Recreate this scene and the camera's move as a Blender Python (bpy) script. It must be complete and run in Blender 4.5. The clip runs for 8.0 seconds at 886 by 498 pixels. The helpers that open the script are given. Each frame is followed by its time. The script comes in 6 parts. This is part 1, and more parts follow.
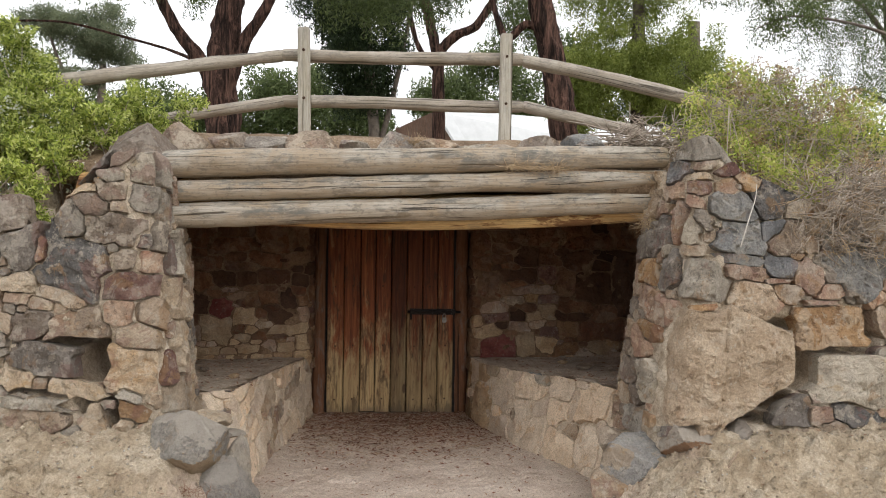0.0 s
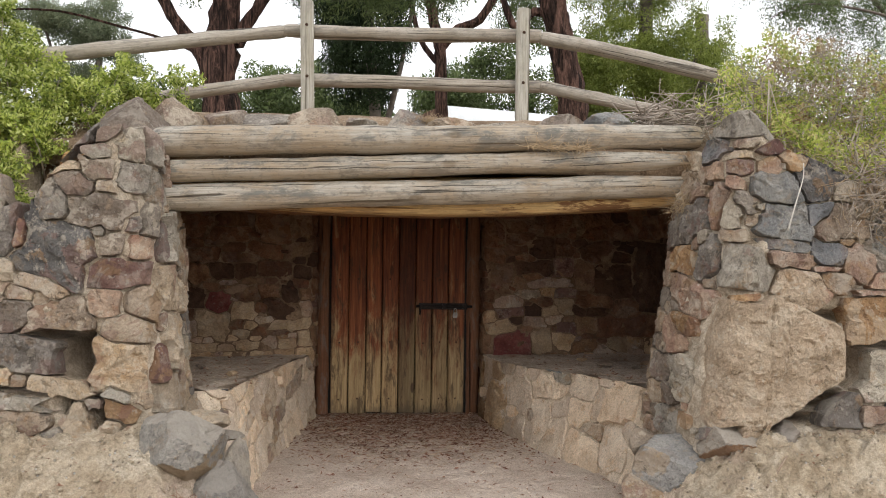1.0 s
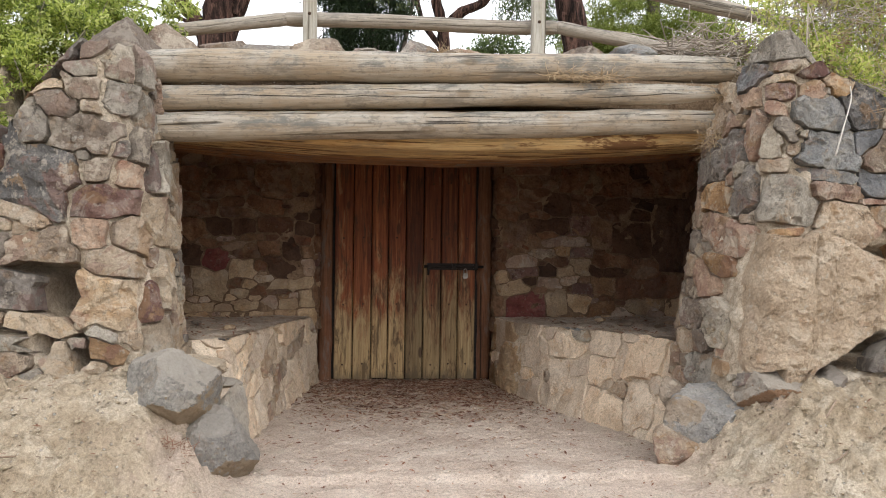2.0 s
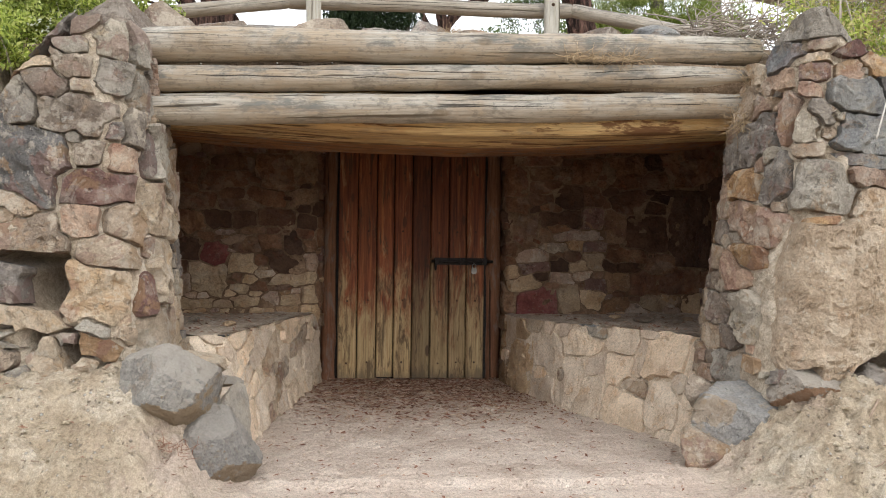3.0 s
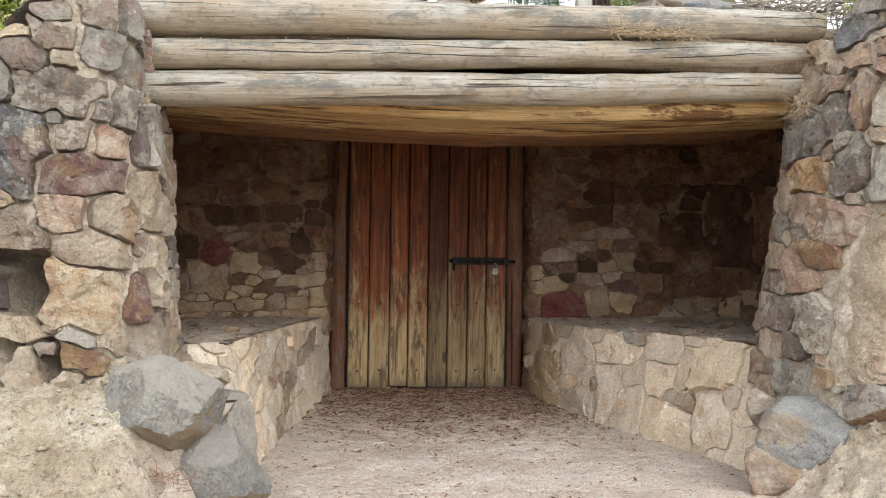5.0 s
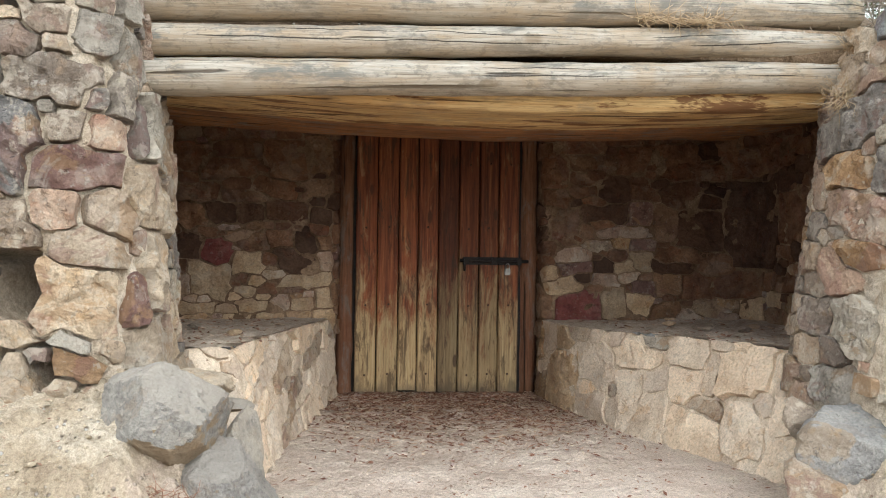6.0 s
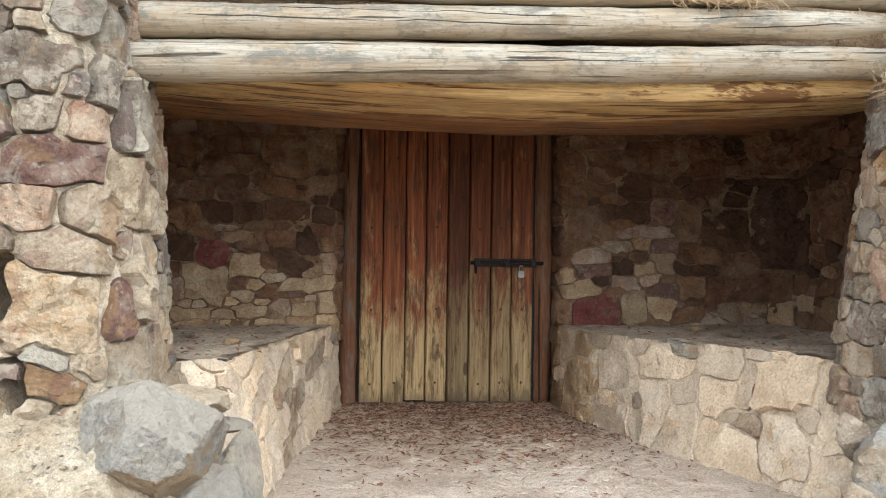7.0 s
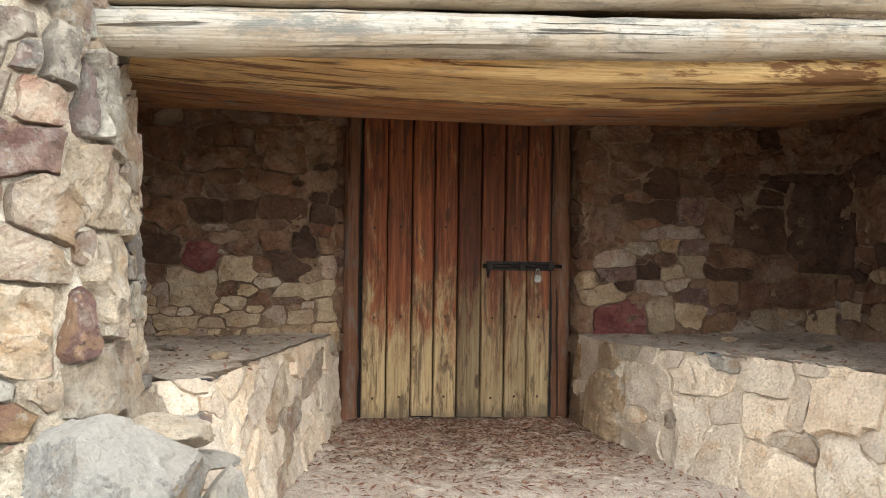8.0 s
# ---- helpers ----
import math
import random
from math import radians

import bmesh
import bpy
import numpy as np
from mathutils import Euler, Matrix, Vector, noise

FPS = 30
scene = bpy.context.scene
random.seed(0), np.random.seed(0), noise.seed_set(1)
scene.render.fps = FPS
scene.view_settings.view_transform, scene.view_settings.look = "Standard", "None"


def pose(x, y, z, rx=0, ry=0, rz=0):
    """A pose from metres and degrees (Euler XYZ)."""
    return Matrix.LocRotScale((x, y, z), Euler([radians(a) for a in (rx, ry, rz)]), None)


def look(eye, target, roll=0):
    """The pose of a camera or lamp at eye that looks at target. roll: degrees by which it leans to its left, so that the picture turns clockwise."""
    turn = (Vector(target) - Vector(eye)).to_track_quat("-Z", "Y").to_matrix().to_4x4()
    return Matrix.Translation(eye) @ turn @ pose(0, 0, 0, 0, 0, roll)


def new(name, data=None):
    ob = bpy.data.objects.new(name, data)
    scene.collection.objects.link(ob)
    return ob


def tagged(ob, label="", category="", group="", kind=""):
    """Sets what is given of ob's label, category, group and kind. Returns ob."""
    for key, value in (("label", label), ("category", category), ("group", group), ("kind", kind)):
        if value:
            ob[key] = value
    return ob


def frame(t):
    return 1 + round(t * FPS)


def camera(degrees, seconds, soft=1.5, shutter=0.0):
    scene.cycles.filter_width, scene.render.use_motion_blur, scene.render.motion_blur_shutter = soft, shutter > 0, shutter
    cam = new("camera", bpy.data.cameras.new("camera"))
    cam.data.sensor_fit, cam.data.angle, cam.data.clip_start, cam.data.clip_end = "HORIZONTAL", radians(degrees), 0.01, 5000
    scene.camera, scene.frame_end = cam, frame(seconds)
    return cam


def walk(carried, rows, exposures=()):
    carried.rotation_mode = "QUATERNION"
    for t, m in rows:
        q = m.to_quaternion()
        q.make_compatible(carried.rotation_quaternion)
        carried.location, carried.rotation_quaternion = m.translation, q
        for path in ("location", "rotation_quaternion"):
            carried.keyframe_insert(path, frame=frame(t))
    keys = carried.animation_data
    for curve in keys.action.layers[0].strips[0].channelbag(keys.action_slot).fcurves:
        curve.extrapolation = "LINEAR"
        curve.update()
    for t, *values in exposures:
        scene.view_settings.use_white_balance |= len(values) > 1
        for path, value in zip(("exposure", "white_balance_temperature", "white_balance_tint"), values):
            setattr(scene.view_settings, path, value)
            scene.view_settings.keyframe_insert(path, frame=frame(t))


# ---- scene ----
cam = camera(57.7, 8.0, soft=1.0)

PATH = [
    (0, (0.424, -6.7, 1.363), (0.581, -4.706, 1.364), 0.8),
    (0.5, (0.392, -6.509, 1.351), (0.551, -4.515, 1.356), 0.8),
    (1, (0.361, -6.316, 1.278), (0.521, -4.322, 1.283), 0.8),
    (1.5, (0.341, -6.149, 1.133), (0.503, -4.156, 1.138), 0.8),
    (2, (0.321, -5.988, 0.954), (0.481, -3.994, 0.961), 0.8),
    (3.5, (0.244, -5.663, 0.9), (0.411, -3.67, 0.91), 0.8),
    (4, (0.224, -5.555, 0.895), (0.391, -3.562, 0.905), 0.8),
    (4.5, (0.204, -5.441, 0.894), (0.37, -3.448, 0.905), 0.8),
    (6, (0.124, -5.131, 0.889), (0.292, -3.138, 0.9), 0.9),
    (6.5, (0.101, -5.013, 0.89), (0.27, -3.021, 0.901), 0.9),
    (7, (0.08, -4.835, 0.897), (0.252, -2.843, 0.908), 0.8),
    (7.5, (0.062, -4.644, 0.906), (0.235, -2.652, 0.918), 0.9),
    (8, (0.049, -4.432, 0.907), (0.227, -2.44, 0.919), 0.8),
]
walk(cam, [(t, look(eye, target, roll)) for t, eye, target, roll in PATH],
     exposures=[(0, -0.02, 6400, 10), (1, 0.08, 6350, 10), (2, 0.31, 6240, 10), (3.5, 0.46, 6120, 8), (4.5, 0.62, 6020, 7), (6, 0.88, 5960, 5), (7, 1.06, 5950, 4), (8, 1.27, 5970, 4)])

# ---- light ----
world = bpy.data.worlds.new("overcast_sky")
scene.world = world
world.use_nodes = True
wn = world.node_tree
wn.nodes.clear()
w_out = wn.nodes.new("ShaderNodeOutputWorld")
w_bg = wn.nodes.new("ShaderNodeBackground")
w_sky = wn.nodes.new("ShaderNodeTexSky")
w_sky.sky_type, w_sky.sun_disc = "NISHITA", False
w_sky.sun_elevation, w_sky.sun_rotation = radians(33.5), radians(158)
w_sky.air_density, w_sky.dust_density, w_sky.ozone_density = 1.0, 6.0, 1.0
w_hsv = wn.nodes.new("ShaderNodeHueSaturation")
w_hsv.inputs["Saturation"].default_value = 0.25
w_mix = wn.nodes.new("ShaderNodeMixRGB")
w_mix.inputs["Fac"].default_value = 0.8
w_mix.inputs["Color2"].default_value = (10.1, 10.1, 10.25, 1)
wn.links.new(w_sky.outputs["Color"], w_hsv.inputs["Color"])
wn.links.new(w_hsv.outputs["Color"], w_mix.inputs["Color1"])
# cloud cover is brighter overhead than at the horizon
w_tc = wn.nodes.new("ShaderNodeTexCoord")
w_sep = wn.nodes.new("ShaderNodeSeparateXYZ")
w_lum = wn.nodes.new("ShaderNodeMapRange")
w_lum.inputs["From Min"].default_value, w_lum.inputs["From Max"].default_value = 0.0, 1.0
w_lum.inputs["To Min"].default_value, w_lum.inputs["To Max"].default_value = 0.92, 1.4
w_cie = wn.nodes.new("ShaderNodeVectorMath")
w_cie.operation = "SCALE"
wn.links.new(w_tc.outputs["Generated"], w_sep.inputs["Vector"])
wn.links.new(w_sep.outputs["Z"], w_lum.inputs["Value"])
wn.links.new(w_mix.outputs["Color"], w_cie.inputs[0])
wn.links.new(w_lum.outputs["Result"], w_cie.inputs["Scale"])
wn.links.new(w_cie.outputs["Vector"], w_bg.inputs["Color"])
w_bg.inputs["Strength"].default_value = 0.146
wn.links.new(w_bg.outputs["Background"], w_out.inputs["Surface"])

sun = new("sun", bpy.data.lights.new("sun", "SUN"))
sun.data.energy, sun.data.angle, sun.data.color = 0.58, radians(50), (1.0, 0.95, 0.88)
sun.matrix_world = look((4.0, -9.6, 5.8), (0.8, -1.5, 0))


# ---- materials ----
def mat(name, rough=0.85, spec=0.3):
    m = bpy.data.materials.new(name)
    m.use_nodes = True
    b = m.node_tree.nodes["Principled BSDF"]
    b.inputs["Roughness"].default_value = rough
    b.inputs["Specular IOR Level"].default_value = spec
    return m, m.node_tree, b


def coords(nt, scale=(1, 1, 1), kind="Object", vary=False):
    tc = nt.nodes.new("ShaderNodeTexCoord")
    mp = nt.nodes.new("ShaderNodeMapping")
    mp.inputs["Scale"].default_value = scale
    nt.links.new(tc.outputs[kind], mp.inputs["Vector"])
    if vary:
        oi = nt.nodes.new("ShaderNodeObjectInfo")
        mul = nt.nodes.new("ShaderNodeVectorMath")
        mul.operation = "SCALE"
        mul.inputs[0].default_value = (37, 91, 53)
        nt.links.new(oi.outputs["Random"], mul.inputs["Scale"])
        nt.links.new(mul.outputs["Vector"], mp.inputs["Location"])
    return mp.outputs["Vector"]


def tex(nt, vec, scale, detail=6, rough=0.6, distort=0.0, kind="ShaderNodeTexNoise"):
    n = nt.nodes.new(kind)
    n.inputs["Scale"].default_value = scale
    if kind == "ShaderNodeTexNoise":
        n.inputs["Detail"].default_value = detail
        n.inputs["Roughness"].default_value = rough
        n.inputs["Distortion"].default_value = distort
    nt.links.new(vec, n.inputs["Vector"])
    return n


def ramp(nt, fac, stops):
    r = nt.nodes.new("ShaderNodeValToRGB")
    els = r.color_ramp.elements
    while len(els) < len(stops):
        els.new(0.5)
    for e, (p, c) in zip(els, stops):
        e.position = p
        e.color = (*c, 1) if len(c) == 3 else c
    nt.links.new(fac, r.inputs["Fac"])
    return r.outputs["Color"]


def step(nt, fac, lo, hi):
    r = nt.nodes.new("ShaderNodeMapRange")
    r.interpolation_type = "SMOOTHSTEP"
    r.inputs["From Min"].default_value, r.inputs["From Max"].default_value = lo, hi
    nt.links.new(fac, r.inputs["Value"])
    return r.outputs["Result"]


def math_node(nt, op, a, b):
    n = nt.nodes.new("ShaderNodeMath")
    n.operation = op
    for i, v in enumerate((a, b)):
        if isinstance(v, (int, float)):
            n.inputs[i].default_value = v
        else:
            nt.links.new(v, n.inputs[i])
    return n.outputs["Value"]


def mix(nt, fac, a, b, how="MIX"):
    n = nt.nodes.new("ShaderNodeMixRGB")
    n.blend_type = how
    for key, v in (("Fac", fac), ("Color1", a), ("Color2", b)):
        if isinstance(v, (int, float)):
            n.inputs[key].default_value = v
        elif isinstance(v, tuple):
            n.inputs[key].default_value = (*v, 1)
        else:
            nt.links.new(v, n.inputs[key])
    return n.outputs["Color"]


def bump(nt, b, height, strength=0.5, dist=0.01, below=None):
    n = nt.nodes.new("ShaderNodeBump")
    n.inputs["Strength"].default_value = strength
    n.inputs["Distance"].default_value = dist
    nt.links.new(height, n.inputs["Height"])
    if below is not None:
        nt.links.new(below, n.inputs["Normal"])
    nt.links.new(n.outputs["Normal"], b.inputs["Normal"])
    return n.outputs["Normal"]


DUST = (0.57, 0.5, 0.405)


def stone_mat(name, dark, mid, light, stain, dust=0.35, grain=90.0, rusty=0.5, layer=(0.25, 0.13, 0.105), relief=0.045, under=None):
    m, nt, b = mat(name, 0.88, 0.25)
    v = coords(nt, vary=True)
    big = tex(nt, v, 5.0, 8, 0.62, 0.6)
    fine = tex(nt, v, grain, 5, 0.7)
    blotch = tex(nt, v, 11.0, 5, 0.6, 0.3)
    base = ramp(nt, big.outputs["Fac"], [(0.3, dark), (0.5, mid), (0.72, light)])
    base = mix(nt, step(nt, blotch.outputs["Fac"], 0.56, 0.72), base, stain)
    g = ramp(nt, fine.outputs["Fac"], [(0.32, (0.45, 0.44, 0.43)), (0.5, (1.05, 1.05, 1.05)), (0.7, (1.55, 1.52, 1.47))])
    base = mix(nt, 0.52, base, g, "MULTIPLY")
    # iron stains and grey weathering in broad patches
    dn0 = tex(nt, v, 15.0, 7, 0.7, 0.5)
    iron = tex(nt, v, 4.2, 7, 0.7, 1.0)
    base = mix(nt, math_node(nt, "MULTIPLY", step(nt, iron.outputs["Fac"], 0.56, 0.60), rusty), base, (0.36, 0.22, 0.11))
    base = mix(nt, math_node(nt, "MULTIPLY", step(nt, iron.outputs["Fac"], 0.44, 0.39), rusty * 0.7), base, (0.23, 0.195, 0.165))
    # split faces of other layers: purple-brown, pale and ochre, with crisp borders
    lay = tex(nt, v, 2.6, 6, 0.62, 0.8)
    base = mix(nt, math_node(nt, "MULTIPLY", step(nt, lay.outputs["Fac"], 0.565, 0.585), rusty * 1.2), base, mix(nt, 0.68, base, layer))
    base = mix(nt, math_node(nt, "MULTIPLY", step(nt, lay.outputs["Fac"], 0.42, 0.40), rusty * 1.1), base, mix(nt, 0.5, base, (0.56, 0.51, 0.42)))
    base = mix(nt, math_node(nt, "MULTIPLY", step(nt, dn0.outputs["Fac"], 0.6, 0.63), rusty * 1.2), base, tuple(c * 0.45 for c in dark))
    # pale lichen and lime specks
    spk = tex(nt, v, 38.0, 3, 0.5)
    base = mix(nt, math_node(nt, "MULTIPLY", step(nt, spk.outputs["Fac"], 0.62, 0.7), min(0.45, 2.0 * dust)), base, (0.5, 0.47, 0.4))
    dn = tex(nt, v, 8.0, 6, 0.7)
    base = mix(nt, math_node(nt, "MULTIPLY", step(nt, dn.outputs["Fac"], 0.53, 0.6), dust), base, DUST)
    fr = tex(nt, coords(nt, vary=True), 6.5, kind="ShaderNodeTexVoronoi")
    fr.feature = "DISTANCE_TO_EDGE"
    warp = tex(nt, v, 9.0, 4, 0.6)
    wv = nt.nodes.new("ShaderNodeVectorMath")
    wv.operation = "MULTIPLY_ADD"
    wv.inputs[1].default_value = (0.12, 0.12, 0.12)
    nt.links.new(warp.outputs["Color"], wv.inputs[0])
    nt.links.new(v, wv.inputs[2])
    nt.links.new(wv.outputs["Vector"], fr.inputs["Vector"])
    fis = math_node(nt, "MULTIPLY", step(nt, fr.outputs["Distance"], 0.014, 0.003), step(nt, blotch.outputs["Fac"], 0.53, 0.6))
    base = mix(nt, math_node(nt, "MULTIPLY", fis, 0.45), base, tuple(c * 0.4 for c in dark))
    if under:
        # upper faces are a paler tan, fresh iron-stained breaks face down
        geo = nt.nodes.new("ShaderNodeNewGeometry")
        sn = nt.nodes.new("ShaderNodeSeparateXYZ")
        nt.links.new(geo.outputs["Normal"], sn.inputs["Vector"])
        way = math_node(nt, "ADD", sn.outputs["Z"], math_node(nt, "MULTIPLY", math_node(nt, "SUBTRACT", blotch.outputs["Fac"], 0.5), 0.5))
        base = mix(nt, math_node(nt, "MULTIPLY", step(nt, way, 0.2, 0.5), 0.5), base, (0.46, 0.405, 0.335))
        base = mix(nt, math_node(nt, "MULTIPLY", step(nt, way, -0.12, -0.3), 0.8), base, mix(nt, 0.3, under, base))
    oi = nt.nodes.new("ShaderNodeObjectInfo")
    shade = ramp(nt, oi.outputs["Random"], [(0.0, (0.8, 0.8, 0.82)), (0.5, (1, 1, 1)), (1.0, (1.14, 1.1, 1.04))])
    base = mix(nt, 1.0, base, shade, "MULTIPLY")
    nt.links.new(base, b.inputs["Base Color"])
    mid_n = tex(nt, v, 28.0, 7, 0.75, 0.3)
    h = math_node(nt, "ADD", big.outputs["Fac"], math_node(nt, "MULTIPLY", fine.outputs["Fac"], 0.24))
    h = math_node(nt, "ADD", h, math_node(nt, "MULTIPLY", mid_n.outputs["Fac"], 0.6))
    crack = tex(nt, v, 7.0, 4, 0.5, 1.2)
    ck = step(nt, math_node(nt, "ABSOLUTE", math_node(nt, "SUBTRACT", crack.outputs["Fac"], 0.5), 0), 0.0, 0.02)
    h = math_node(nt, "ADD", h, math_node(nt, "MULTIPLY", ck, 0.04))
    h = math_node(nt, "SUBTRACT", h, math_node(nt, "MULTIPLY", fis, 0.12))
    bump(nt, b, h, 1.0, relief)
    return m


STONE = {
    "g": stone_mat("grey_stone", (0.13, 0.112, 0.096), (0.24, 0.208, 0.175), (0.37, 0.325, 0.27), (0.29, 0.205, 0.14), 0.5),
    "d": stone_mat("dark_stone", (0.07, 0.068, 0.068), (0.125, 0.118, 0.112), (0.21, 0.195, 0.18), (0.2, 0.16, 0.12), 0.5),
    "t": stone_mat("tan_stone", (0.27, 0.198, 0.138), (0.42, 0.322, 0.23), (0.54, 0.44, 0.332), (0.34, 0.22, 0.13), 0.5),
    "b": stone_mat("buff_stone", (0.34, 0.262, 0.185), (0.47, 0.375, 0.272), (0.6, 0.497, 0.375), (0.48, 0.35, 0.22), 0.5),
    "r": stone_mat("maroon_stone", (0.12, 0.062, 0.052), (0.22, 0.128, 0.102), (0.34, 0.235, 0.18), (0.33, 0.21, 0.13), 0.25),
    "o": stone_mat("ochre_stone", (0.2, 0.115, 0.06), (0.34, 0.215, 0.115), (0.45, 0.31, 0.18), (0.24, 0.12, 0.06), 0.25),
    "w": stone_mat("pale_stone", (0.25, 0.218, 0.175), (0.39, 0.345, 0.28), (0.53, 0.48, 0.4), (0.4, 0.32, 0.22), 0.5),
    # brown and umber back-wall stone, darkened as well to carry the recess's shade
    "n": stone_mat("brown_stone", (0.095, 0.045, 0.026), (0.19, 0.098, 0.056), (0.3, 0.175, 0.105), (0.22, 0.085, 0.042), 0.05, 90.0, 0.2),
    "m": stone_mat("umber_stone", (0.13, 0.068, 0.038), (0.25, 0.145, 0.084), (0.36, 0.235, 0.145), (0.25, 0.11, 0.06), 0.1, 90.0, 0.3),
    "c": stone_mat("cream_stone", (0.46, 0.355, 0.255), (0.6, 0.485, 0.362), (0.7, 0.59, 0.46), (0.55, 0.39, 0.25), 0.2, 90.0, 0.12, relief=0.022),
    # near-black brown: soot stain and painted recess shade in one tone
    "k": stone_mat("sooty_shaded_stone", (0.055, 0.03, 0.02), (0.1, 0.056, 0.036), (0.16, 0.096, 0.064), (0.13, 0.06, 0.035), 0.0, 90.0, 0.05),
    "x": stone_mat("rust_flanked_grey", (0.15, 0.148, 0.145), (0.26, 0.255, 0.25), (0.38, 0.365, 0.34), (0.34, 0.25, 0.15), 0.15, 90.0, 0.5, (0.38, 0.26, 0.14)),
    "h": stone_mat("boulder_grey", (0.185, 0.17, 0.152), (0.305, 0.282, 0.25), (0.42, 0.39, 0.345), (0.3, 0.25, 0.2), 0.15, 90.0, 0.2, (0.34, 0.27, 0.2), 0.05, (0.38, 0.25, 0.12)),
    "q": stone_mat("split_slab", (0.15, 0.125, 0.1), (0.265, 0.225, 0.185), (0.38, 0.33, 0.28), (0.28, 0.22, 0.16), 0.15, 90.0, 0.2, (0.3, 0.2, 0.12), 0.045, (0.36, 0.17, 0.065)),
    # buff stone tinted orange, the recess's bounced warm light put in its colour
    "i": stone_mat("bounce_warm_stone", (0.34, 0.225, 0.13), (0.49, 0.355, 0.22), (0.62, 0.48, 0.315), (0.42, 0.26, 0.14), 0.12, 90.0, 0.25),
    "y": stone_mat("sandstone_slab", (0.3, 0.225, 0.155), (0.43, 0.338, 0.245), (0.53, 0.435, 0.33), (0.42, 0.3, 0.2), 0.35, 90.0, 0.12),
    "e": stone_mat("taupe_stone", (0.15, 0.115, 0.088), (0.265, 0.212, 0.165), (0.38, 0.315, 0.25), (0.33, 0.24, 0.16), 0.5, 90.0, 0.3),
    "s": stone_mat("slate_stone", (0.125, 0.125, 0.125), (0.215, 0.215, 0.212), (0.32, 0.315, 0.3), (0.25, 0.2, 0.15), 0.15, 90.0, 0.25),
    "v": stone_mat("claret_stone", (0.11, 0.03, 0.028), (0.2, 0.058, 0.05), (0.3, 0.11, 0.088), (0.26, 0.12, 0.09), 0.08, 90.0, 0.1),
    "p": stone_mat("pink_stone", (0.27, 0.18, 0.13), (0.42, 0.3, 0.22), (0.52, 0.41, 0.31), (0.33, 0.18, 0.11), 0.5),
}


def earth_mat(name, c1, c2, c3, scale=3.0, pebble=True, relief=0.6, litter=False):
    m, nt, b = mat(name, 0.95, 0.15)
    v = coords(nt)
    big = tex(nt, v, scale, 8, 0.65, 0.4)
    fine = tex(nt, v, 70, 6, 0.75)
    clod = tex(nt, v, 19, 5, 0.6, 0.5)
    base = ramp(nt, big.outputs["Fac"], [(0.32, c1), (0.5, c2), (0.7, c3)])
    g = ramp(nt, fine.outputs["Fac"], [(0.3, (0.5, 0.47, 0.43)), (0.5, (1, 1, 1)), (0.72, (1.3, 1.29, 1.25))])
    sand = tex(nt, v, 210, 3, 0.7)
    g = mix(nt, 0.8, g, ramp(nt, sand.outputs["Fac"], [(0.3, (0.6, 0.58, 0.55)), (0.5, (1, 1, 1)), (0.7, (1.4, 1.38, 1.35))]), "MULTIPLY")
    base = mix(nt, 0.75, base, g, "MULTIPLY")
    base = mix(nt, 0.6, base, ramp(nt, clod.outputs["Fac"], [(0.3, (0.6, 0.55, 0.48)), (0.52, (1, 1, 1)), (0.72, (1.18, 1.17, 1.15))]), "MULTIPLY")
    h = math_node(nt, "ADD", big.outputs["Fac"], math_node(nt, "MULTIPLY", fine.outputs["Fac"], 0.3))
    h = math_node(nt, "ADD", h, math_node(nt, "MULTIPLY", clod.outputs["Fac"], 0.55))
    if pebble:
        vo = tex(nt, v, 42, kind="ShaderNodeTexVoronoi")
        pk = step(nt, vo.outputs["Distance"], 0.32, 0.12)
        sel = nt.nodes.new("ShaderNodeSeparateColor")
        nt.links.new(vo.outputs["Color"], sel.inputs["Color"])
        few = math_node(nt, "MULTIPLY", step(nt, sel.outputs["Red"], 0.72, 0.76), pk)
        pc = ramp(nt, sel.outputs["Green"], [(0.0, (0.2, 0.15, 0.11)), (0.5, (0.42, 0.36, 0.29)), (1.0, (0.6, 0.56, 0.5))])
        base = mix(nt, few, base, pc)
        h = math_node(nt, "ADD", h, math_node(nt, "MULTIPLY", few, 0.3))
    if litter:
        # leaf litter and sparse grass beyond the forecourt: unseen, added to cut bounced light
        tc = nt.nodes.new("ShaderNodeTexCoord")
        ln = nt.nodes.new("ShaderNodeVectorMath")
        ln.operation = "DISTANCE"
        ln.inputs[1].default_value = (0.6, -2.2, 0.0)
        nt.links.new(tc.outputs["Object"], ln.inputs[0])
        far = math_node(nt, "ADD", ln.outputs["Value"], math_node(nt, "MULTIPLY", tex(nt, v, 0.55, 6, 0.65, 0.5).outputs["Fac"], 4.5))
        wild = ramp(nt, clod.outputs["Fac"], [(0.3, (0.05, 0.045, 0.025)), (0.5, (0.11, 0.09, 0.055)), (0.7, (0.2, 0.16, 0.1))])
        base = mix(nt, step(nt, far, 6.0, 8.5), base, wild)
        # trodden path into the recess
        sp = nt.nodes.new("ShaderNodeSeparateXYZ")
        nt.links.new(tc.outputs["Object"], sp.inputs["Vector"])
        off = math_node(nt, "ABSOLUTE", math_node(nt, "SUBTRACT", sp.outputs["X"], 0.68), 0)
        off = math_node(nt, "ADD", off, math_node(nt, "MULTIPLY", math_node(nt, "SUBTRACT", big.outputs["Fac"], 0.5), 1.6))
        trod = ramp(nt, big.outputs["Fac"], [(0.32, (0.48, 0.378, 0.302)), (0.5, (0.6, 0.49, 0.402)), (0.7, (0.68, 0.58, 0.49))])
        trod = mix(nt, 0.75, trod, g, "MULTIPLY")
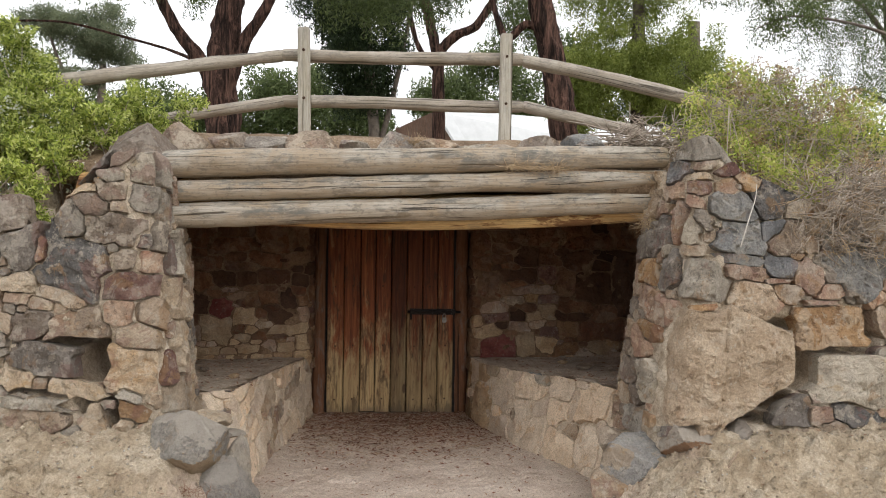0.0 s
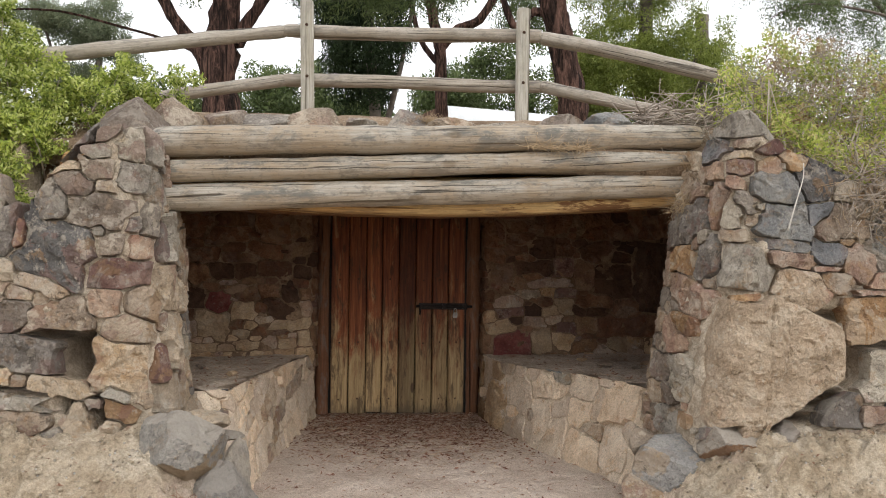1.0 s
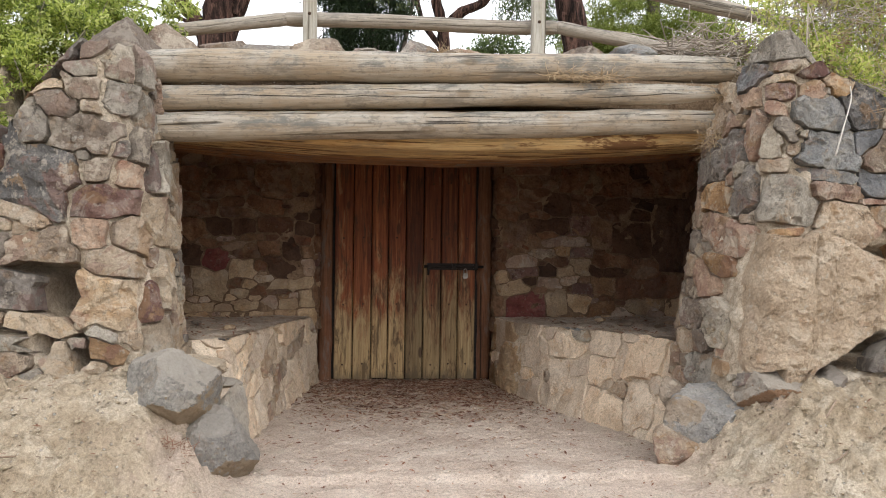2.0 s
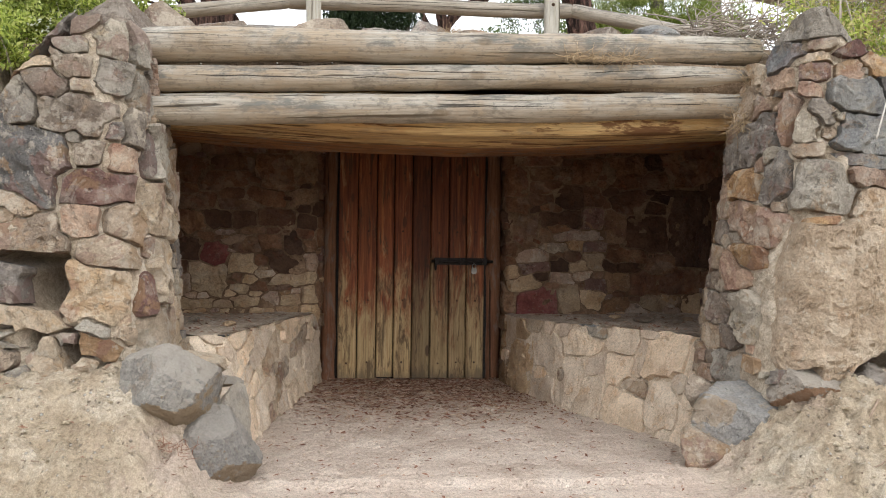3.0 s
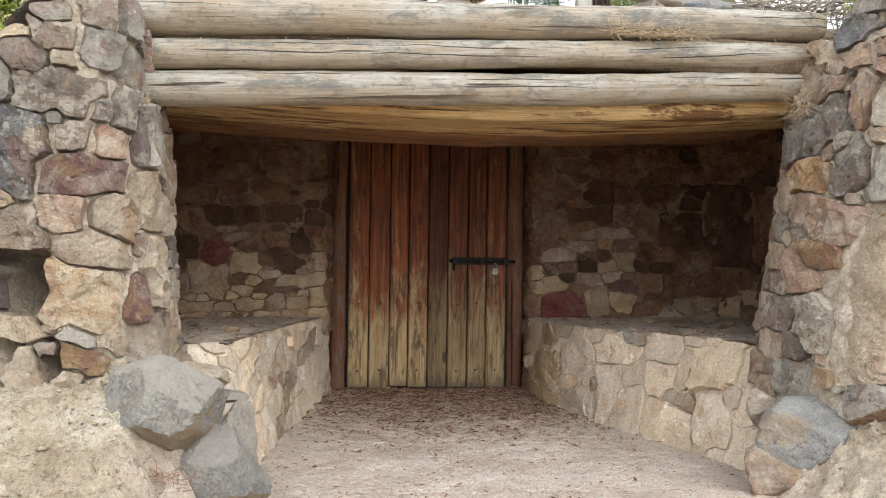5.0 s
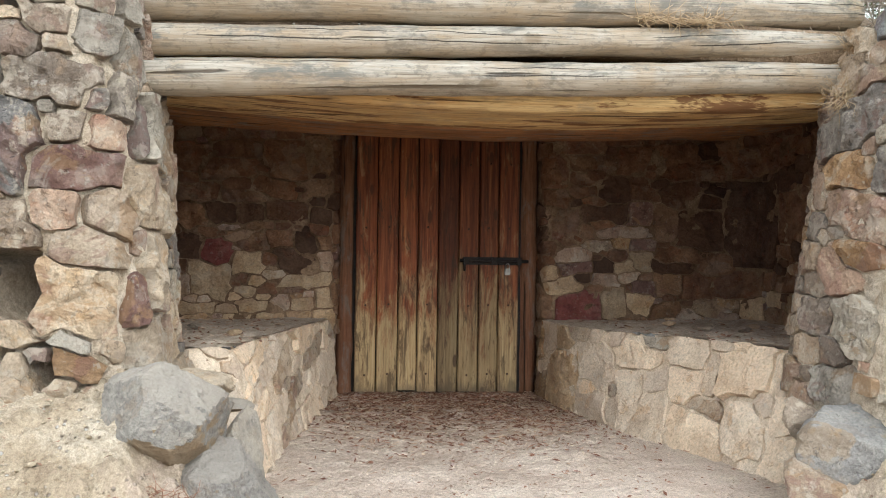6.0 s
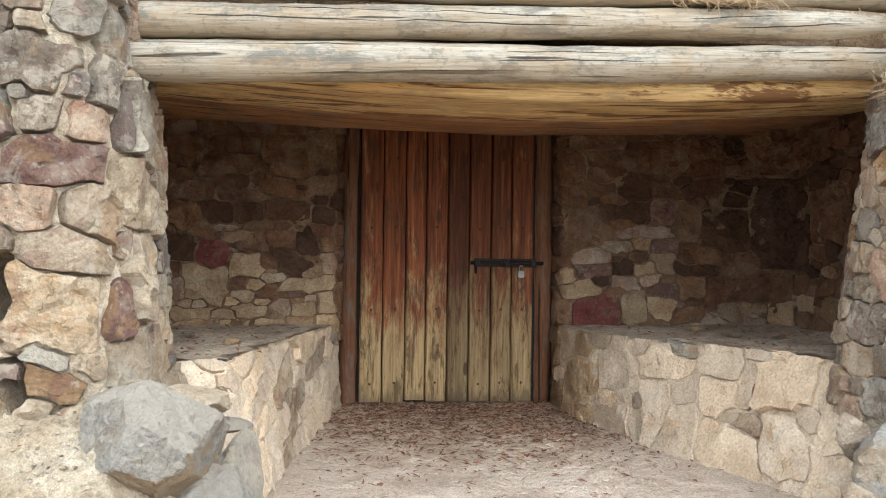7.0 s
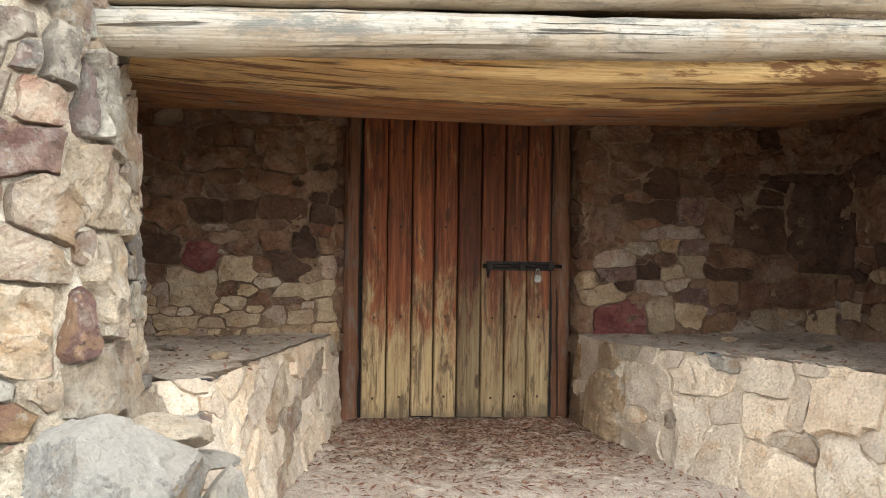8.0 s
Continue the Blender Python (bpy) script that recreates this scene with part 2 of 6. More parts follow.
        base = mix(nt, math_node(nt, "MULTIPLY", step(nt, off, 1.35, 0.8), step(nt, far, 7.6, 5.6)), base, trod)
    nt.links.new(base, b.inputs["Base Color"])
    bump(nt, b, h, relief, 0.05)
    return m


MORTAR = earth_mat("lime_mortar", (0.38, 0.3, 0.22), (0.54, 0.455, 0.35), (0.67, 0.595, 0.49), 6.0, False, 0.9)
BENCH_MORTAR = earth_mat("bench_render", (0.46, 0.365, 0.265), (0.58, 0.475, 0.36), (0.68, 0.58, 0.455), 5.0, False, 0.6)
# brown joints of the back walls, deepened also for shade inside the recess
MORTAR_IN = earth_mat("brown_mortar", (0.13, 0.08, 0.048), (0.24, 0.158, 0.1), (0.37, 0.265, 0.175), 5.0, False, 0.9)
EARTH = earth_mat("sandy_earth", (0.29, 0.22, 0.145), (0.45, 0.365, 0.262), (0.6, 0.52, 0.41), 4.0, True, 1.0, True)
BENCH = earth_mat("bench_dust", (0.34, 0.275, 0.215), (0.46, 0.385, 0.31), (0.55, 0.47, 0.39), 4.0, True, 0.6)
LOAM = earth_mat("dry_loam", (0.15, 0.105, 0.07), (0.25, 0.18, 0.12), (0.36, 0.28, 0.2), 4.0, True, 0.8)


def wood_mat(name, grey, warm, dark, axis="X", split=1.0, mould=0.5, checks=False, rot=0.0):
    """Weathered timber with the grain along one local axis."""
    m, nt, b = mat(name, 0.8, 0.25)
    lo, hi = 1.5, 42.0
    sc = {"X": (lo, hi, hi), "Y": (hi, lo, hi), "Z": (hi, hi, lo)}[axis]
    v = coords(nt, sc, vary=True)
    vb = coords(nt, vary=True)
    grain = tex(nt, v, 1.0, 8, 0.7, 0.5)
    finer = tex(nt, v, 3.5, 5, 0.65)
    patch = tex(nt, vb, 2.6, 6, 0.65, 0.4)
    base = ramp(nt, grain.outputs["Fac"], [(0.3, warm), (0.5, grey), (0.72, tuple(min(1, c * 1.3) for c in grey))])
    base = mix(nt, step(nt, patch.outputs["Fac"], 0.42, 0.62), base, mix(nt, 0.6, base, warm))
    st = ramp(nt, finer.outputs["Fac"], [(0.28, (0.45, 0.42, 0.38)), (0.48, (1, 1, 1)), (0.75, (1.25, 1.24, 1.22))])
    base = mix(nt, 0.85, base, st, "MULTIPLY")
    # grey mould blotches
    mo = tex(nt, coords(nt, tuple(1.0 if s == lo else 2.6 for s in sc), vary=True), 4.5, 7, 0.75, 0.3)
    base = mix(nt, math_node(nt, "MULTIPLY", step(nt, mo.outputs["Fac"], 0.5, 0.64), mould), base, (0.16, 0.15, 0.13))
    if mould > 0.55:
        mo2 = tex(nt, coords(nt, tuple(3.0 if s == lo else 4.5 for s in sc), vary=True), 9.0, 6, 0.7, 0.3)
        base = mix(nt, math_node(nt, "MULTIPLY", step(nt, mo2.outputs["Fac"], 0.54, 0.62), 0.55 * mould), base, (0.125, 0.118, 0.1))
    if rot:
        # ragged dark water stains drawn out along the grain
        wet = tex(nt, coords(nt, tuple(0.8 if s == lo else 5.0 for s in sc), vary=True), 1.7, 9, 0.7, 0.35)
        base = mix(nt, math_node(nt, "MULTIPLY", step(nt, wet.outputs["Fac"], 0.525, 0.565), rot), base, (0.12, 0.045, 0.018))
        fleck = tex(nt, coords(nt, tuple(2.5 if s == lo else 9.0 for s in sc), vary=True), 5.0, 6, 0.7, 0.4)
        base = mix(nt, math_node(nt, "MULTIPLY", step(nt, fleck.outputs["Fac"], 0.6, 0.67), rot * 0.7), base, (0.16, 0.07, 0.025))
    # drying splits along the grain
    cv = coords(nt, tuple(0.6 if s == lo else 34.0 for s in sc), vary=True)
    cr = tex(nt, cv, 1.0, 3, 0.45, 0.15)
    ck = step(nt, cr.outputs["Fac"], 0.345 + 0.02 * split, 0.29 + 0.02 * split)
    base = mix(nt, math_node(nt, "MULTIPLY", ck, 0.85), base, dark)
    kn = tex(nt, coords(nt, tuple(2.2 if s == lo else 4.2 for s in sc), vary=True), 1.0, kind="ShaderNodeTexVoronoi")
    base = mix(nt, math_node(nt, "MULTIPLY", step(nt, kn.outputs["Distance"], 0.12, 0.05), 0.6), base, tuple(c * 0.45 for c in warm))
    h = math_node(nt, "ADD", grain.outputs["Fac"], math_node(nt, "MULTIPLY", finer.outputs["Fac"], 0.4))
    h = math_node(nt, "SUBTRACT", h, math_node(nt, "MULTIPLY", ck, 1.2))
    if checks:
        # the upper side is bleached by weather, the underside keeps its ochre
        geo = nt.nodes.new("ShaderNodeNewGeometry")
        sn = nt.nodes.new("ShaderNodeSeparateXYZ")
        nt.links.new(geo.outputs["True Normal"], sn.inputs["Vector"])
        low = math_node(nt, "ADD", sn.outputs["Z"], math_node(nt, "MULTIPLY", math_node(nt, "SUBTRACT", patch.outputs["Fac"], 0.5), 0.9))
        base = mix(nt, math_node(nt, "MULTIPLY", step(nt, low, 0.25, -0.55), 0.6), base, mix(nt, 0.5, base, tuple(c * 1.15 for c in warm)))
        # long drying checks that wander along the log
        tc = nt.nodes.new("ShaderNodeTexCoord")
        so = nt.nodes.new("ShaderNodeSeparateXYZ")
        nt.links.new(tc.outputs["Object"], so.inputs["Vector"])
        ang = math_node(nt, "ARCTAN2", so.outputs["Z"], math_node(nt, "MULTIPLY", so.outputs["Y"], -1.0))
        for where, freq in ((0.42, 0.9), (-0.15, 0.7)):
            way = tex(nt, coords(nt, (freq, 0.001, 0.001), vary=True), 1.0, 5, 0.55)
            way.noise_dimensions = "3D"
            c0 = math_node(nt, "ADD", where, math_node(nt, "MULTIPLY", math_node(nt, "SUBTRACT", way.outputs["Fac"], 0.5), 1.5))
            gone = tex(nt, coords(nt, (freq * 1.3, 0.001, 0.001 + where), vary=True), 1.7, 1, 0.5)
            wide = math_node(nt, "MULTIPLY", step(nt, gone.outputs["Fac"], 0.5, 0.66), 0.04)
            gap = math_node(nt, "ABSOLUTE", math_node(nt, "SUBTRACT", ang, c0), 0)
            line_ = math_node(nt, "LESS_THAN", gap, wide)
            base = mix(nt, math_node(nt, "MULTIPLY", line_, 0.9), base, dark)
            h = math_node(nt, "SUBTRACT", h, math_node(nt, "MULTIPLY", line_, 1.0))
    nt.links.new(base, b.inputs["Base Color"])
    bump(nt, b, h, 0.8, 0.01)
    return m


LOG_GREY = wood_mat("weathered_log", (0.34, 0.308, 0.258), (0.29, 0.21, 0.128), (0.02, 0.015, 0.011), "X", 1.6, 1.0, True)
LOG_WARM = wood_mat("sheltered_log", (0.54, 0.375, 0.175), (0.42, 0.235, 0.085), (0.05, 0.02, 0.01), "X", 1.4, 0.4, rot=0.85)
# browner wood for the logs further in, darkened to paint their shade
LOG_DARK = wood_mat("shaded_brown_log", (0.3, 0.14, 0.055), (0.15, 0.058, 0.024), (0.03, 0.016, 0.01), "X", 1.5, 0.75)
RAIL_WOOD = wood_mat("fence_rail_wood", (0.36, 0.32, 0.265), (0.26, 0.215, 0.16), (0.03, 0.024, 0.018), "X", 1.2, 0.6, True)
POST_WOOD = wood_mat("fence_post_wood", (0.42, 0.39, 0.33), (0.34, 0.3, 0.22), (0.1, 0.08, 0.05), "Z", 0.5, 0.3)


def door_wood(name):
    """Red-stained planks whose lower ends have weathered bare."""
    m, nt, b = mat(name, 0.7, 0.3)
    v = coords(nt, (30, 30, 1.2), vary=True)
    grain = tex(nt, v, 1.0, 8, 0.7, 0.8)
    fine = tex(nt, v, 4.0, 4, 0.6)
    stain = ramp(nt, grain.outputs["Fac"], [(0.28, (0.045, 0.014, 0.007)), (0.46, (0.155, 0.046, 0.018)), (0.58, (0.24, 0.078, 0.028)), (0.72, (0.36, 0.15, 0.052))])
    bare = ramp(nt, grain.outputs["Fac"], [(0.28, (0.17, 0.108, 0.05)), (0.5, (0.36, 0.258, 0.132)), (0.74, (0.5, 0.39, 0.22))])
    tc = nt.nodes.new("ShaderNodeTexCoord")
    sp = nt.nodes.new("ShaderNodeSeparateXYZ")
    nt.links.new(tc.outputs["Object"], sp.inputs["Vector"])
    worn = tex(nt, coords(nt, (7, 7, 1.6), vary=True), 1.3, 8, 0.75, 0.5)
    lift = math_node(nt, "ADD", sp.outputs["Z"], math_node(nt, "MULTIPLY", math_node(nt, "SUBTRACT", worn.outputs["Fac"], 0.5), 2.2))
    base = mix(nt, step(nt, lift, 0.78, 0.3), stain, bare)
    st = ramp(nt, fine.outputs["Fac"], [(0.3, (0.6, 0.58, 0.55)), (0.52, (1, 1, 1)), (0.75, (1.15, 1.15, 1.12))])
    base = mix(nt, 0.8, base, st, "MULTIPLY")
    flake = tex(nt, coords(nt, (13, 13, 2.2), vary=True), 1.5, 8, 0.72, 0.8)
    base = mix(nt, math_node(nt, "MULTIPLY", step(nt, flake.outputs["Fac"], 0.58, 0.65), 0.35), base, bare)
    base = mix(nt, math_node(nt, "MULTIPLY", step(nt, flake.outputs["Fac"], 0.43, 0.38), 0.6), base, (0.07, 0.028, 0.014))
    dirt = tex(nt, coords(nt, (9, 9, 1.3), vary=True), 2.2, 8, 0.75, 0.6)
    base = mix(nt, math_node(nt, "MULTIPLY", step(nt, dirt.outputs["Fac"], 0.53, 0.62), 0.75), base, (0.055, 0.034, 0.018))
    knot = tex(nt, coords(nt, (9, 9, 3.2), vary=True), 1.0, kind="ShaderNodeTexVoronoi")
    base = mix(nt, math_node(nt, "MULTIPLY", step(nt, knot.outputs["Distance"], 0.16, 0.1), 0.8), base, (0.07, 0.03, 0.014))
    splash = math_node(nt, "ADD", sp.outputs["Z"], math_node(nt, "MULTIPLY", math_node(nt, "SUBTRACT", dirt.outputs["Fac"], 0.5), 0.5))
    base = mix(nt, math_node(nt, "MULTIPLY", step(nt, splash, 0.09, 0.0), 0.7), base, (0.1, 0.075, 0.048))
    oi = nt.nodes.new("ShaderNodeObjectInfo")
    base = mix(nt, 1.0, base, ramp(nt, oi.outputs["Random"], [(0, (0.52, 0.5, 0.48)), (1, (1.2, 1.16, 1.12))]), "MULTIPLY")
    nt.links.new(base, b.inputs["Base Color"])
    bump(nt, b, math_node(nt, "ADD", grain.outputs["Fac"], math_node(nt, "MULTIPLY", fine.outputs["Fac"], 0.5)), 0.5, 0.006)
    return m


DOOR_WOOD = door_wood("stained_planks")


def plain_mat(name, c1, c2, scale=8.0, rough=0.7, metal=0.0, relief=0.3):
    m, nt, b = mat(name, rough)
    v = coords(nt, vary=True)
    n = tex(nt, v, scale, 7, 0.65)
    nt.links.new(ramp(nt, n.outputs["Fac"], [(0.3, c1), (0.7, c2)]), b.inputs["Base Color"])
    b.inputs["Metallic"].default_value = metal
    bump(nt, b, n.outputs["Fac"], relief, 0.01)
    return m


IRON = plain_mat("black_iron", (0.012, 0.011, 0.011), (0.035, 0.028, 0.024), 40, 0.6, 0.6)
RUST = plain_mat("rusty_nail", (0.05, 0.025, 0.015), (0.1, 0.06, 0.035), 60, 0.8, 0.3)
STEEL = plain_mat("padlock_steel", (0.12, 0.115, 0.1), (0.32, 0.3, 0.27), 30, 0.45, 0.9)


def bark_mat(name, deep, mid, ridge, across=13.0):
    """Furrowed bark: long plates with dark gaps between them."""
    m, nt, b = mat(name, 0.9, 0.15)
    v = coords(nt, (across, across, 1.1), vary=True)
    plate = tex(nt, v, 1.0, 8, 0.68, 1.2)
    fine = tex(nt, coords(nt, (60, 60, 9), vary=True), 1.0, 6, 0.7)
    base = ramp(nt, plate.outputs["Fac"], [(0.38, deep), (0.48, mid), (0.56, ridge), (0.7, tuple(c * 1.5 for c in ridge))])
    base = mix(nt, 0.8, base, ramp(nt, fine.outputs["Fac"], [(0.3, (0.4, 0.4, 0.4)), (0.5, (1, 1, 1)), (0.7, (1.5, 1.5, 1.5))]), "MULTIPLY")
    nt.links.new(base, b.inputs["Base Color"])
    bump(nt, b, math_node(nt, "ADD", plate.outputs["Fac"], math_node(nt, "MULTIPLY", fine.outputs["Fac"], 0.3)), 1.0, 0.12)
    return m


BARK_RED = bark_mat("ironbark", (0.016, 0.011, 0.009), (0.06, 0.034, 0.026), (0.15, 0.085, 0.064))
BARK_GREY = plain_mat("grey_bark", (0.07, 0.055, 0.045), (0.24, 0.2, 0.165), 8, 0.9, 0, 1.0)
TWIG = plain_mat("dry_twig", (0.2, 0.155, 0.12), (0.55, 0.48, 0.4), 5, 0.85)
GRASS_DRY = plain_mat("dry_grass", (0.26, 0.17, 0.09), (0.5, 0.38, 0.24), 5, 0.85)


def leaf_mat(name, *cols, rough=0.55):
    """Foliage: each leaf takes its own tone; light passes through a little."""
    m, nt, b = mat(name, rough, 0.35)
    geo = nt.nodes.new("ShaderNodeNewGeometry")
    n = len(cols)
    c = ramp(nt, geo.outputs["Random Per Island"], [(i / max(1, n - 1), k) for i, k in enumerate(cols)])
    v = coords(nt)
    big = tex(nt, v, 1.6, 4, 0.6)
    c = mix(nt, 0.6, c, ramp(nt, big.outputs["Fac"], [(0.3, (0.62, 0.66, 0.6)), (0.7, (1.3, 1.25, 1.15))]), "MULTIPLY")
    nt.links.new(c, b.inputs["Base Color"])
    tr = nt.nodes.new("ShaderNodeBsdfTranslucent")
    nt.links.new(c, tr.inputs["Color"])
    mx = nt.nodes.new("ShaderNodeMixShader")
    mx.inputs["Fac"].default_value = 0.5
    out = nt.nodes["Material Output"]
    nt.links.new(b.outputs["BSDF"], mx.inputs[1])
    nt.links.new(tr.outputs["BSDF"], mx.inputs[2])
    nt.links.new(mx.outputs["Shader"], out.inputs["Surface"])
    return m


LEAF_BUSH = leaf_mat("bush_leaf", (0.1, 0.135, 0.032), (0.28, 0.35, 0.07), (0.52, 0.58, 0.14), (0.68, 0.7, 0.32))
LEAF_YEL = leaf_mat("yellow_green_leaf", (0.2, 0.25, 0.06), (0.38, 0.46, 0.09), (0.58, 0.62, 0.17), (0.6, 0.48, 0.27))
LEAF_DRY = leaf_mat("withered_leaf", (0.22, 0.14, 0.08), (0.42, 0.29, 0.17), (0.62, 0.5, 0.33))
LEAF_GUM = leaf_mat("gum_leaf", (0.07, 0.098, 0.036), (0.12, 0.16, 0.056), (0.19, 0.23, 0.1))
LEAF_HAZE = leaf_mat("grey_green_leaf", (0.15, 0.18, 0.11), (0.2, 0.23, 0.145), (0.26, 0.29, 0.19))
LEAF_DARK = leaf_mat("dark_pine_leaf", (0.018, 0.03, 0.013), (0.035, 0.058, 0.024), (0.07, 0.1, 0.042))
LEAF_BRIGHT = leaf_mat("bright_leaf", (0.15, 0.19, 0.04), (0.26, 0.31, 0.07), (0.38, 0.42, 0.13))
LITTER = leaf_mat("fallen_leaf", (0.16, 0.07, 0.045), (0.3, 0.155, 0.105), (0.46, 0.31, 0.23), (0.64, 0.53, 0.42), rough=0.85)
FLOWER = leaf_mat("white_flower", (0.6, 0.62, 0.5), (0.75, 0.76, 0.66))


# ---- building helpers ----
def link_mesh(name, me, material, parent=None, label="", smooth=True, sharp=None):
    me.materials.append(material)
    if smooth:
        me.shade_smooth()
        if sharp:
            me.set_sharp_from_angle(angle=radians(sharp))
    ob = new(name, me)
    if parent is not None:
        ob.parent = parent
    if label:
        ob["label"] = label
    return ob


def part(name, bm, material, parent=None, label="", smooth=False, sharp=None):
    me = bpy.data.meshes.new(name)
    bm.to_mesh(me)
    bm.free()
    return link_mesh(name, me, material, parent, label, smooth, sharp)


def pydata(name, verts, faces, material, parent=None, label="", smooth=True, sharp=None):
    me = bpy.data.meshes.new(name)
    me.from_pydata(verts, [], faces)
    me.update()
    return link_mesh(name, me, material, parent, label, smooth, sharp)


def soup(name, quads, material, parent=None, label=""):
    """One mesh out of an (n, 4, 3) array of quads."""
    quads = np.asarray(quads, dtype=np.float32)
    n = len(quads)
    me = bpy.data.meshes.new(name)
    me.vertices.add(4 * n)
    me.vertices.foreach_set("co", quads.reshape(-1))
    me.loops.add(4 * n)
    me.loops.foreach_set("vertex_index", np.arange(4 * n, dtype=np.int32))
    me.polygons.add(n)
    me.polygons.foreach_set("loop_start", np.arange(0, 4 * n, 4, dtype=np.int32))
    me.update(calc_edges=True)
    return link_mesh(name, me, material, parent, label, smooth=False)


def fbm(p, scale, octaves=4):
    return noise.fractal(Vector(p) * scale, 0.9, 2.1, octaves)


def tube(points, radii, around=14, rough=0.0, scale=6.0, cap=True, seed=0.0):
    """Vertices and faces of a round bar along a line of points."""
    pts = [Vector(p) for p in points]
    verts, faces = [], []
    n = len(pts)
    up = Vector((0.013, 0.021, 1))
    for i, p in enumerate(pts):
        t = (pts[min(i + 1, n - 1)] - pts[max(i - 1, 0)]).normalized()
        if abs(t.dot(up)) > 0.95:
            a = t.cross(Vector((1, 0.02, 0))).normalized()
        else:
            a = t.cross(up).normalized()
        c = a.cross(t).normalized()
        for k in range(around):
            an = 2 * math.pi * k / around
            d = a * math.cos(an) + c * math.sin(an)
            r = radii[i]
            if rough:
                r += rough * fbm(p + d * 0.3 + Vector((seed, 0, 0)), scale, 3)
            verts.append(p + d * r)
    for i in range(n - 1):
        for k in range(around):
            k2 = (k + 1) % around
            faces.append((i * around + k, i * around + k2, (i + 1) * around + k2, (i + 1) * around + k))
    if cap:
        for i, flip in ((0, False), (n - 1, True)):
            c = len(verts)
            verts.append(sum((verts[i * around + k] for k in range(around)), Vector()) / around)
            for k in range(around):
                k2 = (k + 1) % around
                f = (c, i * around + k2, i * around + k)
                faces.append(f[::-1] if flip else f)
    return verts, faces


def merge(chunks):
    verts, faces = [], []
    for v, f in chunks:
        o = len(verts)
        verts += list(v)
        faces += [tuple(i + o for i in q) for q in f]
    return verts, faces


# ---- rubble masonry ----
class Wall:
    """A curved wall face: a foot line and a head line in plan, joined upwards. u runs along the foot, z is the height."""

    def __init__(self, foot, head, z0, z1):
        self.foot, self.head, self.z0, self.z1 = foot, head, z0, z1
        self.cum = [0.0]
        for a, b in zip(foot, foot[1:]):
            self.cum.append(self.cum[-1] + math.hypot(b[0] - a[0], b[1] - a[1]))
        self.length = self.cum[-1]

    def plan(self, line, u):
        u = min(max(u, 0.0), self.length)
        i = 0
        while i < len(self.cum) - 2 and self.cum[i + 1] < u:
            i += 1
        f = (u - self.cum[i]) / (self.cum[i + 1] - self.cum[i])
        a, b = line[i], line[i + 1]
        return a[0] + (b[0] - a[0]) * f, a[1] + (b[1] - a[1]) * f

    def flat(self, u, z):
        f = (z - self.z0) / (self.z1 - self.z0)
        x0, y0 = self.plan(self.foot, u)
        x1, y1 = self.plan(self.head, u)
        return x0 + (x1 - x0) * f, y0 + (y1 - y0) * f, z

    def at(self, u, z):
        """The place on the face, with its corners rounded off."""
        s = [self.flat(u + d, z) for d in (-0.06, -0.02, 0.02, 0.06)]
        return tuple(sum(p[k] for p in s) / 4 for k in range(3))

    def normal(self, u, z):
        a, b = self.at(u - 0.03, z), self.at(u + 0.03, z)
        c, d = self.at(u, z - 0.05), self.at(u, z + 0.05)
        t = [b[k] - a[k] for k in range(3)]
        w = [d[k] - c[k] for k in range(3)]
        n = [t[1] * w[2] - t[2] * w[1], t[2] * w[0] - t[0] * w[2], t[0] * w[1] - t[1] * w[0]]
        q = math.sqrt(sum(k * k for k in n))
        return tuple(k / q for k in n)


LEFT_FRONT = Wall(
    [(-3.4, -1.95), (-2.4, -2.25), (-1.5, -2.42), (-0.86, -2.48), (-0.70, -2.43), (-0.63, -2.28), (-0.63, -1.80)],
    [(-3.4, -1.75), (-2.4, -2.05), (-1.5, -2.26), (-0.98, -2.34), (-0.85, -2.29), (-0.79, -2.16), (-0.79, -1.80)],
    0.0, 2.0)
RIGHT_FRONT = Wall(
    [(1.95, -1.68), (1.83, -1.85), (1.89, -2.20), (1.94, -2.42), (2.07, -2.50), (2.8, -2.48), (3.6, -2.36), (4.6, -1.95)],
    [(2.20, -1.68), (2.20, -1.85), (2.19, -2.12), (2.21, -2.28), (2.28, -2.33), (2.9, -2.28), (3.7, -2.12), (4.6, -1.75)],
    0.0, 2.1)
LEFT_BACK = Wall(
    [(-1.25, -1.82), (-1.3, -0.9), (-1.2, -0.35), (-0.60, -0.27), (-0.14, -0.2), (-0.12, 0.12)],
    [(-1.25, -1.82), (-1.3, -0.9), (-1.2, -0.32), (-0.60, -0.25), (-0.14, -0.18), (-0.12, 0.12)], 0.0, 1.75)
RIGHT_BACK = Wall(
    [(1.18, 0.12), (1.22, -0.14), (1.75, -0.12), (2.35, -0.10), (2.5, -0.35), (2.5, -1.1), (2.4, -1.78)],
    [(1.18, 0.12), (1.20, -0.12), (1.75, -0.12), (2.35, -0.10), (2.5, -0.35), (2.5, -1.1), (2.4, -1.78)], 0.0, 1.75)
LEFT_BENCH = Wall(
    [(-0.78, -2.25), (-0.48, -2.18), (-0.33, -1.95), (-0.30, -1.53), (-0.26, -1.17), (-0.18, -0.56), (-0.12, -0.08)],
    [(-0.85, -1.78), (-0.62, -1.76), (-0.48, -1.70), (-0.43, -1.38), (-0.36, -1.00), (-0.22, -0.38), (-0.13, -0.12)], 0.0, 0.475)
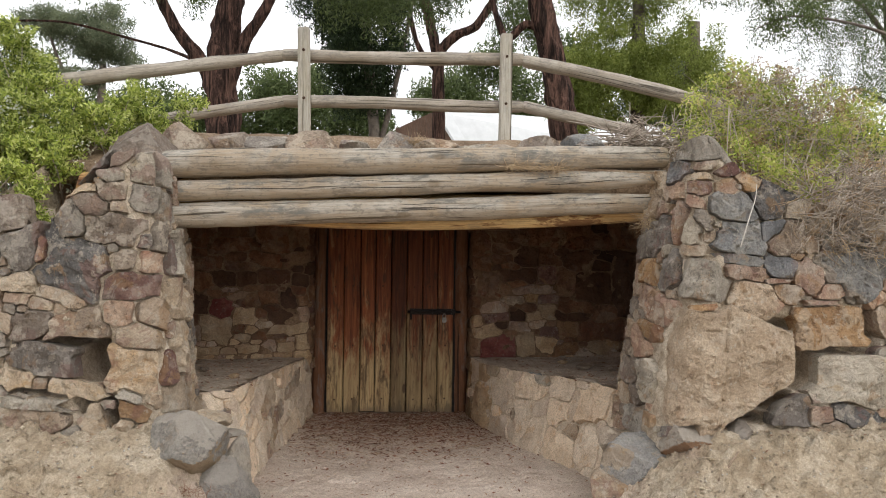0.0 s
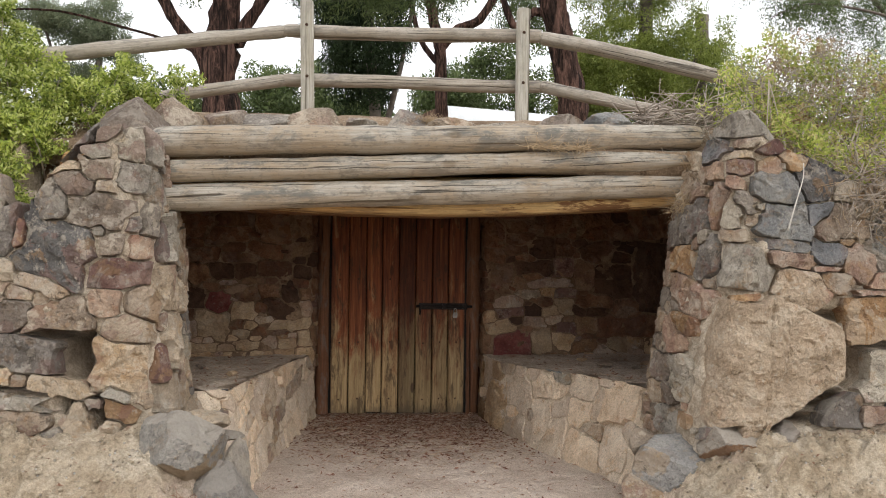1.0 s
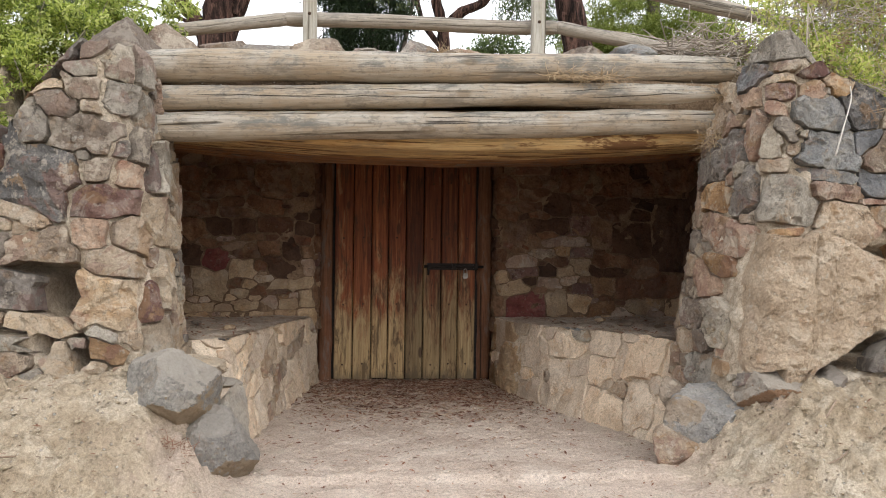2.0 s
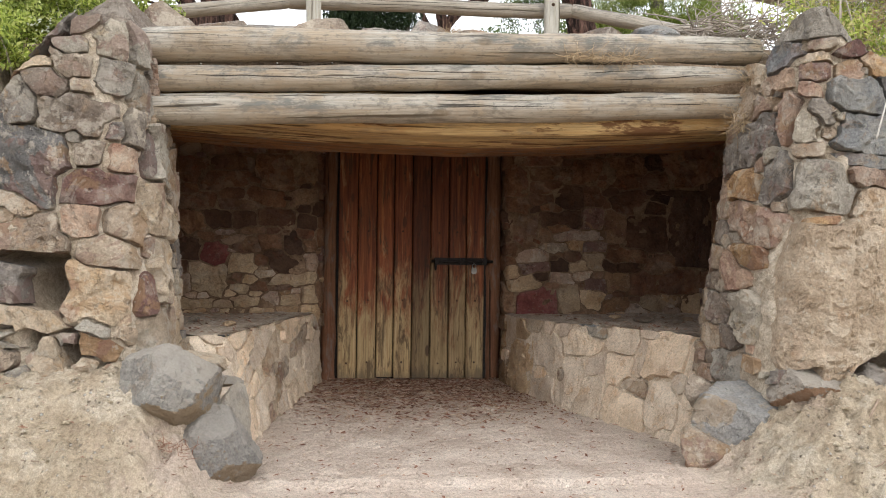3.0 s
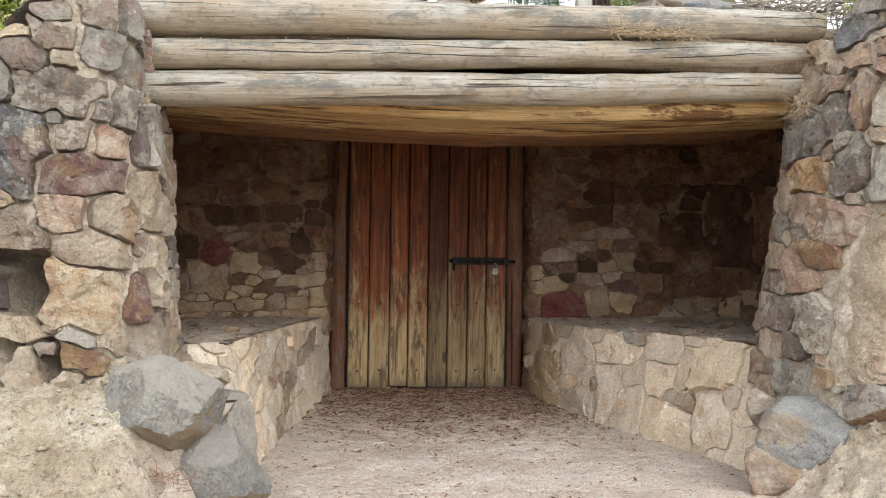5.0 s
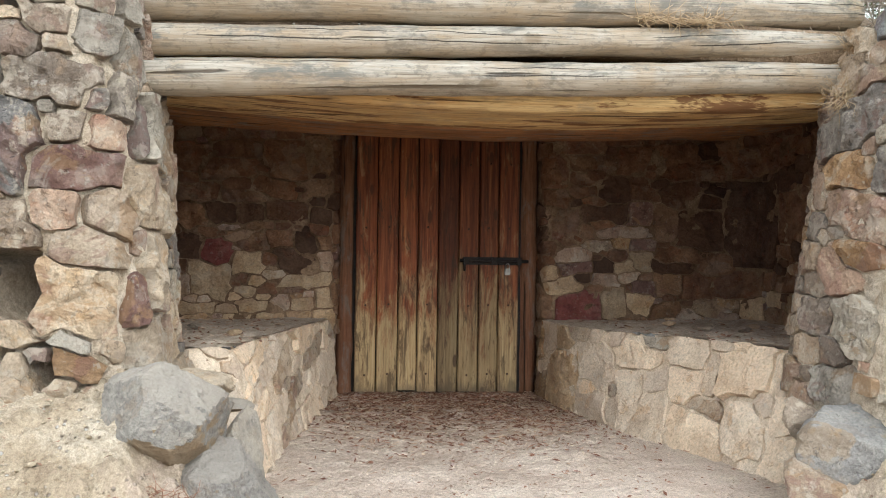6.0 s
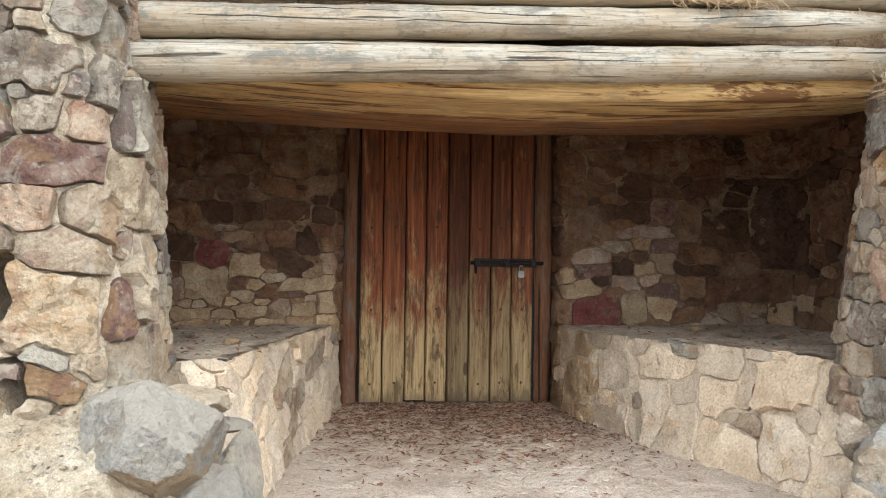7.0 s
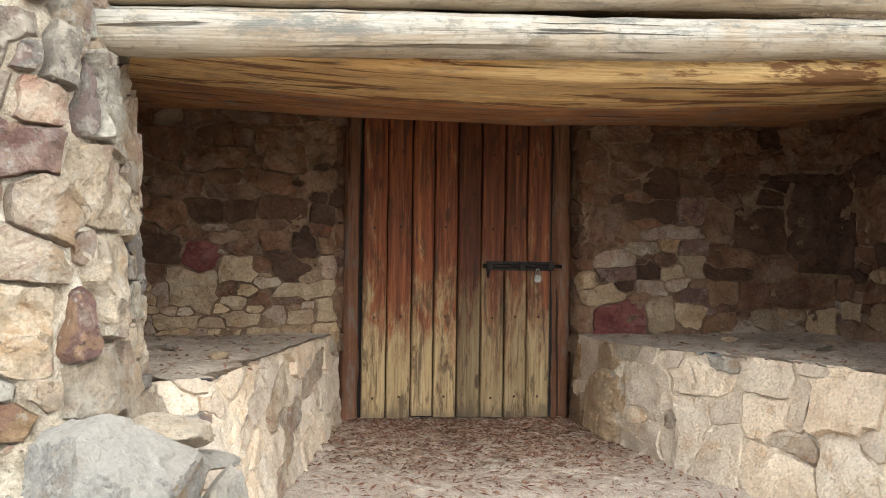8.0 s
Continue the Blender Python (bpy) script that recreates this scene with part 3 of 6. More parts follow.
RIGHT_BENCH = Wall(
    [(1.17, -0.06), (1.24, -0.48), (1.36, -0.80), (1.52, -1.28), (1.66, -1.57), (1.74, -1.93), (1.88, -2.2)],
    [(1.19, -0.10), (1.27, -0.50), (1.44, -0.80), (1.66, -1.06), (1.84, -1.35), (1.98, -1.70), (2.05, -1.9)], 0.0, 0.475)


def half_width(s, dx, dz):
    """How far the stone s reaches from its middle towards (dx, dz)."""
    q = math.hypot(dx, dz) or 1e-6
    dx, dz = dx / q, dz / q
    c, n = math.cos(s[4]), math.sin(s[4])
    a, b = dx * c + dz * n, -dx * n + dz * c
    return 1 / math.sqrt((a / (s[2] / 2)) ** 2 + (b / (s[3] / 2)) ** 2)


# listed stones: along the face, height, width, height, tilt, tone, how proud
LEFT_FRONT_STONES = []
LEFT_FRONT_STONES += [
    (2.52, 1.81, 0.13, 0.07, 0, 'g', 0.050), (2.64, 1.81, 0.16, 0.06, 8, 'e', 0.050),
    (2.75, 1.75, 0.19, 0.15, -10, 'w', 0.050), (2.90, 1.74, 0.14, 0.16, -15, 'w', 0.055),
    (2.61, 1.72, 0.15, 0.07, 12, 'w', 0.050), (2.60, 1.64, 0.19, 0.11, 3, 'e', 0.050),
    (2.76, 1.61, 0.21, 0.14, -5, 'w', 0.050), (2.63, 1.56, 0.10, 0.06, 0, 'b', 0.050),
    (2.47, 1.57, 0.17, 0.13, -20, 'e', 0.050), (2.42, 1.65, 0.16, 0.04, 5, 'b', 0.050),
    (2.34, 1.48, 0.15, 0.16, 10, 'g', 0.050), (2.62, 1.44, 0.37, 0.15, -2, 'e', 0.050)]
LEFT_FRONT_STONES += [
    (2.75, 1.51, 0.19, 0.02, 0, 'w', 0.050), (2.75, 1.39, 0.09, 0.09, 0, 'g', 0.050),
    (2.85, 1.40, 0.12, 0.16, -15, 'g', 0.055), (3.08, 1.32, 0.39, 0.27, 4, 'w', 0.055),
    (2.65, 1.28, 0.15, 0.10, 5, 'e', 0.050), (2.78, 1.26, 0.18, 0.13, 0, 'p', 0.050),
    (2.93, 1.31, 0.08, 0.23, -3, 'g', 0.055), (2.36, 1.24, 0.42, 0.28, -14, 'd', 0.050),
    (2.68, 1.15, 0.43, 0.15, 3, 'r', 0.050), (2.16, 1.33, 0.07, 0.14, -15, 'r', 0.050),
    (2.05, 1.34, 0.25, 0.20, 25, 'g', 0.050), (1.99, 1.52, 0.17, 0.19, 0, 'e', 0.050)]
LEFT_FRONT_STONES += [
    (1.95, 1.21, 0.07, 0.07, -20, 'g', 0.050)]
LEFT_FRONT_STONES += [
    (2.29, 1.09, 0.26, 0.08, -20, 't', 0.050), (2.02, 1.16, 0.23, 0.09, 0, 'b', 0.050),
    (2.03, 1.07, 0.19, 0.06, -5, 'b', 0.050), (2.16, 1.05, 0.17, 0.06, -10, 'b', 0.050),
    (2.13, 0.94, 0.26, 0.15, 15, 'e', 0.050), (1.97, 0.95, 0.07, 0.11, 0, 't', 0.050),
    (2.36, 0.94, 0.39, 0.15, 8, 'e', 0.050), (2.60, 1.01, 0.16, 0.14, -12, 'p', 0.050),
    (2.80, 1.00, 0.21, 0.16, -35, 't', 0.050), (2.99, 1.08, 0.26, 0.24, 3, 'b', 0.055),
    (3.23, 1.01, 0.25, 0.16, 0, 'b', 0.055), (2.72, 0.88, 0.27, 0.13, -4, 'b', 0.050)]
LEFT_FRONT_STONES += [
    (2.22, 0.77, 0.42, 0.16, -6, 'g', 0.050), (2.67, 0.71, 0.35, 0.24, -8, 'b', 0.050),
    (2.86, 0.70, 0.11, 0.19, -8, 'r', 0.055), (3.06, 0.81, 0.27, 0.26, 0, 'b', 0.055),
    (2.36, 0.62, 0.35, 0.10, -3, 'b', 0.050), (2.04, 0.66, 0.19, 0.11, 0, 'b', 0.050),
    (2.19, 0.64, 0.09, 0.07, 0, 't', 0.050), (2.65, 0.58, 0.15, 0.06, -25, 'w', 0.050),
    (2.77, 0.55, 0.11, 0.08, -15, 't', 0.050), (2.94, 0.55, 0.27, 0.18, 0, 'b', 0.055),
    (2.13, 0.54, 0.40, 0.06, -3, 'w', 0.050), (2.13, 0.45, 0.39, 0.11, -2, 't', 0.050)]
LEFT_FRONT_STONES += [
    (2.47, 0.46, 0.15, 0.16, 12, 'b', 0.050), (2.67, 0.51, 0.17, 0.09, -15, 'o', 0.050),
    (2.60, 0.41, 0.12, 0.11, 0, 'b', 0.050), (2.71, 0.40, 0.09, 0.07, 10, 't', 0.050)]
RIGHT_FRONT_STONES = []
RIGHT_FRONT_STONES += [
    (0.80, 1.94, 0.48, 0.14, 14, 'w', 0.055), (0.63, 1.83, 0.32, 0.14, 20, 's', 0.05),
    (0.88, 1.84, 0.19, 0.04, 0, 'b', 0.055), (1.04, 1.82, 0.16, 0.05, 10, 'r', 0.055),
    (0.86, 1.72, 0.21, 0.08, -3, 'r', 0.055), (0.86, 1.78, 0.24, 0.04, 0, 'b', 0.055),
    (0.60, 1.71, 0.32, 0.09, 0, 'p', 0.05), (0.86, 1.64, 0.16, 0.06, -15, 'p', 0.055),
    (0.51, 1.60, 0.39, 0.05, 10, 't', 0.05), (0.72, 1.54, 0.14, 0.20, -20, 'p', 0.05),
    (1.08, 1.61, 0.33, 0.15, -6, 's', 0.055), (1.33, 1.66, 0.25, 0.19, -28, 'd', 0.055)]
RIGHT_FRONT_STONES += [
    (1.20, 1.76, 0.15, 0.10, -30, 'o', 0.055), (0.93, 1.54, 0.17, 0.10, -28, 'g', 0.055),
    (0.86, 1.47, 0.14, 0.14, 0, 'w', 0.055), (0.99, 1.52, 0.08, 0.05, 0, 'w', 0.055),
    (1.15, 1.44, 0.32, 0.20, -4, 's', 0.055), (1.35, 1.49, 0.18, 0.11, 15, 's', 0.055),
    (1.46, 1.44, 0.25, 0.18, 22, 'e', 0.055), (0.42, 1.43, 0.53, 0.18, 15, 'g', 0.05),
    (0.86, 1.37, 0.19, 0.06, 0, 't', 0.055), (1.15, 1.33, 0.33, 0.06, -6, 's', 0.055)]
RIGHT_FRONT_STONES += [
    (0.41, 1.24, 0.34, 0.15, -5, 'o', 0.05), (0.69, 1.25, 0.25, 0.20, 15, 'g', 0.05),
    (0.93, 1.21, 0.36, 0.20, -6, 'w', 0.055), (1.42, 1.29, 0.20, 0.13, -12, 's', 0.055),
    (1.19, 1.25, 0.31, 0.08, -5, 'p', 0.055), (1.41, 1.21, 0.20, 0.03, 0, 'p', 0.055),
    (1.27, 1.10, 0.31, 0.19, -25, 't', 0.055), (1.47, 1.14, 0.16, 0.11, -10, 't', 0.055),
    (1.61, 1.24, 0.19, 0.15, -20, 'p', 0.055), (1.91, 1.30, 0.44, 0.31, -20, 's', 0.055),
    (1.75, 1.16, 0.18, 0.08, 10, 'p', 0.055), (1.70, 1.09, 0.31, 0.03, 0, 'p', 0.055)]
RIGHT_FRONT_STONES += [
    (1.75, 1.61, 0.16, 0.09, -10, 'o', 0.055), (0.56, 1.06, 0.51, 0.18, -15, 'p', 0.05),
    (0.57, 0.90, 0.28, 0.11, 0, 'o', 0.05), (0.44, 0.82, 0.25, 0.16, -30, 'p', 0.05),
    (0.56, 0.64, 0.31, 0.20, -20, 'w', 0.05), (1.12, 0.75, 0.89, 0.62, -4, 'y', 0.100),
    (0.95, 1.06, 0.20, 0.04, 3, 'o', 0.055), (1.75, 0.93, 0.52, 0.25, -3, 'o', 0.055),
    (1.89, 0.66, 0.53, 0.29, -5, 'w', 0.083), (1.50, 0.51, 0.25, 0.17, 0, 'g', 0.055),
    (1.69, 0.48, 0.16, 0.10, 0, 'p', 0.055), (1.94, 0.45, 0.41, 0.13, -22, 'd', 0.055)]
RIGHT_FRONT_STONES += [
    (2.09, 0.97, 0.11, 0.24, 0, 't', 0.055), (2.06, 1.11, 0.14, 0.08, 25, 'p', 0.055),
    (1.60, 0.37, 0.17, 0.08, 0, 't', 0.055), (0.83, 0.39, 0.11, 0.05, 10, 'g', 0.055)]
LEFT_BACK_STONES = []
LEFT_BACK_STONES += [
    (1.82, 0.72, 0.24, 0.21, -6, 'i', 0.028), (1.69, 0.91, 0.20, 0.16, 0, 'k', 0.028),
    (1.87, 0.87, 0.17, 0.16, -42, 'v', 0.028), (2.06, 0.81, 0.17, 0.14, 0, 'i', 0.028),
    (2.35, 0.82, 0.27, 0.13, -18, 'k', 0.028), (2.42, 0.71, 0.40, 0.08, 6, 'i', 0.028),
    (2.17, 0.66, 0.10, 0.07, 0, 'n', 0.028), (2.32, 0.66, 0.12, 0.05, -5, 'n', 0.028),
    (2.09, 0.56, 0.21, 0.08, 0, 'i', 0.028), (2.37, 0.57, 0.15, 0.08, 0, 'i', 0.028),
    (2.52, 0.61, 0.14, 0.13, 0, 'i', 0.028), (1.70, 0.69, 0.08, 0.14, 0, 'p', 0.028)]
LEFT_BACK_STONES += [
    (1.66, 0.79, 0.11, 0.11, 0, 'n', 0.028), (2.03, 0.73, 0.08, 0.07, -20, 'n', 0.028),
    (2.05, 0.65, 0.11, 0.07, 0, 'i', 0.028), (2.39, 0.95, 0.13, 0.16, 15, 'k', 0.028),
    (2.52, 0.94, 0.13, 0.09, 0, 'm', 0.028), (2.53, 0.83, 0.14, 0.12, 0, 'p', 0.028)]
# upper courses, listed in darker tones for the shade under the roof
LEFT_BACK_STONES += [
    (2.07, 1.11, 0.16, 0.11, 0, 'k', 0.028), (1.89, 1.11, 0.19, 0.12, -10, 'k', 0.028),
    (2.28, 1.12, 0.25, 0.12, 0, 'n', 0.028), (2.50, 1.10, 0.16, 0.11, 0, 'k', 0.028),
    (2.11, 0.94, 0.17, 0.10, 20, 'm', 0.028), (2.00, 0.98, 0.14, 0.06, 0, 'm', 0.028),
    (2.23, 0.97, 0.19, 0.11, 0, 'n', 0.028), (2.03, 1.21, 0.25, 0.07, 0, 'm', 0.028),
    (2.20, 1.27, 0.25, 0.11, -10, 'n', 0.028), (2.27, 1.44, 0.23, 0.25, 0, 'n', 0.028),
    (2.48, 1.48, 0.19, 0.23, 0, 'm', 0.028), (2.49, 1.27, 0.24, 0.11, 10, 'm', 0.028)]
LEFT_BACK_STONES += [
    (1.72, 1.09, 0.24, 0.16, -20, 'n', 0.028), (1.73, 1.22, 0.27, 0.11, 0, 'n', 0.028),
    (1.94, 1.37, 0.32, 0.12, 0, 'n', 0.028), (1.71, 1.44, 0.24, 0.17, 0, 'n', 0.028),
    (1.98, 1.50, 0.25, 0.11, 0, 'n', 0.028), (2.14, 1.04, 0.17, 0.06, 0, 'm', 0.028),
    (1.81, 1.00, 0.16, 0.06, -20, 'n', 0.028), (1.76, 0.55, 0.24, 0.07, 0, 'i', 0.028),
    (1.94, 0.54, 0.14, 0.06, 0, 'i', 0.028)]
RIGHT_BACK_STONES = []
RIGHT_BACK_STONES += [
    (0.44, 0.56, 0.33, 0.18, 8, 'v', 0.028), (0.68, 0.58, 0.16, 0.19, 10, 'i', 0.028),
    (0.85, 0.58, 0.18, 0.16, 0, 'i', 0.028), (0.62, 0.74, 0.21, 0.09, 0, 'p', 0.028),
    (0.45, 0.81, 0.25, 0.08, 3, 'r', 0.028), (0.26, 0.77, 0.14, 0.10, 0, 'i', 0.028),
    (0.34, 0.69, 0.25, 0.10, 10, 'i', 0.028), (0.70, 0.89, 0.13, 0.09, 0, 'n', 0.028),
    (0.86, 0.86, 0.15, 0.13, 0, 'i', 0.028), (0.41, 0.89, 0.22, 0.09, 0, 'p', 0.028),
    (0.76, 1.04, 0.40, 0.07, 2, 'p', 0.028), (0.51, 1.04, 0.09, 0.09, 0, 'm', 0.028)]
RIGHT_BACK_STONES += [
    (0.36, 1.07, 0.16, 0.23, -10, 'm', 0.028), (0.59, 0.95, 0.19, 0.07, 0, 'e', 0.028),
    (0.86, 0.96, 0.19, 0.08, 0, 'r', 0.028), (0.63, 1.16, 0.29, 0.11, 0, 'k', 0.028),
    (0.85, 1.16, 0.17, 0.15, 0, 'r', 0.028), (1.01, 1.11, 0.16, 0.22, 0, 'm', 0.028),
    (1.25, 1.06, 0.32, 0.26, 0, 'k', 0.028)]
# higher and corner stones, toned down to hold the shade of the recess
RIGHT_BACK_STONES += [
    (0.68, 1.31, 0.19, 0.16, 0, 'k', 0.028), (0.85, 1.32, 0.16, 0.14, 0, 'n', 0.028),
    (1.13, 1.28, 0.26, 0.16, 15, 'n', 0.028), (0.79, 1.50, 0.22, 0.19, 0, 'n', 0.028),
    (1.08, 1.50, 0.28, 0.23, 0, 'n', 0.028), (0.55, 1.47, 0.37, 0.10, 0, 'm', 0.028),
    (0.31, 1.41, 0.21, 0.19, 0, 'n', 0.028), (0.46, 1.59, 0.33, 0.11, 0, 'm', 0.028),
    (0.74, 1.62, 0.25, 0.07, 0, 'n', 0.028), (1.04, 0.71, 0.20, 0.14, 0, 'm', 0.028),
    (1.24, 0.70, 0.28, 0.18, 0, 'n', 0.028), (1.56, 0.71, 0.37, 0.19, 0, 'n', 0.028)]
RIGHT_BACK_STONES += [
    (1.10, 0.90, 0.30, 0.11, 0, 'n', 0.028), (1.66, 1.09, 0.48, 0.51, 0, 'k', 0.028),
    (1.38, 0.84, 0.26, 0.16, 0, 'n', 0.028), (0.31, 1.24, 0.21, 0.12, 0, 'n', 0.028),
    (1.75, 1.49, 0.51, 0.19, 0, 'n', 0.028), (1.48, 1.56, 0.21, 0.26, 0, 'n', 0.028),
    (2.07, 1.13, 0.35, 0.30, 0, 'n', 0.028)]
LEFT_BENCH_STONES = []
LEFT_BENCH_STONES.append((0.86, 0.22, 0.5, 0.13, 10, 'c', 0.022))
LEFT_BENCH_STONES.append((0.48, 0.46, 0.26, 0.06, -10, 'c', 0.02))
LEFT_BENCH_STONES.append((0.46, 0.36, 0.24, 0.04, 0, 'g', 0.035))
LEFT_BENCH_STONES.append((0.58, 0.48, 0.19, 0.04, 0, 'd', 0.02))
LEFT_BENCH_STONES.append((0.9, 0.28, 0.75, 0.13, 20, 'c', 0.022))
LEFT_BENCH_STONES.append((0.84, 0.36, 0.42, 0.1, 20, 'c', 0.022))
LEFT_BENCH_STONES.append((1.08, 0.12, 0.42, 0.13, 20, 'c', 0.022))
LEFT_BENCH_STONES.append((1.34, 0.32, 0.47, 0.11, 20, 't', 0.022))
LEFT_BENCH_STONES.append((1.44, 0.16, 0.41, 0.12, 25, 't', 0.022))
LEFT_BENCH_STONES.append((1.72, 0.2, 0.42, 0.13, 20, 'c', 0.022))
LEFT_BENCH_STONES.append((1.86, 0.32, 0.44, 0.11, 20, 't', 0.022))
LEFT_BENCH_STONES.append((2.26, 0.22, 0.51, 0.19, 10, 'c', 0.022))
LEFT_BENCH_STONES.append((2.46, 0.06, 0.43, 0.13, 10, 't', 0.022))
RIGHT_BENCH_STONES = []
RIGHT_BENCH_STONES += [
    (1.38, 0.40, 0.23, 0.12, -8, 'c', 0.024), (1.75, 0.36, 0.27, 0.20, 0, 'c', 0.036),
    (1.41, 0.25, 0.20, 0.14, 0, 'c', 0.024), (1.03, 0.16, 0.23, 0.26, 10, 'c', 0.024),
    (1.04, 0.35, 0.41, 0.12, 0, 'c', 0.024), (1.55, 0.31, 0.07, 0.18, -12, 'c', 0.024),
    (1.54, 0.18, 0.22, 0.06, -8, 't', 0.024), (0.70, 0.06, 0.28, 0.13, 0, 'c', 0.024),
    (0.37, 0.16, 0.37, 0.33, 10, 'i', 0.024), (0.69, 0.27, 0.31, 0.19, 0, 'c', 0.024),
    (1.19, 0.10, 0.26, 0.19, 10, 'c', 0.024), (1.48, 0.06, 0.30, 0.14, -10, 'c', 0.024)]
RIGHT_BENCH_STONES += [
    (1.80, 0.15, 0.23, 0.18, 5, 'c', 0.024), (1.04, 0.49, 0.56, 0.04, -8, 's', 0.024),
    (0.76, 0.52, 0.25, 0.03, -5, 'd', 0.024), (0.66, 0.44, 0.07, 0.09, 0, 'c', 0.024),
    (0.83, 0.44, 0.08, 0.10, 0, 'c', 0.024), (1.19, 0.44, 0.18, 0.08, 0, 'w', 0.024),
    (0.39, 0.39, 0.16, 0.11, 0, 'i', 0.024), (1.61, 0.45, 0.14, 0.05, -5, 'c', 0.024),
    (1.89, 0.24, 0.13, 0.10, 0, 'c', 0.024), (0.00, 0.33, 0.14, 0.19, 0, 'o', 0.024),
    (0.05, 0.08, 0.18, 0.17, 0, 'o', 0.024)]

# hollows where a stone is missing: along, height, width, height, tilt, depth
LEFT_FRONT_HOLLOWS = [(2.455, 0.75, 0.22, 0.22, 40, 0.22), (2.36, 0.86, 0.32, 0.06, -8, 0.14), (2.40, 0.53, 0.09, 0.10, 0, 0.12), (2.55, 0.49, 0.07, 0.16, 10, 0.1), (2.2, 0.595, 0.34, 0.03, -3, 0.08)]
RIGHT_FRONT_HOLLOWS = [(1.6, 0.73, 0.17, 0.22, 10, 0.16), (1.24, 0.46, 0.34, 0.07, 26, 0.14), (1.43, 0.555, 0.26, 0.09, 32, 0.16), (2.03, 0.92, 0.12, 0.28, 35, 0.14), (1.46, 0.97, 0.18, 0.06, -20, 0.12), (1.85, 0.83, 0.42, 0.035, 0, 0.1)]


from mathutils.geometry import delaunay_2d_cdt


def reach(stones, u, z):
    """How far (u, z) lies from the middle of each stone, in half sizes of a boxy outline."""
    a = np.asarray(stones)
    du, dz = u[..., None] - a[:, 0], z[..., None] - a[:, 1]
    c, n = np.cos(a[:, 4]), np.sin(a[:, 4])
    p, q = (du * c + dz * n) / (a[:, 2] / 2), (-du * n + dz * c) / (a[:, 3] / 2)
    return (np.abs(p) ** 7 + np.abs(q) ** 7) ** (1 / 7)


def cell(s, others, gap, rng, grow=1.32):
    """The outline of one stone, which fills its share of the face up to a thin joint."""
    n = 44
    ang = (np.arange(n) + rng.uniform(0, 1)) * 2 * np.pi / n
    far = 0.5 * math.hypot(s[2], s[3]) * grow
    r = np.linspace(0.02, 1, 64) * far
    u, z = s[0] + np.cos(ang)[:, None] * r, s[1] + np.sin(ang)[:, None] * r
    ph = rng.uniform(0, 99)
    own = reach([s[:5]], u, z)[..., 0]
    free = own < grow * (1 + 0.08 * np.sin(3 * ang + ph) + 0.06 * np.sin(7 * ang + 2 * ph))[:, None]
    if others:
        free &= own < reach([o[:5] for o in others], u, z).min(axis=-1)
    k = np.where(free.all(axis=1), len(r) - 1, np.argmin(free, axis=1) - 1)
    rad = r[np.maximum(k, 0)] - gap / 2
    rad = np.minimum(rad, 1.3 * np.maximum(np.roll(rad, 2), np.roll(rad, -2)))
    if rad.min() < 0.006 or rad.mean() < 0.014:
        return []
    return [(s[0] + math.cos(a) * q, s[1] + math.sin(a) * q) for a, q in zip(ang, rad)]


def simplify(poly, tol):
    """Drop points that lie nearly on a straight side, so that corners stay."""
    def keep(a, b):
        if b - a < 2:
            return []
        p, q = poly[a], poly[b % len(poly)]
        dx, dz = q[0] - p[0], q[1] - p[1]
        m = math.hypot(dx, dz) or 1e-9
        k = max(range(a + 1, b), key=lambda i: abs((poly[i][0] - p[0]) * dz - (poly[i][1] - p[1]) * dx))
        if abs((poly[k][0] - p[0]) * dz - (poly[k][1] - p[1]) * dx) / m < tol:
            return []
        return keep(a, k) + [k] + keep(k, b)
    n = len(poly)
    far = max(range(n), key=lambda i: math.dist(poly[i], poly[0]))
    return [poly[i] for i in [0] + keep(0, far) + [far] + keep(far, n)]


def resample(poly, step_len, rng, wobble):
    """Points round an outline that keep its corners, with its sides a little uneven."""
    mu, mz = sum(p[0] for p in poly) / len(poly), sum(p[1] for p in poly) / len(poly)
    span = sum(math.dist(p, (mu, mz)) for p in poly) / len(poly)
    pts = simplify(poly, max(0.005, 0.07 * span))
    out = []
    ph = rng.uniform(0, 50)
    for a, b in zip(pts, pts[1:] + pts[:1]):
        m = max(1, round(math.dist(a, b) / step_len))
        for k in range(m):
            x, z = a[0] + (b[0] - a[0]) * k / m, a[1] + (b[1] - a[1]) * k / m
            w = wobble * noise.noise(Vector((x * 38 + ph, z * 38, ph)))
            w2 = wobble * noise.noise(Vector((x * 38 + ph, z * 38, ph + 9)))
            out.append((x + w, z + w2))
    return out


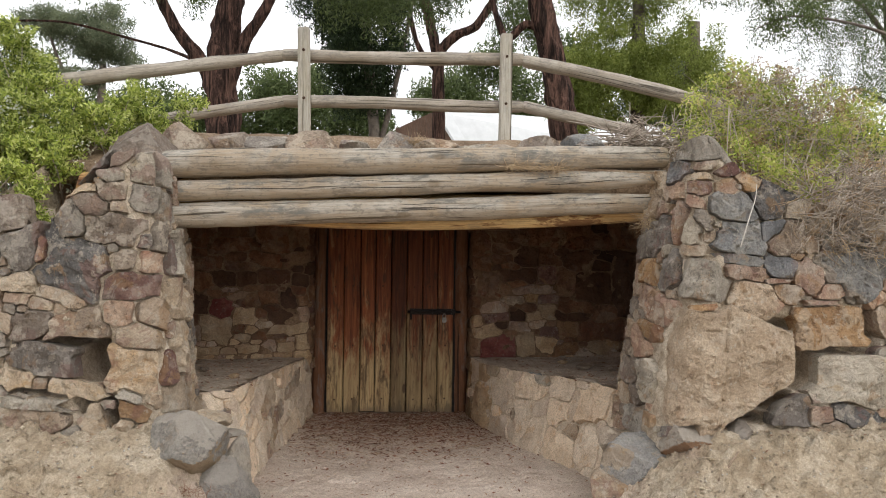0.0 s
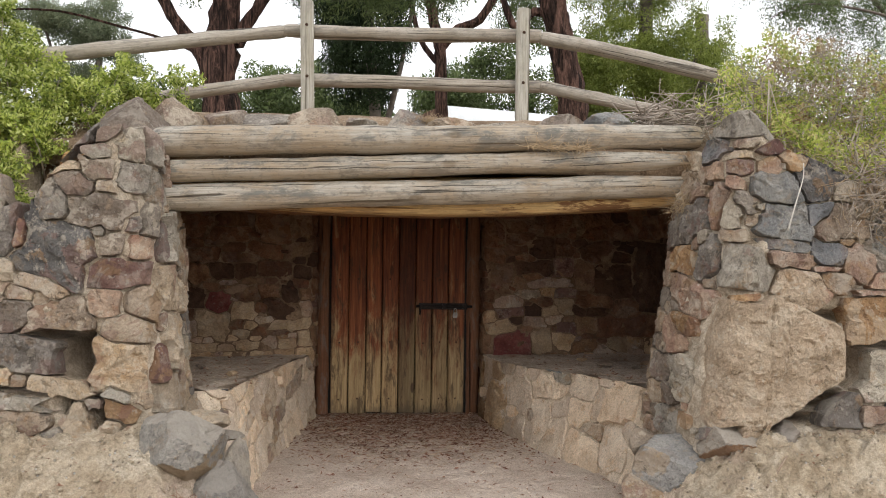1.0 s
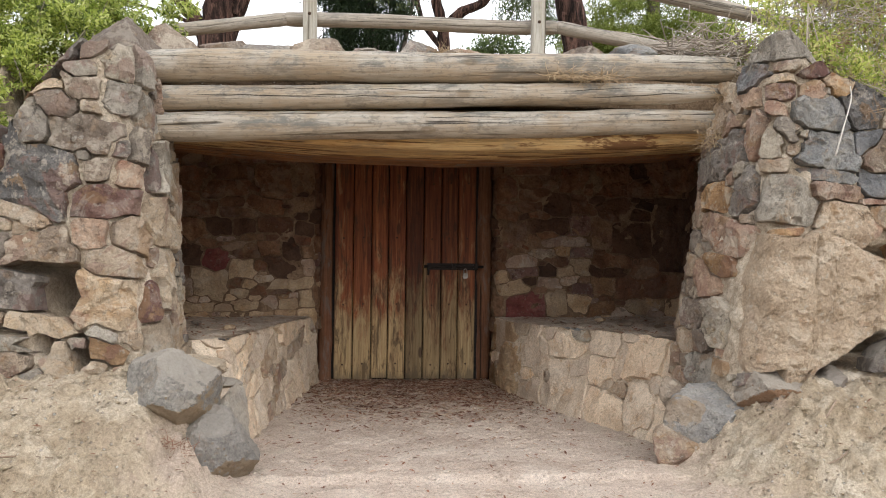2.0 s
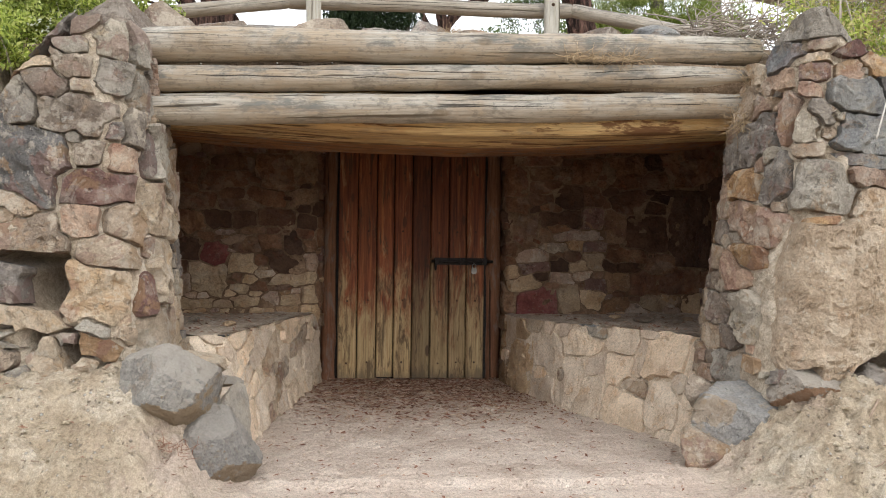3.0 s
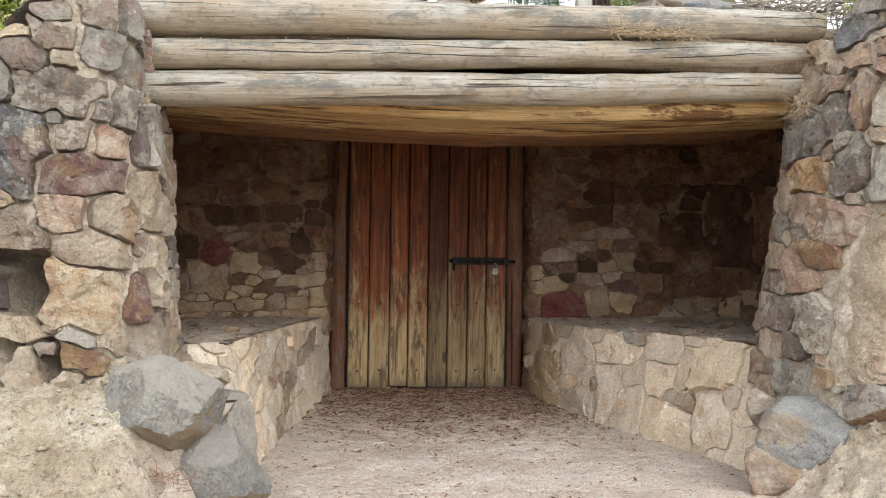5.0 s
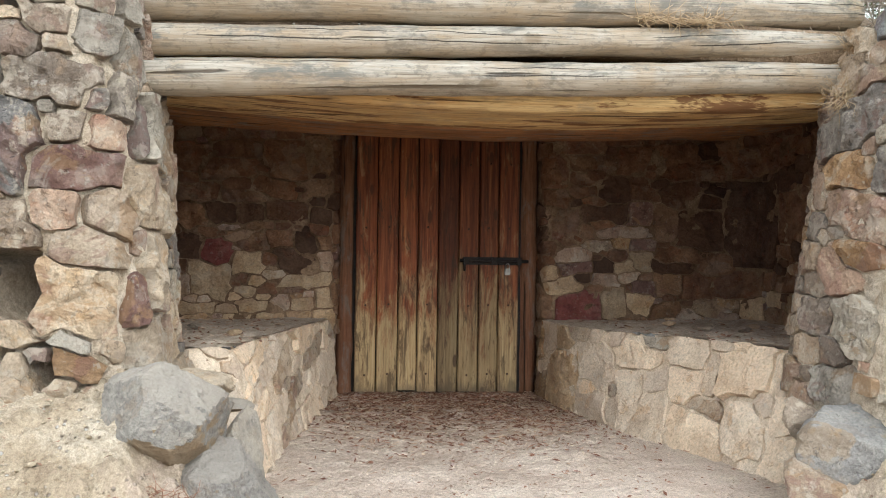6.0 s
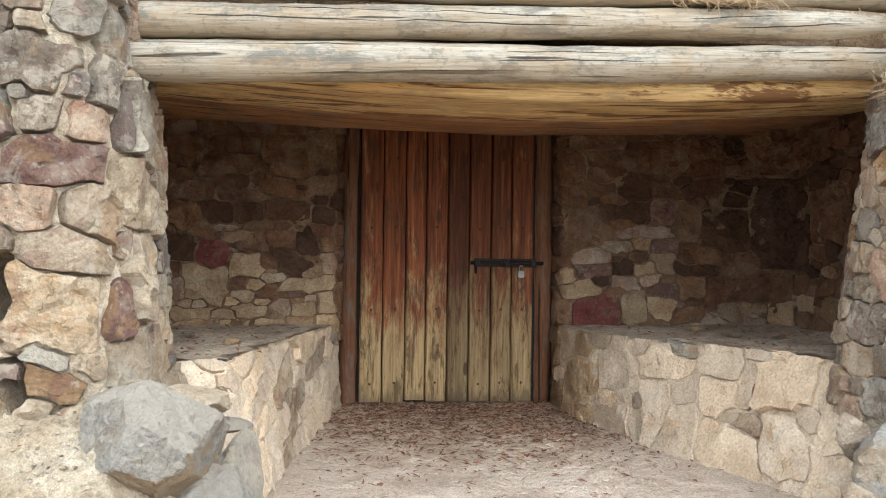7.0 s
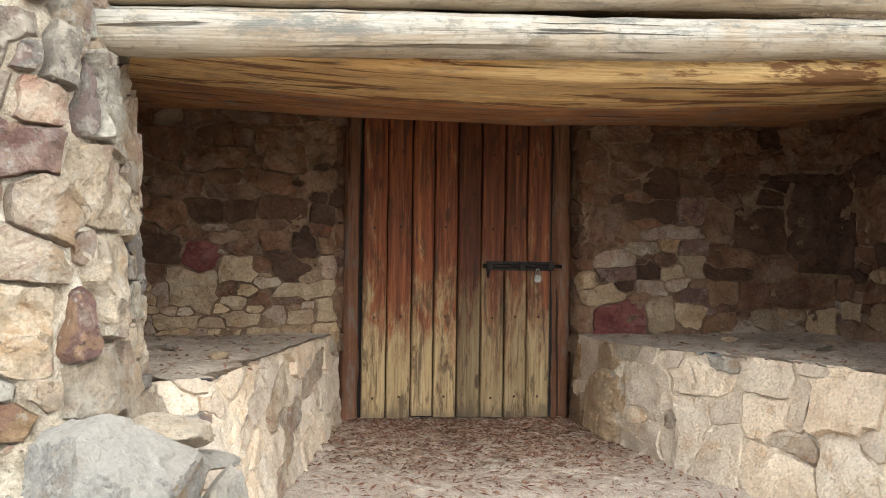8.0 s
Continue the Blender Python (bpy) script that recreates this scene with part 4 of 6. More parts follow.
def stone_mesh(wall, poly, proud, rng, fine=0.022, relief=1.0):
    """A rough stone set in a wall face: sides down into the joint, an uneven faceted front."""
    ring = resample(poly, fine, rng, 0.007)
    n = len(ring)
    cu, cz = sum(p[0] for p in ring) / n, sum(p[1] for p in ring) / n
    size = sum(math.dist(p, (cu, cz)) for p in ring) / n
    tilt = (rng.gauss(0, 0.07) * relief, rng.gauss(0, 0.07) * relief)
    chips = []
    for _ in range(rng.choice((0, 1, 1, 2))):
        a = rng.uniform(0, 2 * math.pi)
        far = rng.uniform(0.35, 0.9)
        chips.append((math.cos(a), math.sin(a), rng.uniform(0.1, 0.45) * relief, far * size))
    ph = rng.uniform(0, 90)
    mid = Vector(wall.at(cu, cz))
    nrm0 = Vector(wall.normal(cu, cz))
    def front(pu, pz):
        """Height of the broken front over the wall face."""
        du, dz = pu - cu, pz - cz
        h = proud + tilt[0] * du + tilt[1] * dz
        for ca, sa, sl, off in chips:
            h = min(h, proud - sl * (du * ca + dz * sa - off))
        h = max(h, proud * 0.3)
        rug = min(1.0, size * 8) * relief
        h += 0.015 * rug * noise.fractal(Vector((pu * 9 + ph, pz * 9, ph)), 0.6, 2.1, 5)
        q = Vector((pu * 11 + ph, pz * 14, ph))
        near = noise.voronoi(q)[1][0]
        g = noise.noise_vector(near * 3.7)
        if size > 0.22:
            # broken layers step back towards the edges, and one upright crack
            lay = noise.fractal(Vector((pu * 2.1 + ph, pz * 3.4, ph)), 0.7, 2.2, 5)
            h -= 0.011 * math.floor(2.6 * lay + 2.6 * abs(du) / size)
            bend = 0.012 * noise.noise(Vector((pz * 9, ph, 0)))
            h -= 0.016 * max(0.0, 1 - abs(du - 0.02 + bend) / 0.012)
        h += 0.013 * rug * (g.x + g.y * (q.x - near.x) * 1.3 + g.z * (q.y - near.y) * 1.3)
        return h

    def place(pu, pz, hh):
        return Vector(wall.at(pu, pz)) + nrm0 * hh - mid

    verts, faces = [], []
    for sc, lift in ((1.0, -0.05), (1.0, 0.86), (0.992, 0.985), (0.965, 1.0)):
        for (u, z) in ring:
            pu, pz = cu + (u - cu) * sc, cz + (z - cz) * sc
            h = front(pu, pz)
            verts.append(place(pu, pz, h * lift if lift > 0 else -0.05))
    for r in range(3):
        for k in range(n):
            k2 = (k + 1) % n
            faces.append((r * n + k, r * n + k2, (r + 1) * n + k2, (r + 1) * n + k))
    inner = [Vector((cu + (u - cu) * 0.965, cz + (z - cz) * 0.965)) for u, z in ring]
    lo_u, hi_u = min(p.x for p in inner), max(p.x for p in inner)
    lo_z, hi_z = min(p.y for p in inner), max(p.y for p in inner)
    gap_ = 0.014 if size > 0.22 else max(fine * 0.8, size * 0.075)
    dots = []
    a = lo_u + gap_ * 0.5
    while a < hi_u:
        b = lo_z + gap_ * 0.5
        while b < hi_z:
            p = Vector((a + rng.uniform(-0.3, 0.3) * gap_, b + rng.uniform(-0.3, 0.3) * gap_))
            inside, dist = False, 9.0
            for k in range(n):
                p0, p1 = inner[k], inner[(k + 1) % n]
                dist = min(dist, (p - p0).length)
                if (p0.y > p.y) != (p1.y > p.y) and p.x < (p1.x - p0.x) * (p.y - p0.y) / (p1.y - p0.y) + p0.x:
                    inside = not inside
            if inside and dist > gap_ * 0.45:
                dots.append(p)
            b += gap_
        a += gap_
    res = delaunay_2d_cdt(inner + dots, [], [list(range(n))], 1, 1e-5)
    index = {}
    for k, p in enumerate(res[0]):
        o = res[3][k]
        if o and o[0] < n:
            index[k] = 3 * n + o[0]
        else:
            index[k] = len(verts)
            verts.append(place(p.x, p.y, front(p.x, p.y)))
    for f in res[2]:
        p, q, r = (res[0][k] for k in f)
        t = tuple(index[k] for k in f)
        turn = (q.x - p.x) * (r.y - p.y) - (q.y - p.y) * (r.x - p.x)
        faces.append(t if turn > 0 else t[::-1])
    return mid, verts, faces


def rubble(name, wall, parent, listed, region, sizes, tones, gap, proud, seed, voids=(), tries=1500, flat=(0.5, 0.9), upper=None, rise=0.9, grow=1.45, close=0.86, relief=1.0, lip=0.06):
    """Stones of a rubble face: the listed large ones (u, z, width, height, tilt, tone[, proud]) and smaller ones in what is left."""
    rng = random.Random(seed)
    stones = [(s[0], s[1], s[2], s[3], radians(s[4]), s[5], s[6] if len(s) > 6 else proud) for s in listed]
    big = [o[:5] for o in stones]
    u0, u1, low, high = region
    for t in range(tries):
        f = t / tries
        w = sizes[1] + (sizes[0] - sizes[1]) * f
        w *= rng.uniform(0.8, 1.25)
        h = w * rng.uniform(*flat)
        u, tilt = rng.uniform(u0, u1), radians(rng.gauss(0, 10))
        lo, hi = low(u), high(u)
        z = rng.uniform(lo, hi)
        # above rise the upper tones apply: darker stones that paint in shade
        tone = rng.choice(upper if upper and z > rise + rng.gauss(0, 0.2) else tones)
        if z - h * 0.3 < lo or z + h * 0.3 > hi or any(math.hypot(u - v[0], z - v[1]) < 0.5 * min(v[2], v[3]) for v in voids):
            continue
        s = (u, z, w, h, tilt, tone, proud * rng.uniform(0.7, 1.1))
        if listed and reach(big, np.array(u), np.array(z)).min() < 1.0 + 0.35 * w / 0.2:
            continue
        if all(math.hypot(o[0] - u, o[1] - z) > close * (half_width(s, o[0] - u, o[1] - z) + half_width(o, o[0] - u, o[1] - z)) for o in stones):
            stones.append(s)
    hollow = [(v[0], v[1], v[2], v[3], radians(v[4])) for v in voids]
    for s in stones:
        near = [o for o in stones if o is not s and abs(o[0] - s[0]) < (o[2] + s[2]) and abs(o[1] - s[1]) < (o[3] + s[3] + 0.2)]
        poly = cell(s, near + hollow, gap * rng.uniform(0.6, 1.7), rng, 1.55 if s[2] * s[3] > 0.02 else grow)
        if len(poly) < 3:
            continue
        poly = [(min(max(u, 0.015), wall.length - 0.015), min(max(z, low(u) - 0.12), high(u) + lip)) for u, z in poly]
        mid, verts, faces = stone_mesh(wall, poly, s[6], rng, 0.022, relief * (0.65 if s[2] * s[3] > 0.2 else 1.0))
        ob = pydata("stone", verts, faces, STONE[s[5]], parent, sharp=17)
        ob.location = mid
    return stones


def mortar_face(name, wall, region, material, label, back=0.25, bumpy=0.02, voids=(), step_len=0.025, out=0.0, smear=0.0):
    """The mortar bed behind the stones, with depth behind it and hollows where stones are missing."""
    u0, u1, low, high = region
    nu = max(4, int((u1 - u0) / step_len))
    nz = max(4, int((max(high(u0 + (u1 - u0) * i / 20) for i in range(21)) - low(u0)) / step_len))
    verts, faces = [], []
    for i in range(nu + 1):
        u = u0 + (u1 - u0) * i / nu
        for j in range(nz + 1):
            z = low(u) + (high(u) - low(u)) * j / nz
            n = Vector(wall.normal(u, z))
            d = out + bumpy * noise.fractal(Vector((u * 9, z * 9, 3.3)), 0.7, 2.1, 5) + smear * noise.noise(Vector((u * 3.2, z * 3.2, 8.1)))
            for v in voids:
                q = math.hypot((u - v[0]) / v[2], (z - v[1]) / v[3]) * 2
                if q < 1.3:
                    d -= 2.0 * v[5] * min(1.0, max(0.0, (1.3 - q) / 0.5))
            verts.append(Vector(wall.at(u, z)) + n * d)
    row = nz + 1
    for i in range(nu):
        for j in range(nz):
            faces.append((i * row + j, (i + 1) * row + j, (i + 1) * row + j + 1, i * row + j + 1))
    # body behind the face
    rim = [j for j in range(row)] + [i * row + nz for i in range(1, nu + 1)] + [nu * row + j for j in range(nz - 1, -1, -1)] + [i * row for i in range(nu - 1, 0, -1)]
    o = len(verts)
    for k in rim:
        i, j = divmod(k, row)
        u = u0 + (u1 - u0) * i / nu
        n = Vector(wall.normal(u, 0.5 * (low(u) + high(u))))
        n.z = 0
        verts.append(verts[k] - n * back)
    for a in range(len(rim)):
        b = (a + 1) % len(rim)
        faces.append((rim[b], rim[a], o + a, o + b))
    ob = pydata(name, verts, faces, material)
    return tagged(ob, label, "wall", kind="structure")


def boulder(name, size, seed, material, label, m, cuts=9, rough=0.05, group="", category="rock", flat=0.66, faces=()):
    """A loose rock: a ball cut by random planes and roughened."""
    rng = random.Random(seed)
    bm = bmesh.new()
    bmesh.ops.create_icosphere(bm, subdivisions=5 if size[0] > 0.3 else 4, radius=1.0)
    planes = []
    for _ in range(cuts):
        d = Vector((rng.gauss(0, 1), rng.gauss(0, 1), rng.gauss(0, 0.8))).normalized()
        planes.append((d, rng.uniform(flat - 0.12, flat + 0.14)))
    planes += [(Vector(f[:3]).normalized(), f[3]) for f in faces]
    for v in bm.verts:
        d = v.co.normalized()
        r = min([1.15] + [h / d.dot(p) for p, h in planes if d.dot(p) > 0.2])
        r *= 1 + 0.35 * rough * noise.fractal(d * 2.3 + Vector((seed, 0, 0)), 0.8, 2.1, 5) + 0.03 * noise.fractal(d * 6 + Vector((seed, 4, 0)), 0.5, 2.2, 6)
        q = d * 3.1 + Vector((seed, 0.3 * seed, 2))
        near = noise.voronoi(q)[1][0]
        g = noise.noise_vector(near * 3.7)
        r *= 1 + 0.03 * (g.x + (q - near).dot(g))
        v.co = d * r
        v.co = Vector((v.co.x * size[0] / 2, v.co.y * size[1] / 2, v.co.z * size[2] / 2))
    ob = part(name, bm, material, smooth=True, sharp=20)
    ob.matrix_world = m
    return tagged(ob, label, category, group)


# ---- ground ----
def smooth01(a, b, x):
    t = min(1.0, max(0.0, (x - a) / (b - a)))
    return t * t * (3 - 2 * t)


def ground_height(x, y):
    """Sandy forecourt, banks under the piers, and the earth mound that covers the shelter."""
    left = smooth01(-0.2, -0.68, x) * smooth01(-3.3, -2.5, y) * 0.40
    right = smooth01(1.60, 2.25, x) * smooth01(-3.3, -2.45, y) * 0.41
    bank = max(left, right) if y < -2.2 else 0.0
    rug = 0.22 + 0.78 * smooth01(0.0, 0.1, bank)
    n = rug * 0.03 * noise.fractal(Vector((x * 2.6, y * 2.6, 0)), 0.8, 2.1, 5)
    n += rug * 0.085 * abs(noise.fractal(Vector((x * 6, y * 6, 5)), 0.6, 2.1, 6))
    crumb = smooth01(0.02, 0.14, bank)
    n += crumb * (0.03 * noise.fractal(Vector((x * 12, y * 12, 8)), 0.7, 2.1, 4) + 0.02 * noise.noise(Vector((x * 21, y * 21, 3))))
    z = bank + n - 0.022 + 0.012 * smooth01(-0.7, 0, y)
    # mound: rises behind the front faces, on both sides and behind
    inside = -1.45 < x < 2.7 and -2.35 < y < 0.35
    wall_y = -2.05 if x < 0.7 else -2.1
    if not inside and y > -2.6:
        side = smooth01(-6.5, -2.8, x) if x < 0.7 else smooth01(8.5, 4.2, x)
        top = (1.42 + 0.62 * smooth01(-2.2, -0.9, x)) if x < 0.7 else (1.46 + 0.6 * smooth01(4.2, 2.2, x))
        back = smooth01(9.0, 2.5, y)
        front = smooth01(-2.22, -2.04, y) if -2.0 < x < -0.95 else smooth01(-2.3, -1.95, y) if -3.3 < x < 4.5 else smooth01(-2.6, -1.2, y)
        z = max(z, top * side * back * front + n)
    return z


def axis_steps(lo, hi, fine_lo, fine_hi, fine, far):
    xs = list(np.arange(fine_lo, fine_hi + 1e-6, fine))
    d, x = fine, fine_lo
    left = []
    while x > lo:
        d *= far
        x -= d
        left.append(x)
    d, x = fine, fine_hi
    right = []
    while x < hi:
        d *= far
        x += d
        right.append(x)
    return left[::-1] + xs + right


gx = axis_steps(-2500, 2500, -2.4, 3.6, 0.022, 1.25)
gy = axis_steps(-2500, 2500, -3.4, 0.2, 0.022, 1.25)
verts = [(x, y, ground_height(x, y)) for y in gy for x in gx]
nx_ = len(gx)
faces = [(j * nx_ + i, j * nx_ + i + 1, (j + 1) * nx_ + i + 1, (j + 1) * nx_ + i) for j in range(len(gy) - 1) for i in range(nx_ - 1)]
ground = tagged(pydata("ground", verts, faces, EARTH), "pale sandy earth with small stones and loose grit", "ground", kind="structure")

# ---- walls ----
def line(*knots):
    """A height that runs straight between (u, z) knots."""
    def height(u):
        if u <= knots[0][0]:
            return knots[0][1]
        for a, b in zip(knots, knots[1:]):
            if u <= b[0]:
                return a[1] + (b[1] - a[1]) * (u - a[0]) / (b[0] - a[0])
        return knots[-1][1]
    return height

LF_LEN, RF_LEN = LEFT_FRONT.length, RIGHT_FRONT.length
lf_top = line((0, 1.15), (1.0, 1.3), (1.85, 1.56), (2.04, 1.56), (2.1, 1.40), (2.24, 1.44), (2.3, 1.52), (2.42, 1.62), (2.5, 1.72), (2.62, 1.82), (2.85, 1.84), (3.0, 1.70), (LF_LEN, 1.6))
rf_top = line((0, 1.72), (0.5, 1.86), (0.7, 1.93), (0.95, 1.95), (1.12, 1.76), (1.45, 1.66), (1.9, 1.5), (2.6, 1.3), (RF_LEN, 1.1))
lf_low = line((0, 0.1), (1.6, 0.22), (2.7, 0.30), (2.95, 0.40), (LF_LEN, 0.40))
rf_low = line((0, 0.30), (0.5, 0.34), (0.9, 0.38), (1.6, 0.36), (RF_LEN, 0.2))
LF_VOIDS = LEFT_FRONT_HOLLOWS
RF_VOIDS = RIGHT_FRONT_HOLLOWS

wall_left = mortar_face("wall_left", LEFT_FRONT, (0, LF_LEN, lambda u: 0.0, lf_top), MORTAR, "rubble retaining wall of grey and buff stones in pale mortar", 0.3, 0.026, LF_VOIDS, out=0.012, smear=0.022)
rubble("stone", LEFT_FRONT, wall_left, LEFT_FRONT_STONES, (0.0, LF_LEN - 0.03, lf_low, lf_top), (0.05, 0.2), "ttbbgggpbw", 0.007, 0.045, 11, LF_VOIDS, 3500, relief=1.15, grow=1.75, close=0.8)
wall_right = mortar_face("wall_right", RIGHT_FRONT, (0, RF_LEN, lambda u: 0.0, rf_top), MORTAR, "rubble retaining wall of blue-grey and tan stones in pale mortar", 0.3, 0.026, RF_VOIDS, out=0.010, smear=0.02)
rubble("stone", RIGHT_FRONT, wall_right, RIGHT_FRONT_STONES, (0.03, RF_LEN, rf_low, rf_top), (0.05, 0.2), "ttptopbweg", 0.006, 0.045, 12, RF_VOIDS, 3500, relief=1.15, grow=1.75, close=0.8)

full = lambda z: (lambda u: z)
# back walls: red-brown rubble whose tones darken upwards, shade put in the colour
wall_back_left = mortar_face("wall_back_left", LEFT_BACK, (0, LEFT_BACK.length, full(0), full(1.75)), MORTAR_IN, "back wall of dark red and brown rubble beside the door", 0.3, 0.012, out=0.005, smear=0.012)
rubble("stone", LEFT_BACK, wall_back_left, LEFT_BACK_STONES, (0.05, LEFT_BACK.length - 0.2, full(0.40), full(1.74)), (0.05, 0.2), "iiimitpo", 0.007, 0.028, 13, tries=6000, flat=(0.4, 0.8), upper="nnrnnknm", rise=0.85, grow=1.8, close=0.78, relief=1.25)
# darker picks and a lower rise here paint the deep corner's shade
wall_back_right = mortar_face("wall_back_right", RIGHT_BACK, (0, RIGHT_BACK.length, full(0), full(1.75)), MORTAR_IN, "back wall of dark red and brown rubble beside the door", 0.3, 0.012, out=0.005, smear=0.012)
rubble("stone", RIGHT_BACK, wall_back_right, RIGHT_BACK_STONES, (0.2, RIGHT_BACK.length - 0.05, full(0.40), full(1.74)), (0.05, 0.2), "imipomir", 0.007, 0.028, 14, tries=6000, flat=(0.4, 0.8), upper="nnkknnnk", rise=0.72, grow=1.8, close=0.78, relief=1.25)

bench_left = mortar_face("bench_face_left", LEFT_BENCH, (0, LEFT_BENCH.length, full(-0.08), full(0.475)), BENCH_MORTAR, "mortared buff rubble face of the low bench", 0.2, 0.012, out=0.007, smear=0.012)
rubble("stone", LEFT_BENCH, bench_left, LEFT_BENCH_STONES, (0.1, LEFT_BENCH.length - 0.05, full(0.02), full(0.47)), (0.12, 0.36), "cccctcb", 0.011, 0.022, 15, tries=2500, grow=1.7, close=0.8, relief=0.7, flat=(0.35, 0.6), lip=0.004)
bench_right = mortar_face("bench_face_right", RIGHT_BENCH, (0, RIGHT_BENCH.length, full(-0.08), full(0.475)), BENCH_MORTAR, "mortared buff rubble face of the low bench", 0.2, 0.012, out=0.007, smear=0.012)
rubble("stone", RIGHT_BENCH, bench_right, RIGHT_BENCH_STONES, (0.05, RIGHT_BENCH.length - 0.05, full(0.02), full(0.47)), (0.11, 0.3), "ccccccb", 0.011, 0.018, 16, tries=2500, grow=1.7, close=0.8, relief=0.5, flat=(0.55, 0.9), lip=0.004)


def bench_top(name, wall, back, seed, label):
    """A dusty slab between the bench's front edge and the wall behind it."""
    nu, nv = 60, 44
    verts, faces = [], []
    for i in range(nu + 1):
        u = wall.length * i / nu
        a = wall.at(u, 0.475)
        n = wall.normal(u, 0.4)
        a = (a[0] + n[0] * 0.014, a[1] + n[1] * 0.014)
        b = back(u / wall.length)
        for j in range(nv + 1):
            f = (j / nv) ** 1.6
            x, y = a[0] + (b[0] - a[0]) * f, a[1] + (b[1] - a[1]) * f
            z = 0.482 + 0.012 * noise.fractal(Vector((x * 6, y * 6, seed)), 0.8, 2.1, 4) - 0.006 * (1 - smooth01(0, 0.06, f)) + 0.03 * smooth01(0.75, 1.0, f)
            verts.append((x, y, z))
    r = nv + 1
    for i in range(nu):
        for j in range(nv):
            faces.append((i * r + j, (i + 1) * r + j, (i + 1) * r + j + 1, i * r + j + 1))
    ob = pydata(name, verts, faces, BENCH)
    return tagged(ob, label, "bench top", kind="structure")


def left_back_line(f):
    return (-1.3, -1.8 + 1.6 * f) if f < 0.85 else (-1.3 + 1.15 * (f - 0.85) / 0.15, -0.15)


def right_back_line(f):
    if f < 0.25:
        return 1.25 + 1.25 * f / 0.25, -0.05
    return 2.55, -0.05 - 1.85 * (f - 0.25) / 0.75


bench_top("bench_top_left", LEFT_BENCH, left_back_line, 2.0, "dusty bench top strewn with dead leaves")
bench_top("bench_top_right", RIGHT_BENCH, right_back_line, 5.0, "dusty bench top strewn with dead leaves")

# ---- roof over the recess ----
verts, faces = [], []
rx, ry = np.arange(-1.6, 2.85, 0.07), np.arange(-1.86, 0.6, 0.07)
for y in ry:
    for x in rx:
        top = 1.86 + 0.26 * smooth01(-1.86, -1.2, y) + 0.02 * fbm((x, y, 0), 2.5)
        verts.append((x, y, top))
nb = len(rx)
faces = [(j * nb + i, j * nb + i + 1, (j + 1) * nb + i + 1, (j + 1) * nb + i) for j in range(len(ry) - 1) for i in range(nb - 1)]
top_n = len(verts)
verts += [(v[0], v[1], 1.72) for v in verts[:top_n]]
faces += [tuple(top_n + k for k in f[::-1]) for f in faces]
edge = [i for i in range(nb)] + [j * nb + nb - 1 for j in range(1, len(ry))] + [(len(ry) - 1) * nb + i for i in range(nb - 2, -1, -1)] + [j * nb for j in range(len(ry) - 2, 0, -1)]
for a in range(len(edge)):
    b = (a + 1) % len(edge)
    faces.append((edge[b], edge[a], top_n + edge[a], top_n + edge[b]))
tagged(pydata("ceiling", verts, faces, LOAM), "earth roof laid over the logs of the shelter", "roof", kind="structure")


def log(name, a, b, r0, r1, sag, material, label, seed, group="", category="log", around=28, wob=0.012, flat=0.0):
    """A peeled round log: tapered, a little crooked, with chamfered sawn ends."""
    a, b = Vector(a), Vector(b)
    n = 64
    L = (b - a).length
    pts, radii = [], []
    for i in range(n + 1):
        f = i / n
        p = Vector(((f - 0.5) * L, 0, 0))
        p.z += sag * (1 - (2 * f - 1) ** 2) + wob * noise.noise(Vector((f * L * 0.9, seed, 0.3)))
        p.y += wob * noise.noise(Vector((f * L * 0.9, seed, 7.3)))
        r = r0 + (r1 - r0) * f
        e = min(f, 1 - f) * L
        r *= 1 - 0.10 * (1 - min(1.0, e / 0.025))
        r += 0.004 * noise.noise(Vector((f * L * 3, seed, 1.3)))
        pts.append(p)
        radii.append(r)
    v, f = tube(pts, radii, around, 0.006, 4.0, True, seed)
    if flat:
        # hewn underside
        for q in v:
            k = min(n, max(0, round((q.x / L + 0.5) * n)))
            low = pts[k].z - flat * radii[k] + 0.006 * noise.noise(Vector((q.x * 3, q.y * 16, seed)))
            if q.z < low:
                q.z = low
    ob = pydata(name, v, f, material, sharp=50)
    d = b - a
    ob.matrix_world = pose(*((a + b) / 2), 0, -math.degrees(math.atan2(d.z, math.hypot(d.x, d.y))), math.degrees(math.atan2(d.y, d.x)))
    return tagged(ob, label, category, group)


lintel = "lintel logs over the opening"
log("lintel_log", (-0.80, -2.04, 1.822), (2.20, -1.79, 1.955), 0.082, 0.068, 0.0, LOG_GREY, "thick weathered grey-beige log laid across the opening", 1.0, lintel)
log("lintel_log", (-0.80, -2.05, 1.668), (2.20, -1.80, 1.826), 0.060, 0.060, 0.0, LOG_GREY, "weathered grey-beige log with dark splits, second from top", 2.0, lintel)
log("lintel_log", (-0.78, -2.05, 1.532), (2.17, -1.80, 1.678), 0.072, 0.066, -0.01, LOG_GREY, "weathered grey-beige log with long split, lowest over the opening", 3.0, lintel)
roofing = "roof logs"
